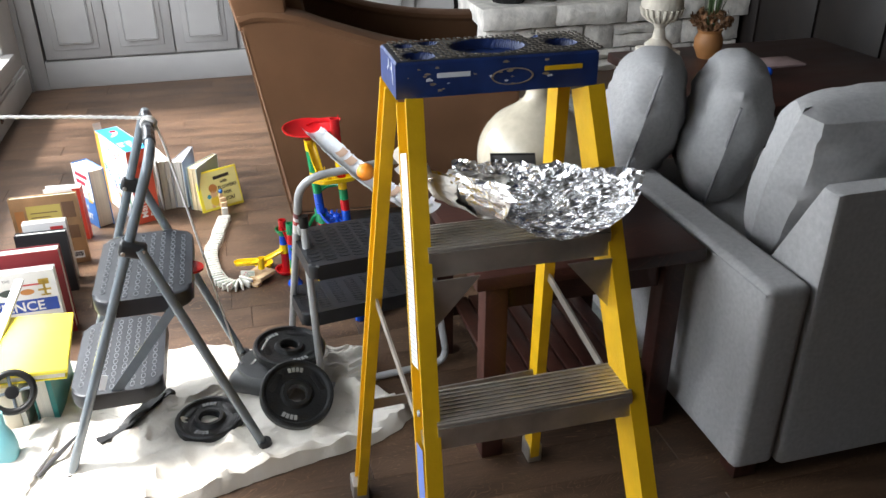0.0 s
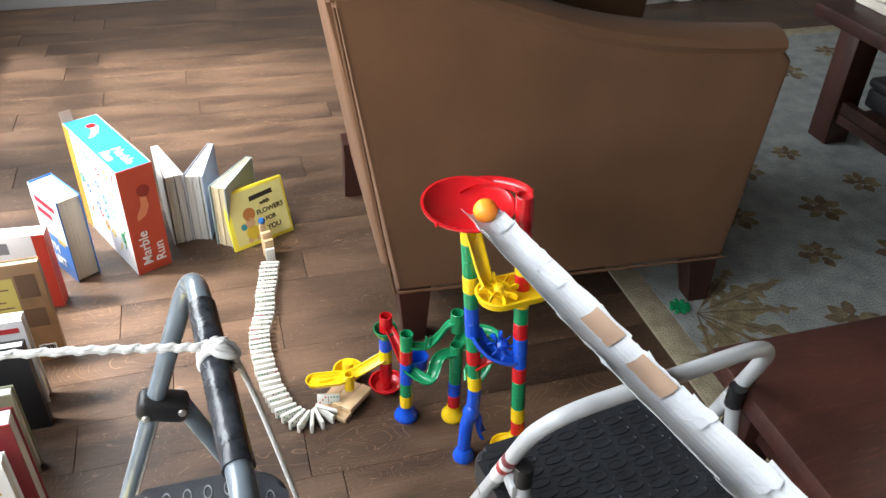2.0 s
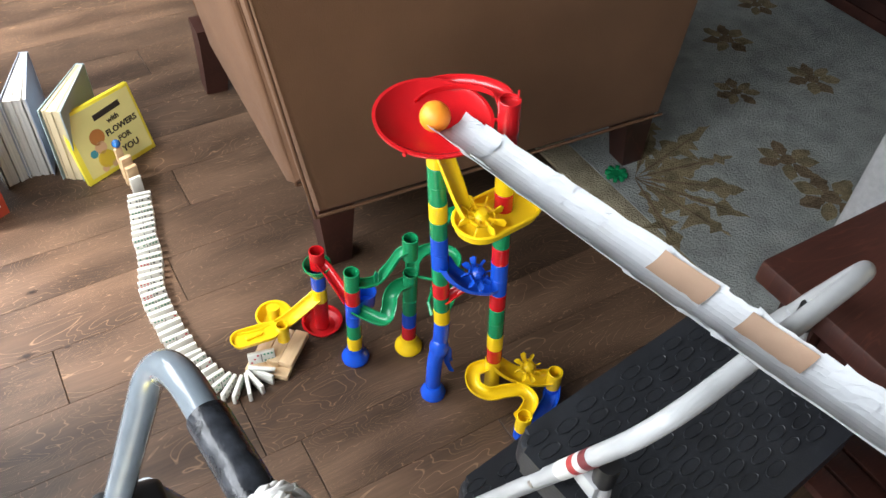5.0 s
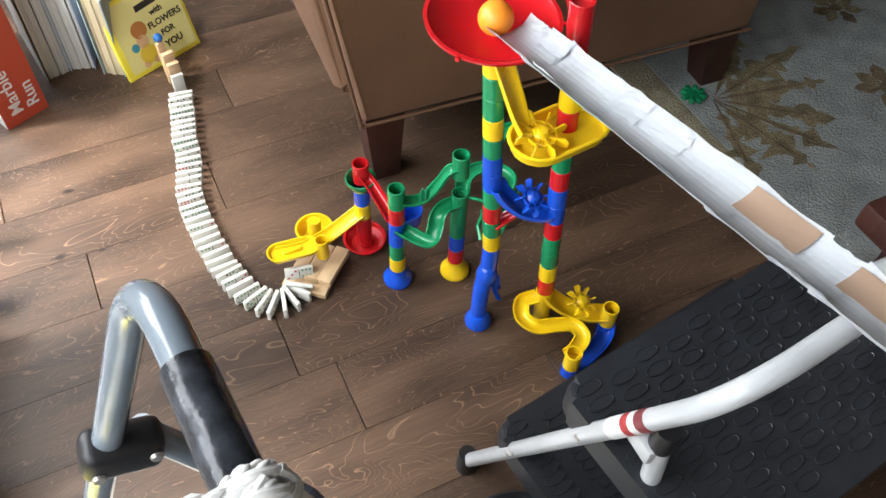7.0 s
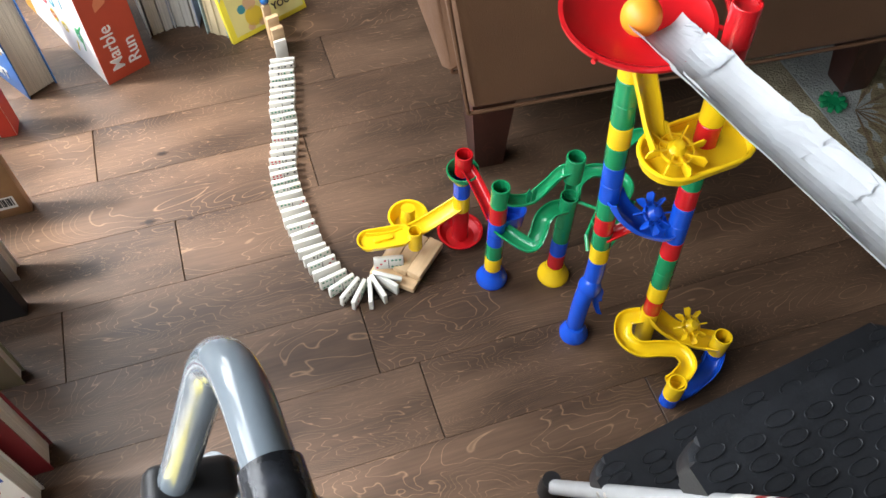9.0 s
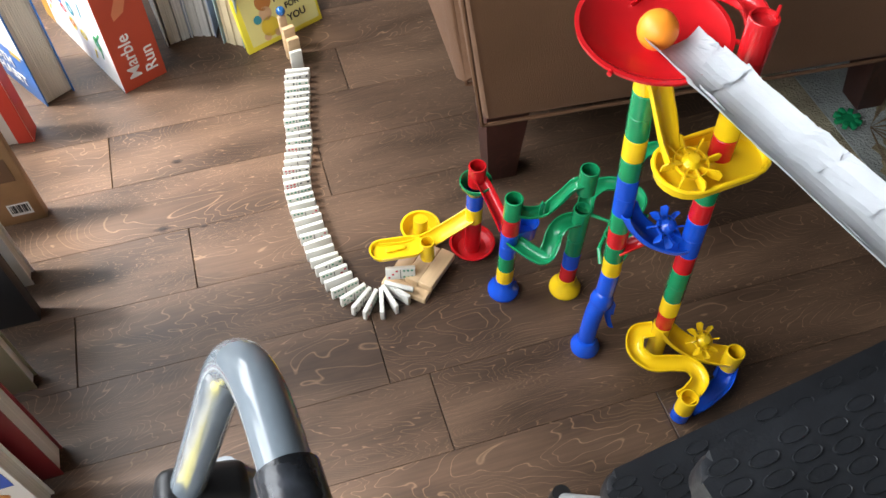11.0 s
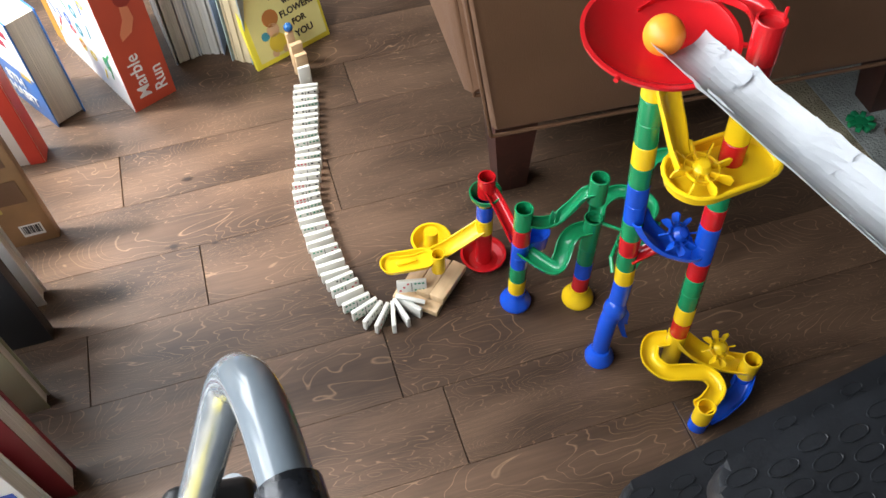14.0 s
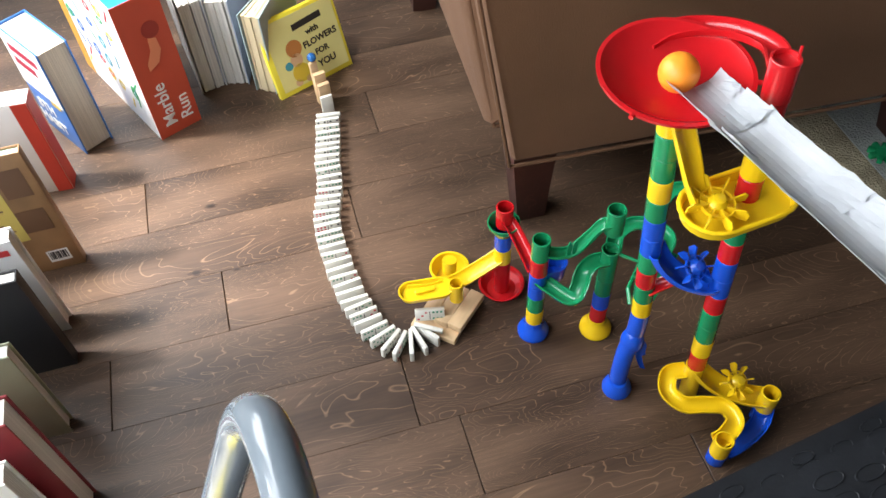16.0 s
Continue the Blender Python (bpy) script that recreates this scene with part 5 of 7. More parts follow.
    web = lambda z, d=0.0: Matrix.Translation(at(FL, z) + out_ * (0.0132 + d)) @ Matrix((side_, up_, out_)).transposed().to_4x4()
    part("warning_label", panel([(-0.022, -0.15), (0.024, -0.15), (0.024, 0.17), (-0.022, 0.17)], 0.0006, web(0.80)), C_LABEL, L, smooth=False)
    for k in range(44):
        s = -0.145 + 0.0070 * k
        part("print_bar", panel([(-0.019, s), (0.021 - 0.007 * (k % 3), s), (0.021 - 0.007 * (k % 3), s + 0.0022), (-0.019, s + 0.0022)], 0.0003, web(0.80, 0.0007)), C_PRINT, L, smooth=False)
    part("maker_label", panel([(-0.022, -0.045), (0.022, -0.045), (0.022, 0.045), (-0.022, 0.045)], 0.0006, web(0.50)), paint("blue_label", (0.10, 0.16, 0.42)), L, smooth=False)
    m = pose(0.542, 1.445, 0, 0, 0, -1.0)
    hw, hd, zt = 0.156, 0.061, LTOP
    holes = [(-0.115, -0.030, 0.021), (0.118, 0.0, 0.022), (0.0, 0.006, 0.056), (-0.125, 0.035, 0.012), (-0.085, 0.044, 0.012), (0.085, 0.05, 0.01)]
    dist = lambda x, y: min(((x - hx) ** 2 + ((y - hy) * (1.3 if hr > 0.05 else 1)) ** 2) ** 0.5 - hr for hx, hy, hr in holes)
    bm = bmesh.new()
    nx, ny = 112, 48
    grid = []
    for j in range(ny + 1):
        row = []
        for i in range(nx + 1):
            x, y = -hw + 2 * hw * i / nx, -hd + 2 * hd * j / ny
            sink = min(1.0, max(0.0, 0.5 - dist(x, y) / 0.004))
            edge = min(hw - abs(x), hd - abs(y))
            z = zt - 0.004 - 0.014 * sink - 0.004 * max(0.0, 1 - edge / 0.005) ** 2
            row.append(bm.verts.new(m @ Vector((x, y, z))))
        grid.append(row)
    for j in range(ny):
        for i in range(nx):
            bm.faces.new((grid[j][i], grid[j][i + 1], grid[j + 1][i + 1], grid[j + 1][i]))
    rim = [(i, 0) for i in range(nx)] + [(nx, j) for j in range(ny)] + [(i, ny) for i in range(nx, 0, -1)] + [(0, j) for j in range(ny, 0, -1)]
    top = [grid[j][i] for i, j in rim]
    low = [bm.verts.new(v.co + Vector((0, 0, zt - 0.058 - v.co.z))) for v in top]
    for k in range(len(top)):
        n_ = (k + 1) % len(top)
        bm.faces.new((low[k], low[n_], top[n_], top[k]))
    bm.faces.new(low[::-1])
    cap = part("top_cap", bm, M_BLUECAP, L, "blue moulded plastic top with scuffs", smooth=False)
    cap.data.materials.append(M_GRIME)
    for f in cap.data.polygons:
        if f.normal.z > 0.7 and abs(f.center.z - zt) < 0.009:
            f.material_index = 1
    # raised diamond grip on the top
    bm = bmesh.new()
    rng = random.Random(5)
    for i in range(36):
        for j in range(14):
            x, y = -hw + 0.013 + i * 0.0088, -hd + 0.012 + j * 0.0086
            if any((x - hx) ** 2 + ((y - hy) * (1.3 if hr > 0.05 else 1)) ** 2 < (hr + 0.006) ** 2 for hx, hy, hr in holes):
                continue
            s = 0.0036
            panel([(-s * 1.25, 0), (0, -s * 0.55), (s * 1.25, 0), (0, s * 0.55)], 0.0014, m @ pose(x, y, zt - 0.0042, 0, 0, 45 if (i + j) % 2 else -45), bm=bm)
    tagged(part("grip_pattern", bm, M_GRIP, cap, "grimy raised diamond tread", smooth=False), kind="stuff")
    for x, y, w, h in ((-0.07, 0, 0.05, 0.007), (0.10, 0, 0.06, 0.007)):
        part("slot", a_box(x - w / 2, x + w / 2, -hd - 0.0012, -hd + 0.001, zt - 0.030, zt - 0.030 + h, m=m), M_PAPER if x < 0 else M_FIBRE, cap, smooth=False)
    for k in range(22):
        x, z, r = rng.choice((-0.105, -0.08, 0.02, 0.03, 0.10)) + rng.uniform(-0.045, 0.045), rng.uniform(zt - 0.052, zt - 0.012), rng.uniform(0.001, 0.007)
        pts = [(r * rng.uniform(0.5, 1.2) * math.cos(a), 0.45 * r * rng.uniform(0.5, 1.2) * math.sin(a)) for a in [i * 0.7 for i in range(9)]]
        part("scuff", panel(pts, 0.0009, m @ pose(x, -hd + 0.0002, z, 90)), M_DIRT if k % 5 else M_PAPER, cap, smooth=False)
    for k in range(5):
        y, z, r = rng.uniform(-hd + 0.012, 0.02), rng.uniform(zt - 0.050, zt - 0.014), rng.uniform(0.003, 0.009)
        pts = [(0.35 * r * rng.uniform(0.5, 1.2) * math.cos(a), r * rng.uniform(0.5, 1.3) * math.sin(a)) for a in [i * 0.7 for i in range(9)]]
        part("plaster_smear", panel(pts, 0.0009, m @ pose(-hw + 0.0002, y, z, 90, 0, -90)), M_PAPER, cap, smooth=False)
    part("rim_line", lathe([(0.03, 0), (0.033, 0), (0.033, 0.0012), (0.03, 0.0012)], m @ pose(0.02, -hd - 0.0002, zt - 0.035, 90) @ Matrix.Diagonal((1, 0.38, 1, 1)), seg=28, closed=True), M_DIRT, cap)
    return L


yellow_ladder()


# ---- grey folding step stool with handle ----
def tread(name, parent, m, w, d, marks, label=""):
    """A moulded step, w wide (y) and d deep (x), with raised marks: 'loops' or 'discs'."""
    c = 0.045 if marks == "loops" else 0.022
    ring = [(sx * (d / 2 - c) + c * math.cos(a), sy * (w / 2 - c) + c * math.sin(a)) for sx, sy, a0 in ((1, 1, 0), (-1, 1, 90), (-1, -1, 180), (1, -1, 270)) for a in [radians(a0 + 15 * k) for k in range(7)]]
    st = part(name, panel(ring, 0.042, m @ pose(0, 0, -0.042), bevel=0.010), M_GREYTREAD if marks == "loops" else M_TREAD, parent, label)
    even(st)
    bm = bmesh.new()
    if marks == "loops":
        nx, ny, r = 8, 12, 0.0085
        for i in range(nx):
            for j in range(ny):
                x, y = -d / 2 + 0.022 + i * (d - 0.044) / (nx - 1), -w / 2 + 0.024 + j * (w - 0.048) / (ny - 1)
                if abs(x) > d / 2 - 0.035 and abs(y) > w / 2 - 0.035:
                    continue
                lathe([(r * 0.80, 0.0), (r, 0.0), (r, 0.0016), (r * 0.80, 0.0016)], m @ pose(x, y, -0.0002) @ Matrix.Diagonal((0.62, 1.3, 1, 1)), seg=12, closed=True, bm=bm)
    else:
        nx, ny, r = 10, 9, 0.0125
        for i in range(nx):
            for j in range(ny):
                x, y = -d / 2 + 0.026 + i * (d - 0.052) / (nx - 1) + (0.0 if j % 2 else 0.008), -w / 2 + 0.024 + j * (w - 0.048) / (ny - 1)
                if abs(x) < d / 2 - 0.014:
                    lathe([(0, 0.0), (r, 0.0), (r * 0.97, 0.0014), (r * 0.91, 0.0015), (r * 0.87, 0.0008), (0, 0.0008)], m @ pose(x, y, -0.0002) @ Matrix.Diagonal((0.54, 1.28, 1, 1)), seg=22, bm=bm)
    tagged(part("tread_relief", bm, M_TREADMARK if marks == "loops" else M_TREAD, st), kind="stuff")
    return st


def grey_stool():
    g = thing("folding_step_stool", "grey tubular folding step stool with black treads and rope", "step stool")
    r = 0.0110
    near_f, far_f = Vector((-0.322, 1.905, 0.0)), Vector((-0.318, 2.325, 0.0))
    near_t, far_t = Vector((-0.018, 1.925, 0.797)), Vector((-0.049, 2.269, 0.793))
    part("front_frame", rod(bent([near_f + Vector((0, 0, 0.02)), near_t, far_t, far_f + Vector((-0.008, 0, 0.02))], 0.060, 12), r, 20), M_GREYTUBE, g)
    part("grip_tape", rod([near_t + (far_t - near_t) * s + Vector((0, 0, 0.0006 * math.sin(s * 60))) for s in [0.2 + 0.028 * k for k in range(22)]], r + 0.0022, 18), M_TAPE, g)
    nc, fc = Vector((-0.094, 1.912, 0.594)), Vector((-0.118, 2.281, 0.594))
    part("rear_leg", rod([nc + Vector((0.022, -0.008, 0)), Vector((0.13, 1.90, 0.01))], 0.0115, 16), M_GREYTUBE, g)
    part("rear_leg", rod([fc + Vector((0.022, 0.008, 0)), Vector((0.10, 2.31, 0.01))], 0.0115, 16), M_GREYTUBE, g)
    for c in (nc, fc):
        cl = part("pivot_clamp", a_box(-0.021, 0.036, -0.0155, 0.0155, -0.017, 0.017, bevel=0.009, seg=3, m=Matrix.Translation(c) @ pose(0, 0, 0, 0, 18, 0)), M_BLACK, g)
        for dx in (-0.012, 0.028):
            part("screw", lathe([(0, 0), (0.005, 0), (0.004, 0.0025), (0, 0.003)], Matrix.Translation(c) @ pose(dx, -0.0155, -0.004, 90), seg=12), M_ALU, cl)
    for f in (near_f, far_f, Vector((0.13, 1.90, 0)), Vector((0.10, 2.31, 0))):
        part("rubber_foot", lathe([(0, 0), (0.019, 0), (0.019, 0.02), (0.016, 0.035), (0, 0.035)], Matrix.Translation(f), seg=16), M_BLACK, g)
    tread("step", g, pose(-0.092, 2.102, 0.462, 0, 0, 0), 0.345, 0.215, "loops")
    tread("step", g, pose(-0.185, 2.085, 0.232, 0, 0, 0), 0.335, 0.205, "loops")
    for y in (1.925, 2.285):
        part("step_arm", sweep([(-0.02, y, 0.44), (-0.20, y, 0.21)], [(-0.002, -0.011), (0.002, -0.011), (0.002, 0.011), (-0.002, 0.011)]), M_GREYTUBE, g, smooth=False)
    part("release_tab", lathe([(0, 0), (0.030, 0), (0.030, 0.006), (0, 0.008)], pose(0.010, 2.075, 0.446, 0, 8, 0), seg=24), M_RED, g, "round red release tab")
    part("safety_label", a_box(-0.002, 0.012, 1.896, 1.8975, 0, 0.04, m=pose(-0.214, 0, 0.26, 0, 20, 0)), M_PAPER, g, smooth=False)


grey_stool()


def rope():
    k = Vector((-0.032, 2.119, 0.797))
    rp = thing("tied_rope", "white braided rope tied round the step stool handle", "rope")
    path = curve_pts([k + Vector((-0.004, 0.0, 0.014)), (-0.2, 2.138, 0.822), (-0.5, 2.15, 0.842), (-0.985, 2.165, 0.87)], 10)
    part("taut_line", rod(path, 0.0032, 10), M_ROPE, rp)
    bm = bmesh.new()
    for i, (p, q) in enumerate(zip(path, path[1:])):
        for j in range(6):
            c = p + (q - p) * (j / 6)
            a = (i * 6 + j) * 1.1
            bmesh.ops.create_icosphere(bm, subdivisions=1, radius=0.0025, matrix=Matrix.Translation(c + Vector((0, 0.0023 * math.cos(a), 0.0023 * math.sin(a)))) @ Matrix.Diagonal((2.2, 1, 1, 1)))
    tagged(part("braid", bm, M_ROPE, rp), kind="stuff")
    for dy in (-0.005, 0.004):
        part("wrap", lathe([(0.0150 + 0.0036 * math.cos(a), 0.0036 * math.sin(a)) for a in [i * math.pi / 5 for i in range(10)]], Matrix.Translation(k + Vector((0, dy, 0))) @ pose(0, 0, 0, 90), seg=28, closed=True), M_ROPE, rp)
    bm = bmesh.new()
    for w, dy in enumerate((-0.005, 0.004)):
        for i in range(34):
            a, c = i * 2 * math.pi / 34, (i % 3) * 2.1
            p = k + Vector(((0.0142 + 0.0020 * math.cos(c)) * math.cos(a), dy + 0.0026 * math.sin(c) + 0.003 * math.sin(a), (0.0142 + 0.0020 * math.cos(c)) * math.sin(a)))
            bmesh.ops.create_icosphere(bm, subdivisions=2, radius=0.0025, matrix=Matrix.Translation(p) @ pose(0, 0, 0, 0, -math.degrees(a), 0) @ pose(0, 0, 0, 28, 0, 0) @ Matrix.Diagonal((0.9, 0.9, 1.9, 1)))
    tagged(part("braided_wrap", bm, M_ROPE, rp), kind="stuff")
    part("knot", rod(curve_pts([k + Vector((0.012, 0.004, 0.010)), k + Vector((0.017, -0.002, 0.004)), k + Vector((0.011, -0.010, 0.009)), k + Vector((-0.002, -0.007, 0.0145)), k + Vector((0.006, 0.002, 0.014))], 5), 0.0036, 10), M_ROPE, rp)
    part("hanging_line", rod(curve_pts([k + Vector((0.014, 0, 0)), (0.0, 2.128, 0.7), (0.045, 2.15, 0.4), (0.09, 2.17, 0.10), (0.12, 2.16, 0.088), (0.17, 2.19, 0.14)], 8), 0.0030, 8), M_ROPE, rp)


rope()


# ---- white stool ----
def white_stool():
    s = thing("white_step_stool", "white tubular two-step stool with black rubber treads", "step stool")
    r = 0.0100
    rl, rr = Vector((0.292, 2.150, 0.512)), Vector((0.604, 2.186, 0.530))
    part("handle", rod(bent([(0.243, 2.372, 0.02), (0.288, 2.116, 0.630), (0.610, 2.150, 0.649), (0.640, 2.388, 0.02)], 0.07, 10), r, 18), M_WHITETUBE, s)
    for c in (rl, rr):
        part("ring", lathe([(0, -0.016), (r + 0.002, -0.016), (r + 0.002, 0.016), (0, 0.016)], Matrix.Translation(c - Vector((0, 0, 0.012))), seg=18), M_BLACK, s)
    part("rear_frame", rod(bent([rl - Vector((0, 0, 0.025)), (0.300, 2.098, 0.014), (0.665, 2.135, 0.014), rr - Vector((0, 0, 0.025))], 0.05, 8), r, 18), M_WHITETUBE, s)
    for a, b in (((0.284, 2.168, 0.475), (0.243, 2.372, 0.02)), ((0.612, 2.205, 0.49), (0.640, 2.388, 0.02))):
        part("rubber_foot", lathe([(0, 0), (0.015, 0), (0.015, 0.02), (0.0125, 0.046), (0, 0.046)], pose(b[0], b[1], 0), seg=16), M_BLACK, s)
        part("bracket", a_box(-0.008, 0.008, -0.016, 0.016, -0.012, 0.012, bevel=0.004, m=pose(a[0], a[1] - 0.008, a[2])), M_WHITETUBE, s)
    tread("step", s, pose(0.447, 2.168, 0.428, 0, 0, 97), 0.345, 0.225, "discs")
    tread("step", s, pose(0.475, 2.277, 0.215, 0, 0, 98), 0.44, 0.168, "discs")
    lo, hi = Vector((0.243, 2.372, 0.02)), Vector((0.288, 2.116, 0.630))
    for f0, f1, c in ((0.715, 0.762, C_LABEL), (0.7625, 0.782, paint("dull_red_print", (0.34, 0.035, 0.035))), (0.7825, 0.800, C_LABEL), (0.8005, 0.824, paint("maroon_print", (0.16, 0.03, 0.035)))):
        part("warning_sticker", rod([lo.lerp(hi, f0), lo.lerp(hi, f1)], r + 0.0005, 18), c, s, "small red and white warning sticker")
    for f0 in (0.30, 0.33, 0.62):
        part("bolt", lathe([(0, 0), (0.0045, 0), (0.004, 0.0015), (0, 0.002)], Matrix.Translation(lo.lerp(hi, f0)) @ pose(-r + 0.001, 0, 0, 0, -90), seg=12), M_ALU, s)


white_stool()


# ---- books, game box, small blocks ----
def printed(ob_parent, m, w, h, blocks):
    """Flat printed shapes on a cover: (u, v, width, height, colour) in the cover's own plane, v up."""
    for k, (u, v, bw, bh, name, col) in enumerate(blocks):
        part("print", panel([(u, v), (u + bw, v), (u + bw, v + bh), (u, v + bh)], 0.0004, m), paint(name, col), ob_parent, smooth=False)


def book(name, label, m, w, t, h, cover, pages, spine="left", board=0.0028, group="books in a row"):
    """Stands with its front cover in the plane y=0 facing -y, x to the right, thickness t along +y."""
    b = thing(name, label, "book", m, group)
    e = 0.004
    sx0, sx1 = (0.004, w - e) if spine == "left" else (e, w - 0.004)
    part("page_block", a_box(sx0, sx1, board, t - board, e, h - e), pages, b, smooth=False)
    part("front_cover", a_box(0, w, 0, board, 0, h, bevel=0.0008), cover, b)
    part("back_cover", a_box(0, w, t - board, t, 0, h, bevel=0.0008), cover, b)
    x = 0.0 if spine == "left" else w - board
    part("spine", a_box(x, x + board, board, t - board, 0, h, bevel=0.0006), cover, b)
    return b


FRONT = pose(0, -0.0006, 0, 90)   # cover plane: x right, y up
C_RED, C_BLK = paint("dark_red_cloth", (0.22, 0.012, 0.02), 0.5), paint("black_cloth_cover", (0.018, 0.018, 0.022), 0.5)
C_WHT, C_GRY = paint("white_gloss_cover", (0.80, 0.80, 0.79), 0.3), paint("sage_grey_cover", (0.30, 0.32, 0.21), 0.5)
C_TAN, C_BLUE = paint("tan_picture_cover", (0.30, 0.17, 0.08), 0.4, vary=0.4, scale=9), paint("bright_blue_cover", (0.03, 0.16, 0.50), 0.35)
C_YEL, C_TEAL = paint("yellow_board_cover", (0.88, 0.76, 0.06), 0.35), paint("teal_cover", (0.015, 0.16, 0.15), 0.45)

b = book("encyclopedia", "thick white science encyclopedia standing upright, printed cover", pose(-0.640, 2.552, 0, 0, 0, 1), 0.232, 0.032, 0.25, C_WHT, M_WPAGES)
printed(b, FRONT, 0.232, 0.25, [(0.0, 0.118, 0.226, 0.042, "encyclopedia_blue", (0.02, 0.07, 0.38)), (0.0, 0.022, 0.226, 0.036, "encyclopedia_red", (0.33, 0.01, 0.04)), (0.12, 0.205, 0.07, 0.005, "print_red", (0.6, 0.05, 0.05)), (0.18, 0.185, 0.035, 0.006, "print_gold", (0.5, 0.33, 0.05)), (0.195, 0.17, 0.006, 0.05, "print_gold", (0.5, 0.33, 0.05)), (0.185, 0.205, 0.028, 0.018, "print_gold", (0.5, 0.33, 0.05)), (0.185, 0.168, 0.026, 0.005, "print_gold", (0.5, 0.33, 0.05))])
letters("SCIENCE", 0.043, FRONT @ pose(0.021, 0.123, 0.0006), C_WHT, b, "title", align="LEFT", bold=0.0006)
letters("Encyclopedia", 0.036, FRONT @ pose(0.006, 0.030, 0.0006), C_WHT, b, "title")
letters("THE", 0.012, FRONT @ pose(0.09, 0.222, 0.0004), paint("print_grey", (0.3, 0.3, 0.32)), b, "title")
for x, y, r, c, nm in ((0.05, 0.185, 0.018, (0.03, 0.05, 0.05), "print_dark"), (0.10, 0.187, 0.02, (0.04, 0.05, 0.06), "print_dark"), (0.15, 0.185, 0.016, (0.5, 0.2, 0.05), "print_orange"), (0.10, 0.082, 0.024, (0.05, 0.30, 0.36), "print_cyan"), (0.145, 0.09, 0.016, (0.05, 0.08, 0.16), "print_navy"), (0.19, 0.092, 0.018, (0.5, 0.22, 0.08), "print_orange")):
    part("print", lathe([(0, 0), (r, 0), (r, 0.0005), (0, 0.0005)], FRONT @ pose(x, y, 0) @ Matrix.Diagonal((1.2, 0.6, 1, 1)), seg=20), paint(nm, c), b)
book("red_book", "large dark red hardback standing behind the encyclopedia", pose(-0.70, 2.604, 0, 0, 0, 1), 0.305, 0.042, 0.285, C_RED, M_WPAGES)
book("grey_book", "sage grey hardback book standing upright", pose(-0.567, 2.756, 0, 0, 0, 0), 0.138, 0.026, 0.215, C_GRY, M_WPAGES)
book("black_book", "black cloth hardback book standing upright", pose(-0.578, 2.876, 0, 0, 0, 0), 0.156, 0.024, 0.222, C_BLK, M_WPAGES, spine="right")
b = book("white_book", "white jacketed book standing behind the black one", pose(-0.566, 2.948, 0, 0, 0, 0), 0.135, 0.03, 0.228, C_WHT, M_WPAGES)
printed(b, FRONT, 0.13, 0.22, [(0.085, 0.2, 0.04, 0.012, "print_red", (0.6, 0.05, 0.05))])
b = book("picture_paperback", "tan picture book showing its back cover and barcode", pose(-0.625, 3.082, 0, 0, 0, 1), 0.218, 0.02, 0.268, C_TAN, paint("turquoise_page_edges", (0.35, 0.52, 0.44)), spine="right")
printed(b, FRONT, 0.218, 0.268, [(0.05, 0.085, 0.11, 0.15, "parchment_print", (0.50, 0.40, 0.10)), (0.168, 0.02, 0.035, 0.028, "white_gloss_cover", (0.8, 0.8, 0.79)), (0.16, 0.1, 0.045, 0.05, "print_umber", (0.12, 0.06, 0.03)), (0.165, 0.18, 0.04, 0.06, "print_umber", (0.12, 0.06, 0.03)), (0.012, 0.02, 0.03, 0.2, "print_rust", (0.38, 0.16, 0.05))])
for k in range(11):
    part("barcode_bar", panel([(0.171 + 0.0027 * k, 0.026), (0.1724 + 0.0027 * k + 0.0006 * (k % 3), 0.026), (0.1724 + 0.0027 * k + 0.0006 * (k % 3), 0.045), (0.171 + 0.0027 * k, 0.045)], 0.0006, FRONT), C_BLK, b, smooth=False)
for k in range(7):
    part("print_bar", panel([(0.062, 0.11 + 0.016 * k), (0.148 - 0.012 * (k % 3), 0.11 + 0.016 * k), (0.148 - 0.012 * (k % 3), 0.1135 + 0.016 * k), (0.062, 0.1135 + 0.016 * k)], 0.0006, FRONT), paint("print_umber", (0.12, 0.06, 0.03)), b, smooth=False)
b = book("red_spined_book", "white hardback with a red spine standing upright", pose(-0.555, 3.285, 0, 0, 0, -4), 0.128, 0.038, 0.212, C_WHT, M_WPAGES, spine="right")
part("spine_wrap", a_box(0.1275, 0.1285, 0.0, 0.038, 0.0, 0.21), paint("scarlet_print", (0.55, 0.05, 0.03)), b, smooth=False)
printed(b, FRONT, 0.128, 0.21, [(0.1, 0.0, 0.027, 0.21, "scarlet_print", (0.55, 0.05, 0.03)), (0.015, 0.165, 0.03, 0.03, "print_grey", (0.3, 0.3, 0.32))])
# blue and white book: cover faces the window side
b = book("blue_white_book", "white and blue hardback on end, page edges toward the blocks", pose(-0.478, 3.482, 0, 0, 0, -58), 0.142, 0.060, 0.238, C_BLUE, M_PAGES, spine="left")
printed(b, FRONT, 0.142, 0.238, [(0.0, 0.112, 0.141, 0.125, "white_gloss_cover", (0.8, 0.8, 0.79)), (0.092, 0.10, 0.035, 0.05, "print_gold", (0.5, 0.33, 0.05))])
letters("8TH", 0.034, FRONT @ pose(0.02, 0.062, 0.0006), C_WHT, b, "title", bold=0.0006)
letters("HABIT", 0.034, FRONT @ pose(0.008, 0.026, 0.0006), C_WHT, b, "title", bold=0.0006)
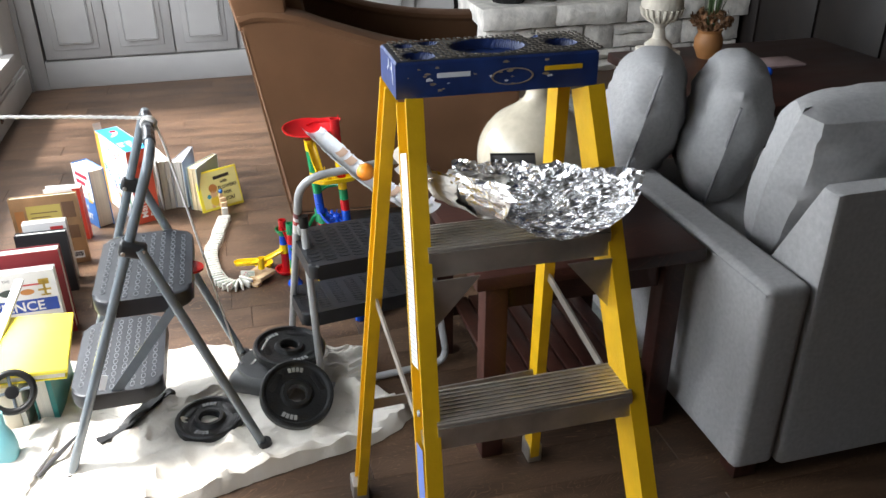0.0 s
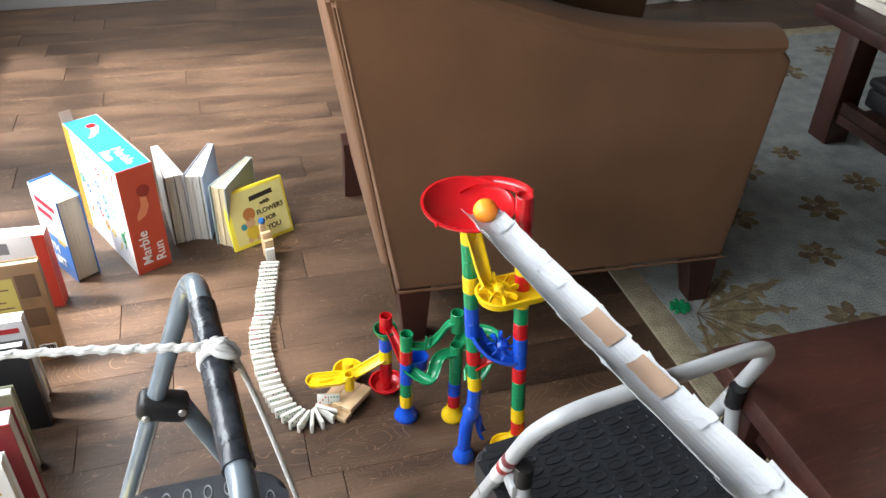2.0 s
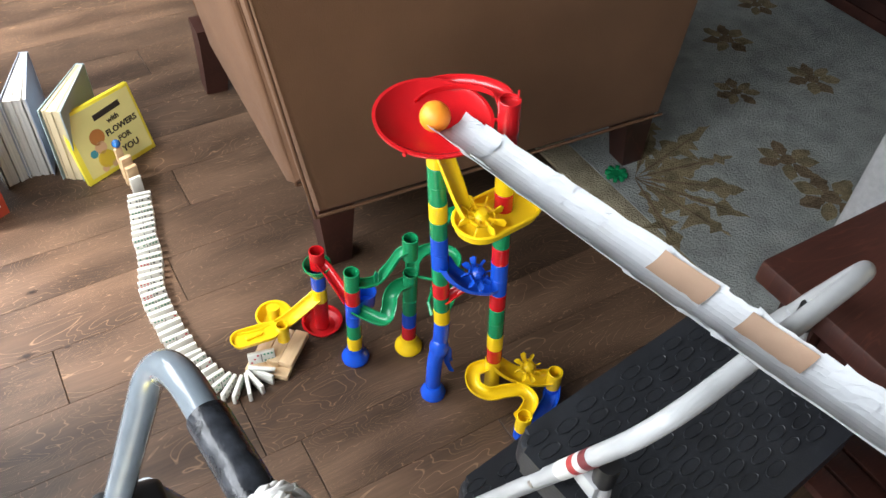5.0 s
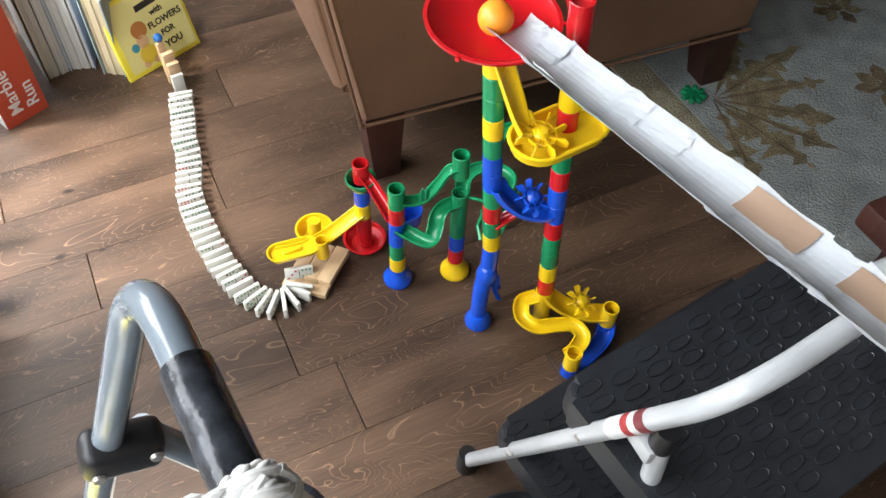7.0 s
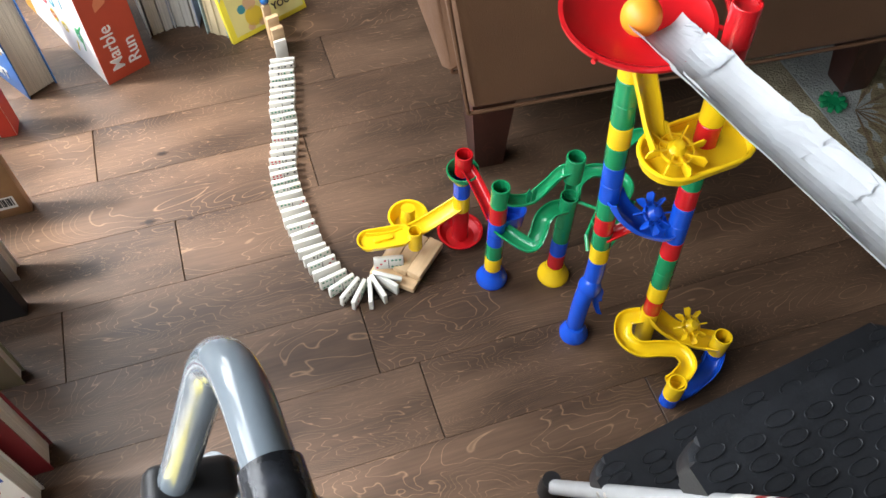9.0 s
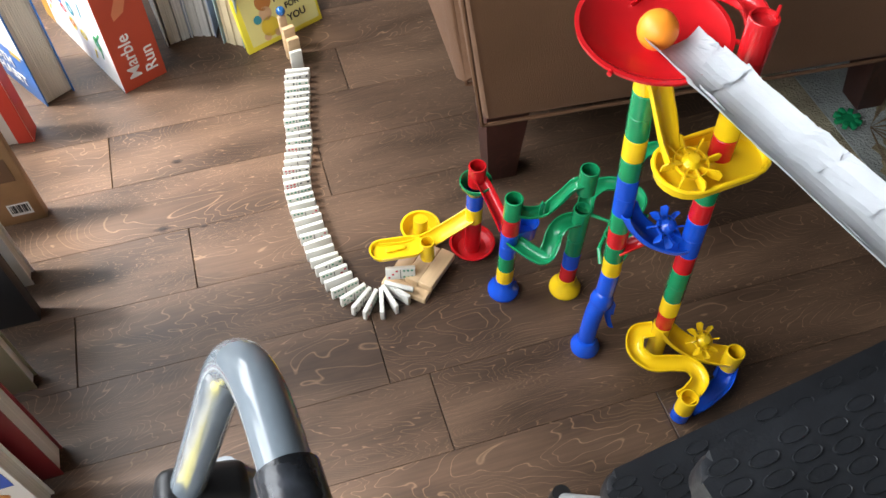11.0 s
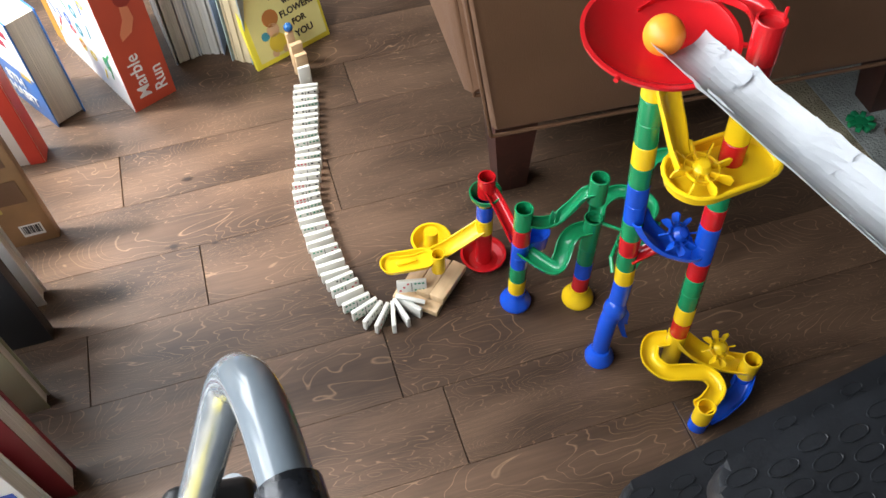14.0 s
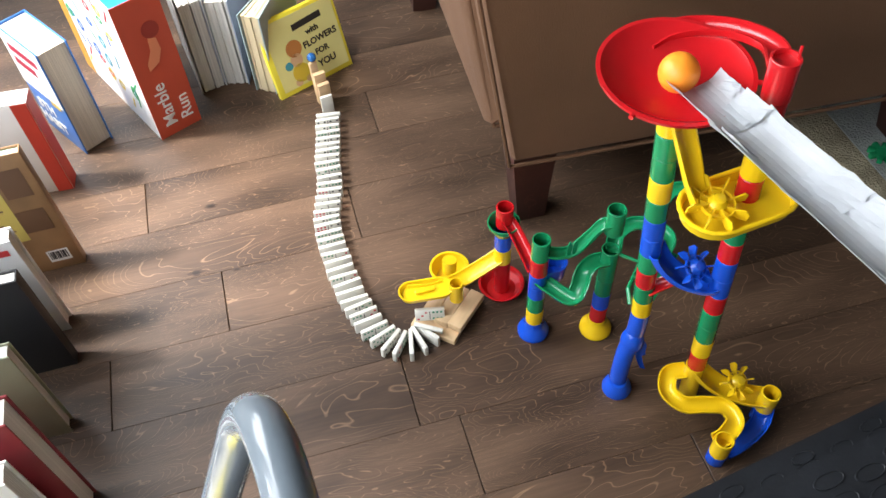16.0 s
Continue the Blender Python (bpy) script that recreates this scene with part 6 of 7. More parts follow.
for v, w in ((0.195, 0.10), (0.165, 0.075)):
    part("print_bar", panel([(0.02, v), (0.02 + w, v), (0.02 + w, v + 0.016), (0.02, v + 0.016)], 0.0008, FRONT), paint("encyclopedia_red", (0.33, 0.01, 0.04)), b, smooth=False)


def game_box():
    g = thing("game_box", "tall marble game carton, blue top, orange-red end, open flap", "box", pose(-0.258, 3.357, 0, 0, 0, 25.5))
    w, d, h = 0.09, 0.325, 0.302
    orange, blue = paint("orange_red_carton", (0.50, 0.068, 0.032), 0.4), paint("sky_blue_carton", (0.02, 0.26, 0.56), 0.35)
    t = 0.002
    part("end_panel", a_box(0, w, 0, t, 0, h), orange, g, smooth=False)
    part("side_panel", a_box(0, t, t, d - t, 0, h), C_WHT, g, smooth=False)
    part("side_panel", a_box(w - t, w, t, d - t, 0, h), C_WHT, g, smooth=False)
    part("top_panel", a_box(t, w - t, t, d - t, h - t, h), blue, g, smooth=False)
    part("end_panel", a_box(0, w, d - t, d, 0, h), paint("amber_carton", (0.55, 0.28, 0.04)), g, smooth=False)
    part("bottom_panel", a_box(t, w - t, t, d - t, 0, t), M_CARD, g, smooth=False)
    part("flap", a_box(0.0, 0.03, -0.001, 0.001, 0, 0.03, m=pose(0, d - 0.002, h, -20)), M_CARD, g, smooth=False)
    part("edge_band", a_box(-0.0006, 0.0, d - 0.04, d, 0, h), paint("amber_carton", (0.55, 0.28, 0.04)), g, smooth=False)
    letters("Marble", 0.036, pose(0.043, -0.0004, 0.022, 90, -90, 0), C_WHT, g, "title", bold=0.0003)
    letters("Run", 0.036, pose(0.078, -0.0004, 0.022, 90, -90, 0), C_WHT, g, "title", bold=0.0003)
    front = pose(0, -0.0004, 0, 90)
    part("print", lathe([(0, 0), (0.017, 0), (0.017, 0.0005), (0, 0.0005)], front @ pose(0.055, 0.235, 0.0002), seg=24), paint("deep_red_print", (0.30, 0.03, 0.02)), g)
    part("print", panel([(0.028, 0.155), (0.05, 0.165), (0.062, 0.19), (0.06, 0.215), (0.045, 0.222), (0.042, 0.195), (0.028, 0.17)], 0.0005, front), paint("pale_orange_print", (0.70, 0.24, 0.12)), g, smooth=False)
    top = pose(0, 0, h + 0.0002)
    part("print", lathe([(0, 0), (0.013, 0), (0.013, 0.0006), (0, 0.0006)], top @ pose(0.052, 0.266, 0.0002), seg=20), M_RED, g)
    letters("Marble", 0.034, top @ pose(0.040, 0.118, 0.0002, 0, 0, -90), C_WHT, g, "title", bold=0.0004)
    letters("Run", 0.034, top @ pose(0.010, 0.118, 0.0002, 0, 0, -90), C_WHT, g, "title", bold=0.0004)
    part("print", panel([(0.050, 0.262), (0.036, 0.225), (0.020, 0.205), (0.034, 0.205), (0.054, 0.222), (0.068, 0.258)], 0.0005, top), C_WHT, g, smooth=False)
    rng = random.Random(8)
    left = pose(-0.0004, 0, 0, 90, 0, -90)
    cols = [("print_red", (0.6, 0.05, 0.05)), ("print_green", (0.05, 0.32, 0.12)), ("print_blue", (0.03, 0.14, 0.5)), ("print_yellow", (0.75, 0.55, 0.05)), ("print_cyan", (0.05, 0.30, 0.36))]
    for k in range(34):
        nm, c = cols[k % 5]
        u, v = -rng.uniform(0.03, 0.28), rng.uniform(0.03, 0.27)
        if k % 2:
            part("print", lathe([(0.006, 0), (0.012, 0), (0.012, 0.0004), (0.006, 0.0004)], left @ pose(u, v, 0) @ Matrix.Diagonal((1, rng.uniform(0.6, 1.4), 1, 1)), seg=16, closed=True), paint(nm, c), g)
        else:
            L_ = rng.uniform(0.02, 0.05)
            part("print", panel([(0, 0), (0.005, 0), (0.005, L_), (0, L_)], 0.0004, left @ pose(u, v, 0, 0, 0, rng.uniform(-50, 50))), paint(nm, c), g, smooth=False)


game_box()


def fanned_book(name, label, fore, back, spread, h, cover, pages, seed):
    """A paperback standing a little open: sheaves of pages fan from the spine at back toward the fore-edge at fore."""
    rng = random.Random(seed)
    f, k = Vector((*fore, 0)), Vector((*back, 0))
    d = f - k
    b = thing(name, label, "book", Matrix.Translation(k) @ pose(0, 0, 0, 0, 0, math.degrees(math.atan2(d.y, d.x))), "books on end")
    w, n = d.length, 9
    for i in range(n):
        s = i / (n - 1)
        turn = spread * (s - 0.5) + rng.uniform(-0.5, 0.5)
        edge = i in (0, n - 1)
        near, far = (0.0006, 0.0009) if edge else (0.0010, 0.0030 + rng.uniform(-0.0006, 0.0006))
        wi = w + (0.002 if edge else -rng.uniform(0.001, 0.005))
        y = (s - 0.5) * 0.016
        pts = [(0, y - near), (wi, y - far), (wi, y + far), (0, y + near)]
        hi = h if edge else h - rng.uniform(0.001, 0.0035)
        part("cover" if edge else "page_sheaf", panel(pts, hi, pose(0, 0, 0.0006, 0, 0, turn)), cover if edge else pages, b, smooth=False)
    part("spine", a_box(-0.003, -0.001, -0.010, 0.010, 0.0, h, bevel=0.0006), cover, b)
    return b


fanned_book("novel", "worn white paperback standing ajar, page edges forward", (-0.140, 3.478), (-0.186, 3.652), 11, 0.208, paint("grey_white_cover", (0.70, 0.70, 0.69)), M_WPAGES, 1)
fanned_book("novel", "thick paperback standing ajar with slate blue cover", (-0.094, 3.480), (-0.040, 3.648), 12, 0.200, paint("slate_blue_cover", (0.42, 0.48, 0.60)), M_WPAGES, 2)
fanned_book("novel", "cream paperback standing ajar with pale blue cover", (-0.038, 3.436), (0.056, 3.578), 9, 0.184, paint("pale_blue_cover", (0.42, 0.55, 0.60)), paint("cream_page_edges", (0.66, 0.56, 0.36)), 3)

g = book("picture_book", "thin yellow picture book with hand-drawn cover, leaning back", pose(-0.012, 3.398, 0.001, -17, 0, 23.5), 0.178, 0.011, 0.162, C_YEL, M_WPAGES, group="books on end")
part("cover_art", panel([(0.012, 0.01), (0.172, 0.01), (0.172, 0.155), (0.012, 0.155)], 0.0003, FRONT), paint("pale_yellow_print", (0.78, 0.72, 0.28)), g, smooth=False)
part("print_bar", panel([(0.072, 0.121), (0.142, 0.126), (0.141, 0.139), (0.072, 0.134)], 0.0006, FRONT), paint("print_black", (0.03, 0.025, 0.02)), g, smooth=False)
for tx, s, u, v in (("with", 0.017, 0.098, 0.103), ("FLOWERS", 0.0185, 0.084, 0.078), ("FOR", 0.017, 0.105, 0.055), ("YOU", 0.020, 0.104, 0.028)):
    letters(tx, s, FRONT @ pose(u, v, 0.0006, 0, 0, 3), paint("print_black", (0.03, 0.025, 0.02)), g, "title", bold=0.0005)
for u, v, r, nm, c in ((0.062, 0.088, 0.018, "print_orange", (0.5, 0.2, 0.05)), (0.06, 0.064, 0.014, "print_peach", (0.70, 0.45, 0.25)), (0.062, 0.036, 0.02, "print_yellow", (0.75, 0.55, 0.05)), (0.04, 0.058, 0.009, "print_cyan", (0.05, 0.30, 0.36)), (0.05, 0.018, 0.008, "print_peach", (0.70, 0.45, 0.25)), (0.075, 0.018, 0.008, "print_peach", (0.70, 0.45, 0.25))):
    part("print", lathe([(0, 0), (r, 0), (r, 0.0003), (0, 0.0003)], FRONT @ pose(u, v, 0.0003), seg=18), paint(nm, c), g)

# ---- dominoes ----
DL, DW, DT = 0.047, 0.024, 0.0068


def domino(m, pips=None):
    d = part("domino", a_box(-DL / 2, DL / 2, -DT / 2, DT / 2, 0, DW, bevel=0.0014), M_DOM)
    tagged(d, "white domino tile standing on its long edge", "domino", "domino chain")
    d.matrix_basis = m
    if pips:
        part("divider", a_box(-0.0006, 0.0006, -DT / 2 - 0.0003, -DT / 2 + 0.0002, 0.003, DW - 0.003), M_PIP, d, smooth=False)
        for side, n in ((-1, pips[0]), (1, pips[1])):
            spots = {1: [(0, 0)], 2: [(-1, -1), (1, 1)], 3: [(-1, -1), (0, 0), (1, 1)], 4: [(-1, -1), (1, 1), (-1, 1), (1, -1)], 5: [(-1, -1), (1, 1), (-1, 1), (1, -1), (0, 0)], 6: [(-1, -1), (0, -1), (1, -1), (-1, 1), (0, 1), (1, 1)], 9: [(i, j) for i in (-1, 0, 1) for j in (-1, 0, 1)]}[n]
            c = {1: M_PIP, 2: M_PIP, 3: M_PIPR, 4: M_PIP, 5: M_PIPG, 6: M_PIPG, 9: M_PIPR}[n]
            for i, j in spots:
                part("pip", lathe([(0, 0), (0.0021, 0), (0.0021, 0.0003), (0, 0.0003)], pose(side * 0.012 + i * 0.0062, -DT / 2 - 0.0001, DW / 2 + j * 0.0068, 90), seg=8), c, d)
    return d


line = curve_pts([(0.068, 3.305, 0), (0.056, 3.245, 0), (0.044, 3.185, 0), (0.036, 3.12, 0), (0.022, 3.068, 0), (0.014, 3.036, 0), (0.013, 2.978, 0), (0.017, 2.913, 0), (0.027, 2.85, 0), (0.043, 2.795, 0), (0.058, 2.768, 0)], 30)
rng = random.Random(2)
run, last = 0.0, None
step = 0.0160
for p, q in zip(line, line[1:]):
    run += (q - p).length
    if last is None or run - last >= step:
        last = run
        d = (q - p).normalized()
        a = math.degrees(math.atan2(d.y, d.x)) + 90
        domino(pose(p.x + rng.uniform(-0.0012, 0.0012), p.y, 0, rng.uniform(-3, 3), 0, 0.55 * a + rng.uniform(-3, 3)), rng.choice([None, None, (2, 5), (6, 3), (4, 4), (1, 2), (5, 6), (9, 4), (6, 6)]))
for x, y, a, pp in ((0.064, 2.760, 40, (4, 4)), (0.0765, 2.750, 52, (3, 6)), (0.094, 2.746, 78, None), (0.1085, 2.750, 104, None), (0.1225, 2.757, 128, None)):
    domino(pose(x, y, 0, rng.uniform(-3, 3), 0, a), pp)
domino(pose(0.1275, 2.768, 0.010, -24, -8, 152), None)
domino(pose(0.134, 2.779, 0.020, -10, 0, -12), (3, 6))


def block(m, sx, sy, sz, label, category="block", group=""):
    b = part("wooden_block", a_box(-sx / 2, sx / 2, -sy / 2, sy / 2, 0, sz, bevel=0.001), M_PINE)
    b.matrix_basis = m
    return tagged(b, label, category, group)


d = part("domino", a_box(-DW / 2, DW / 2, -DT / 2, DT / 2, 0, DL, bevel=0.0014), M_DOM)
tagged(d, "white domino tile standing on its short end", "domino", "domino chain")
d.matrix_basis = pose(0.073, 3.330, 0, 0, 0, 8)
block(pose(0.0735, 3.352, 0, 0, 0, 12), 0.024, 0.010, 0.060, "small pale wooden block standing on end", group="standing blocks")
block(pose(0.070, 3.372, 0, 0, 0, 14), 0.024, 0.010, 0.072, "tall pale wooden block standing on end", group="standing blocks")
block(pose(0.066, 3.394, 0, -6, 0, 18), 0.016, 0.008, 0.078, "tall narrow wooden block carrying a blue marble", group="standing blocks")
bm = bmesh.new()
bmesh.ops.create_uvsphere(bm, u_segments=24, v_segments=14, radius=0.0095)
mb = part("marble", bm, paint("blue_marble", (0.02, 0.14, 0.42), 0.12, vary=0.5, scale=80, coat=1.0))
mb.location = (0.064, 3.404, 0.0875)
tagged(mb, "shiny blue marble balanced on a wooden block", "marble")
for k, (dx, dz) in enumerate(((-0.020, 0.012), (0.0055, 0.012), (0.031, 0.012))):
    block(pose(0.165, 2.792, 0, 0, 0, 47) @ pose(0.008 if k else 0.012, -dx, dz + (0.002 if k == 2 else 0), 0, 0, -2 * k), 0.076, 0.0242, 0.014, "pale wooden building block laid flat", group="ramp blocks")
block(pose(0.140, 2.768, 0, 0, 0, -42), 0.078, 0.026, 0.0118, "pale wooden building block under the ramp", group="ramp blocks")

# ---- drop cloth, weight plates and clutter ----
def cloth():
    c = thing("drop_cloth", "crumpled white canvas drop cloth on the floor", "cloth")
    ring = [Vector(p).to_3d() for p in ((-0.78, 2.42), (-0.45, 2.42), (-0.12, 2.41), (0.10, 2.37), (0.22, 2.27), (0.33, 2.28), (0.43, 2.265), (0.465, 2.235), (0.455, 2.17), (0.43, 2.10), (0.50, 1.99), (0.51, 1.93), (0.42, 1.86), (0.30, 1.835), (0.13, 1.80), (0.0, 1.765), (-0.2, 1.74), (-0.5, 1.70), (-0.80, 1.72), (-0.84, 2.05))]
    edge = curve_pts(ring + [ring[0]], 8)[:-1]
    mid = Vector((-0.15, 2.07, 0))
    bm = bmesh.new()
    rows = 26
    grid = []
    for i in range(rows + 1):
        s = (i / rows) ** 0.8
        row = []
        for k, e in enumerate(edge):
            w = 1 + 0.02 * noise.noise(Vector((k * 0.45, 3.0, 0)))
            p = mid + (e - mid) * s * w
            q = Vector((p.x * 9, p.y * 9, 0.3))
            ridge = abs(noise.noise(q * 0.55 + Vector((2, 1, 0))))
            fold = abs(noise.noise(q * 1.5 + Vector((7, 3, 0))))
            z = 0.006 + 0.026 * max(0, 0.3 - ridge) / 0.3 + 0.012 * max(0, 0.25 - fold) / 0.25 + 0.006 * (noise.noise(q * 1.6) + 0.6)
            hem = max(0.0, (s - 0.86) / 0.14)
            z += 0.016 * math.sin(math.pi * min(1, hem)) * (0.5 + noise.noise(Vector((k * 0.6, 0, 5))))
            if i == rows:
                z = 0.002
            row.append(bm.verts.new((p.x, p.y, max(z, 0.002))))
        grid.append(row)
    n = len(edge)
    for i in range(1, rows):
        for k in range(n):
            bm.faces.new((grid[i][k], grid[i][(k + 1) % n], grid[i + 1][(k + 1) % n], grid[i + 1][k]))
    bm.faces.new(grid[1])
    for v in grid[0]:
        bm.verts.remove(v)
    part("canvas", bm, M_CLOTH, c)


cloth()


def plate(m, r, label):
    p = thing("weight_plate", label, "weight plate", m, "weight plates")
    prof = [(0.024, 0.0), (r - 0.004, 0.0), (r, 0.004), (r, 0.022), (r - 0.004, 0.026), (r - 0.010, 0.026), (r - 0.016, 0.019), (0.042, 0.017), (0.036, 0.026), (0.027, 0.026), (0.024, 0.022)]
    body = part("disc", lathe(prof, seg=48, closed=True), M_IRON, p)
    for k in range(3):
        a = k * 2 * math.pi / 3 + 0.5
        rr = (r + 0.03) / 2
        part("grip_slot", a_box(-0.026, 0.026, -0.007, 0.007, 0.0175, 0.0195, bevel=0.0008, m=pose(rr * math.cos(a), rr * math.sin(a), 0, 0, 0, math.degrees(a) + 90)), M_BLACK, body)
    for a in (90, 250):
        for k in range(4):
            b_ = radians(a + (k - 1.5) * 9)
            part("raised_mark", a_box(-0.0038, 0.0038, -0.006, 0.006, 0.018, 0.0205, m=pose((r - 0.028) * math.cos(b_), (r - 0.028) * math.sin(b_), 0, 0, 0, math.degrees(b_) - 90)), M_IRONTXT, body, smooth=False)
    return p


plate(pose(0.0, 2.015, 0.022), 0.086, "small black cast iron weight plate on the cloth")
plate(pose(0.222, 1.992, 0.082, 30, 8, 0), 0.094, "black cast iron weight plate leaning on the pile")
plate(pose(0.224, 2.185, 0.092, 4, 4, 40), 0.098, "large black cast iron weight plate lying on a grey block")
wb = thing("weight_block", "grey rounded plastic weight base on the cloth", "weight")
part("body", a_box(-0.08, 0.10, -0.075, 0.075, 0.018, 0.082, bevel=0.028, seg=4, m=pose(0.15, 2.155, 0, 0, 0, -30)), paint("dark_grey_plastic", (0.075, 0.078, 0.08), 0.5), wb)
part("top_plate", lathe([(0, 0.0826), (0.085, 0.0826), (0.08, 0.088), (0, 0.089)], pose(0.165, 2.16, 0), seg=32), paint("dark_grey_plastic", (0.075, 0.078, 0.08), 0.5), wb)

yb = thing("yellow_book_stack", "bright yellow book lying on stacked books near the stool", "book")
part("yellow_cover", a_box(-0.083, 0.083, -0.128, 0.128, 0, 0.012, bevel=0.002, m=pose(-0.418, 2.248, 0.184, 4, 5, 3)), C_YEL, yb)
part("page_block", a_box(-0.078, 0.078, -0.122, 0.122, -0.014, -0.0005, m=pose(-0.42, 2.246, 0.184, 4, 5, 3)), M_WPAGES, yb, smooth=False)
part("yellow_cover", a_box(-0.083, 0.083, -0.126, 0.126, -0.018, -0.0145, bevel=0.0015, m=pose(-0.42, 2.246, 0.184, 4, 5, 3)), C_YEL, yb)
tb = thing("teal_book", "teal hardback standing on the cloth beneath a yellow book", "book")
part("cover", a_box(-0.388, -0.374, 2.13, 2.36, 0.012, 0.155, bevel=0.003), C_TEAL, tb)
part("page_block", a_box(-0.42, -0.3885, 2.134, 2.356, 0.016, 0.15), M_WPAGES, tb, smooth=False)
part("cover", a_box(-0.426, -0.4205, 2.13, 2.36, 0.012, 0.155, bevel=0.002), C_TEAL, tb)
sb = thing("cream_book", "cream paperback standing beneath the yellow book", "book")
part("cover", a_box(-0.50, -0.46, 2.12, 2.36, 0.012, 0.155, bevel=0.005), paint("cream_board", (0.62, 0.56, 0.45)), sb)
part("page_block", a_box(-0.4595, -0.448, 2.125, 2.355, 0.016, 0.15), M_WPAGES, sb, smooth=False)
wr = part("white_rail", sweep([(-0.52, 2.205, 0.19), (-0.487, 2.50, 0.252)], [(-0.011, -0.005), (0.011, -0.005), (0.011, 0.005), (-0.011, 0.005)]), C_WHT, smooth=False)
tagged(wr, "white plastic strip resting against the books", "strip")
wh = thing("ring_toy", "black ring-shaped toy wheel with hub over pale blue handle", "toy", pose(-0.455, 2.095, 0.155, 62, 0, 14))
part("rim", lathe([(0.048 + 0.009 * math.cos(a), 0.009 * math.sin(a)) for a in [k * math.pi / 6 for k in range(12)]], seg=36, closed=True), M_BLACK, wh)
part("hub", lathe([(0, -0.012), (0.016, -0.012), (0.016, 0.012), (0, 0.014)], seg=20), M_BLACK, wh)
for k in range(4):
    part("spoke", rod([(0.014 * math.cos(k * 1.571), 0.014 * math.sin(k * 1.571), 0), (0.046 * math.cos(k * 1.571), 0.046 * math.sin(k * 1.571), 0)], 0.004, 8), M_GREYTUBE, wh)
hb = part("blue_bottle", lathe([(0, 0), (0.026, 0), (0.03, 0.006), (0.03, 0.05), (0.026, 0.075), (0.013, 0.105), (0.012, 0.14), (0, 0.14)], pose(-0.476, 2.0, 0.014, -8, 0, 0), seg=28), paint("pale_cyan_plastic", (0.22, 0.55, 0.62), 0.35))
tagged(hb, "pale blue plastic bottle standing on the cloth", "bottle")
st = thing("black_strap", "tangled black webbing strap lying on the cloth", "strap")
rng = random.Random(14)
for k in range(7):
    pts = [(-0.26 + 0.15 * s + rng.uniform(-0.012, 0.012), 1.99 + 0.165 * s + rng.uniform(-0.014, 0.014), 0.03 + 0.022 * rng.random()) for s in (0, 0.25, 0.5, 0.75, 1.0)]
    part("webbing", sweep(curve_pts(pts, 6), [(-0.009, -0.0012), (0.009, -0.0012), (0.009, 0.0012), (-0.009, 0.0012)]), M_BLACK, st, smooth=False)
part("buckle", a_box(-0.02, 0.02, -0.014, 0.014, 0.03, 0.045, bevel=0.004, m=pose(-0.11, 2.15, 0, 0, 0, 40)), M_BLACK, st)
for k, (x, y, a) in enumerate(((-0.40, 1.93, 70), (-0.36, 1.97, 62), (-0.385, 2.02, 78))):
    kn = part("tool_handle", rod([(-0.07, 0, 0), (-0.02, 0, 0.002), (0.03, 0, 0.001), (0.08, 0, 0)], 0.006, 10, scale=[0.7, 1.1, 1.0, 0.5]), (C_WHT, paint("dark_steel", (0.06, 0.06, 0.065), 0.4), C_WHT)[k])
    kn.matrix_basis = pose(x, y, 0.034, 0, 0, a)
    tagged(kn, "slim hand tool lying on the drop cloth", "tool", "hand tools")

# ---- wall cord and socket ----
sk = thing("wall_socket", "brown socket plate on the window wall", "socket")
part("plate", a_box(WALL_X + 0.0185, WALL_X + 0.024, 4.62, 4.665, 0.065, 0.10, bevel=0.002), paint("brown_plate", (0.12, 0.07, 0.04)), sk)
part("opening", a_box(WALL_X + 0.0242, WALL_X + 0.0255, 4.633, 4.652, 0.074, 0.091), M_BLACK, sk, smooth=False)
cd = part("blind_cord", rod(curve_pts([(-0.955, 3.92, 0.62), (-0.955, 3.93, 0.3), (-0.95, 3.95, 0.16), (-0.935, 4.0, 0.12), (-0.93, 4.06, 0.16), (-0.94, 4.02, 0.2)], 8), 0.0022, 8), C_WHT)
tagged(cd, "thin white blind cord hanging at the window wall", "cord")


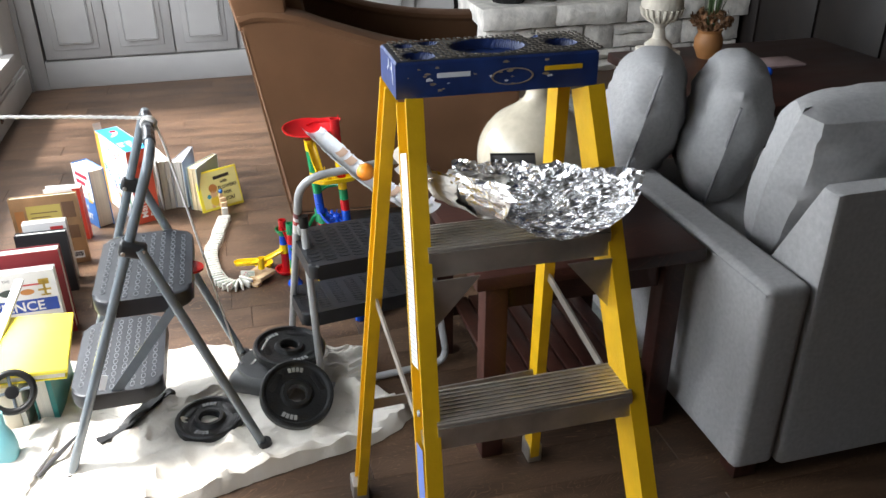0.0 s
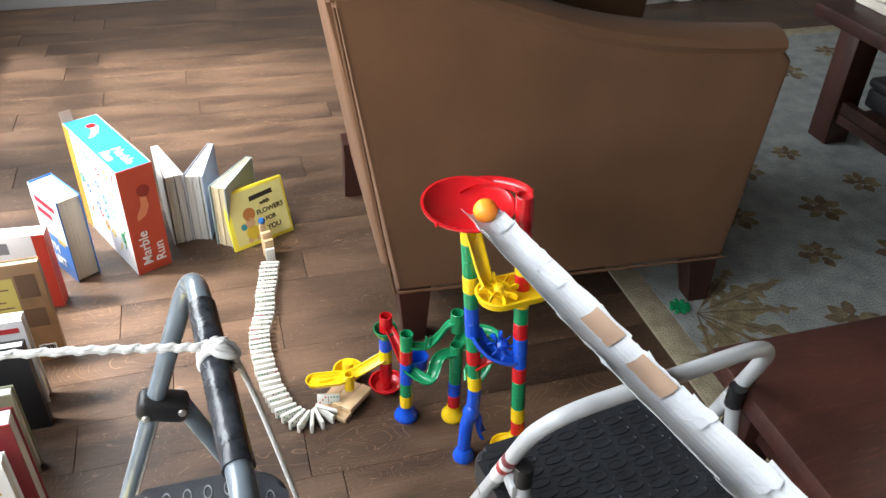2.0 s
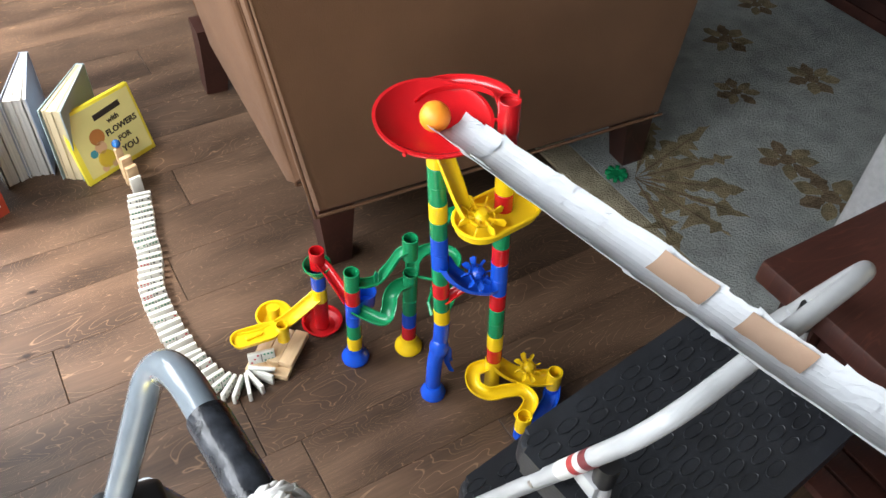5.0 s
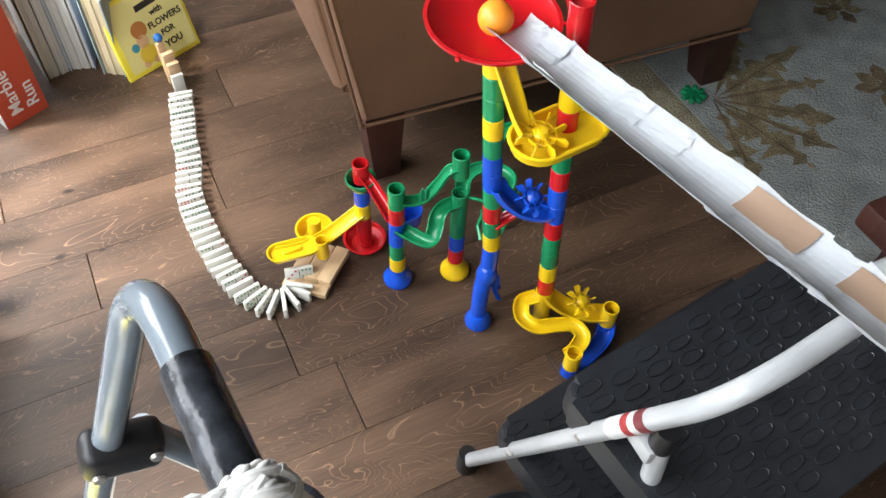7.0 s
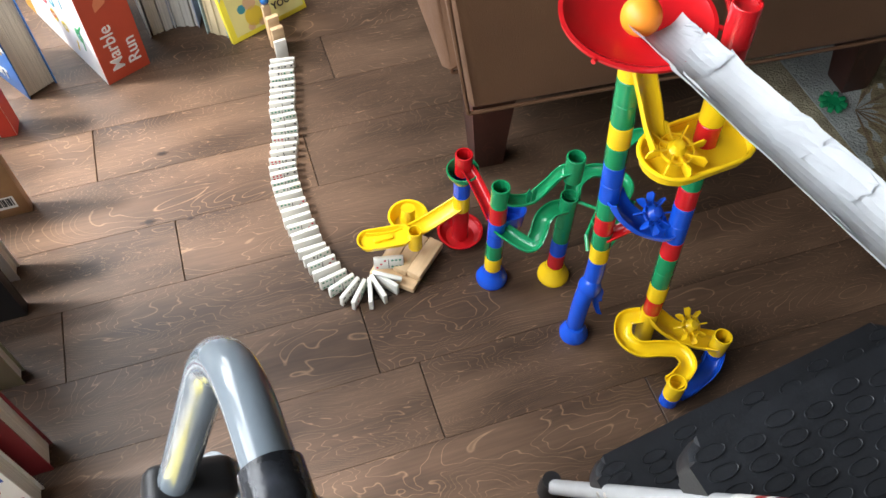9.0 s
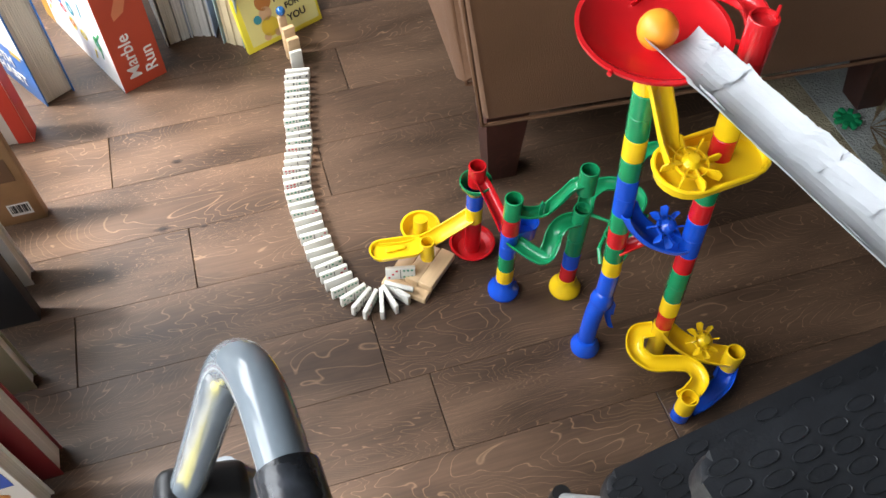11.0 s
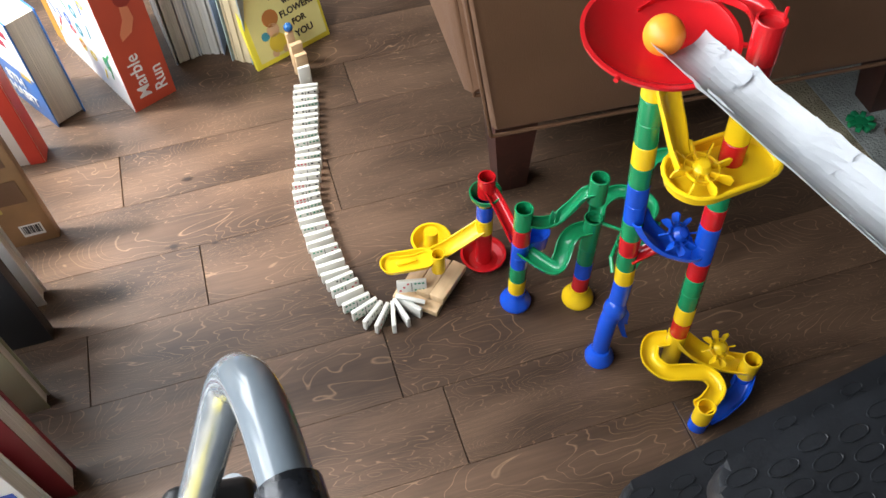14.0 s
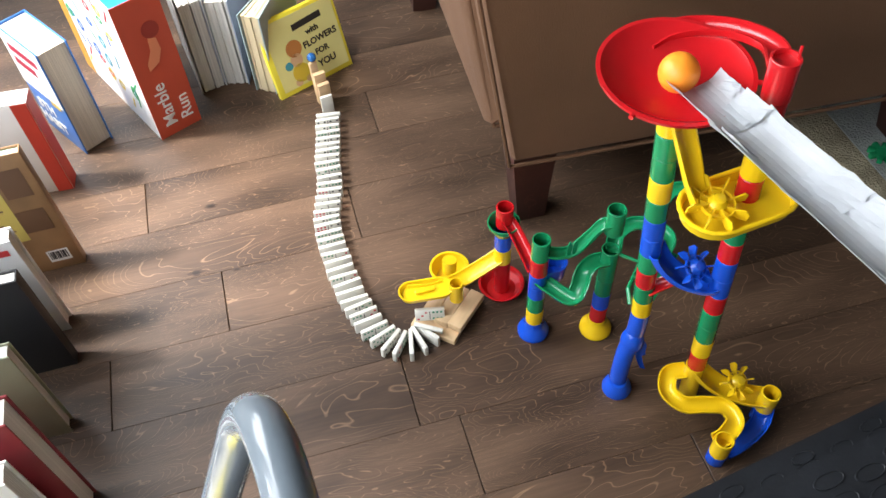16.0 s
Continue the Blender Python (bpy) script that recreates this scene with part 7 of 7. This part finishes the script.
# ---- floor boards ----
def floor():
    f = thing("floor", "dark brown stained hardwood plank floor with visible knots", "floor", kind="structure")
    part("subfloor", a_box(WALL_X, 4.4, -1.6, BACK_Y + 0.6, -0.03, -0.007), M_SUB, f, smooth=False)
    rng = random.Random(21)
    W, Y0 = 0.1265, 2.740
    fixed = {0: [-0.372], 1: [-0.181], 2: [0.067], 4: [0.157], 8: [0.225], -2: [0.133]}

    def plank(bm, x0, x1, y0, y1):
        g, h, b, c = 0.0007, 0.0001, 0.0008, 0.0004
        lo = [bm.verts.new(v) for v in ((x0 + g, y0 + h, -0.006), (x1 - g, y0 + h, -0.006), (x1 - g, y1 - h, -0.006), (x0 + g, y1 - h, -0.006))]
        md = [bm.verts.new((v.co.x, v.co.y, -b)) for v in lo]
        hi = [bm.verts.new(v) for v in ((x0 + g + b, y0 + h + c, 0), (x1 - g - b, y0 + h + c, 0), (x1 - g - b, y1 - h - c, 0), (x0 + g + b, y1 - h - c, 0))]
        for p, q in ((lo, md), (md, hi)):
            for k in range(4):
                bm.faces.new((p[k], p[(k + 1) % 4], q[(k + 1) % 4], q[k]))
        bm.faces.new(hi)

    rest = bmesh.new()
    for row in range(-35, 26):
        y0 = Y0 + row * W
        y1 = min(y0 + W, BACK_Y + 0.05)
        if y0 > BACK_Y:
            break
        cuts = sorted(fixed.get(row, []))
        xs = cuts[:] if cuts else [WALL_X + rng.uniform(0.2, 0.9)]
        while xs[0] > WALL_X:
            xs.insert(0, xs[0] - rng.choice((0.6, 0.85, 1.05, 1.3, 1.55)))
        while xs[-1] < 4.4:
            xs.append(xs[-1] + rng.choice((0.6, 0.85, 1.05, 1.3, 1.55)))
        for a, b in zip(xs, xs[1:]):
            a, b = max(a, WALL_X), min(b, 4.4)
            if b - a < 0.01:
                continue
            if y0 > 1.3 and a < 1.75:
                bm = bmesh.new()
                cx, cy = (a + b) / 2, (y0 + y1) / 2
                plank(bm, a - cx, b - cx, y0 - cy, y1 - cy)
                ob = part("plank", bm, M_FLOOR, f, smooth=False)
                ob.location = (cx, cy, 0)
            else:
                plank(rest, a, b, y0, y1)
    tagged(part("planks", rest, M_FLOOR, f, smooth=False), kind="stuff")


floor()


def knot(x, y, r, seed):
    """A small dark knot set flush in the boards."""
    rng = random.Random(seed)
    for scale, z, c in ((1.0, 0.0003, (0.040, 0.021, 0.012)), (0.5, 0.0006, (0.014, 0.008, 0.005))):
        pts = [(1.9 * r * scale * rng.uniform(0.6, 1.15) * math.cos(a), r * scale * rng.uniform(0.6, 1.15) * math.sin(a)) for a in [k * math.pi / 8 for k in range(16)]]
        part("knot", panel(pts, 0.0003, pose(x, y, z - 0.0002, 0, 0, rng.uniform(-12, 12))), paint("knot_brown" if scale > 0.9 else "knot_dark", c, 0.4), bpy.data.objects["floor"], smooth=False)


knot(-0.183, 3.151, 0.0065, 1)
knot(-0.223, 3.003, 0.0075, 2)
knot(-0.155, 2.990, 0.0050, 3)


# ---- what moves ----
def motions():
    walk(ball, [(t, pose(x, y, z, spin, 0, 0)) for t, x, y, z, spin in BALL_PATH])


motions()
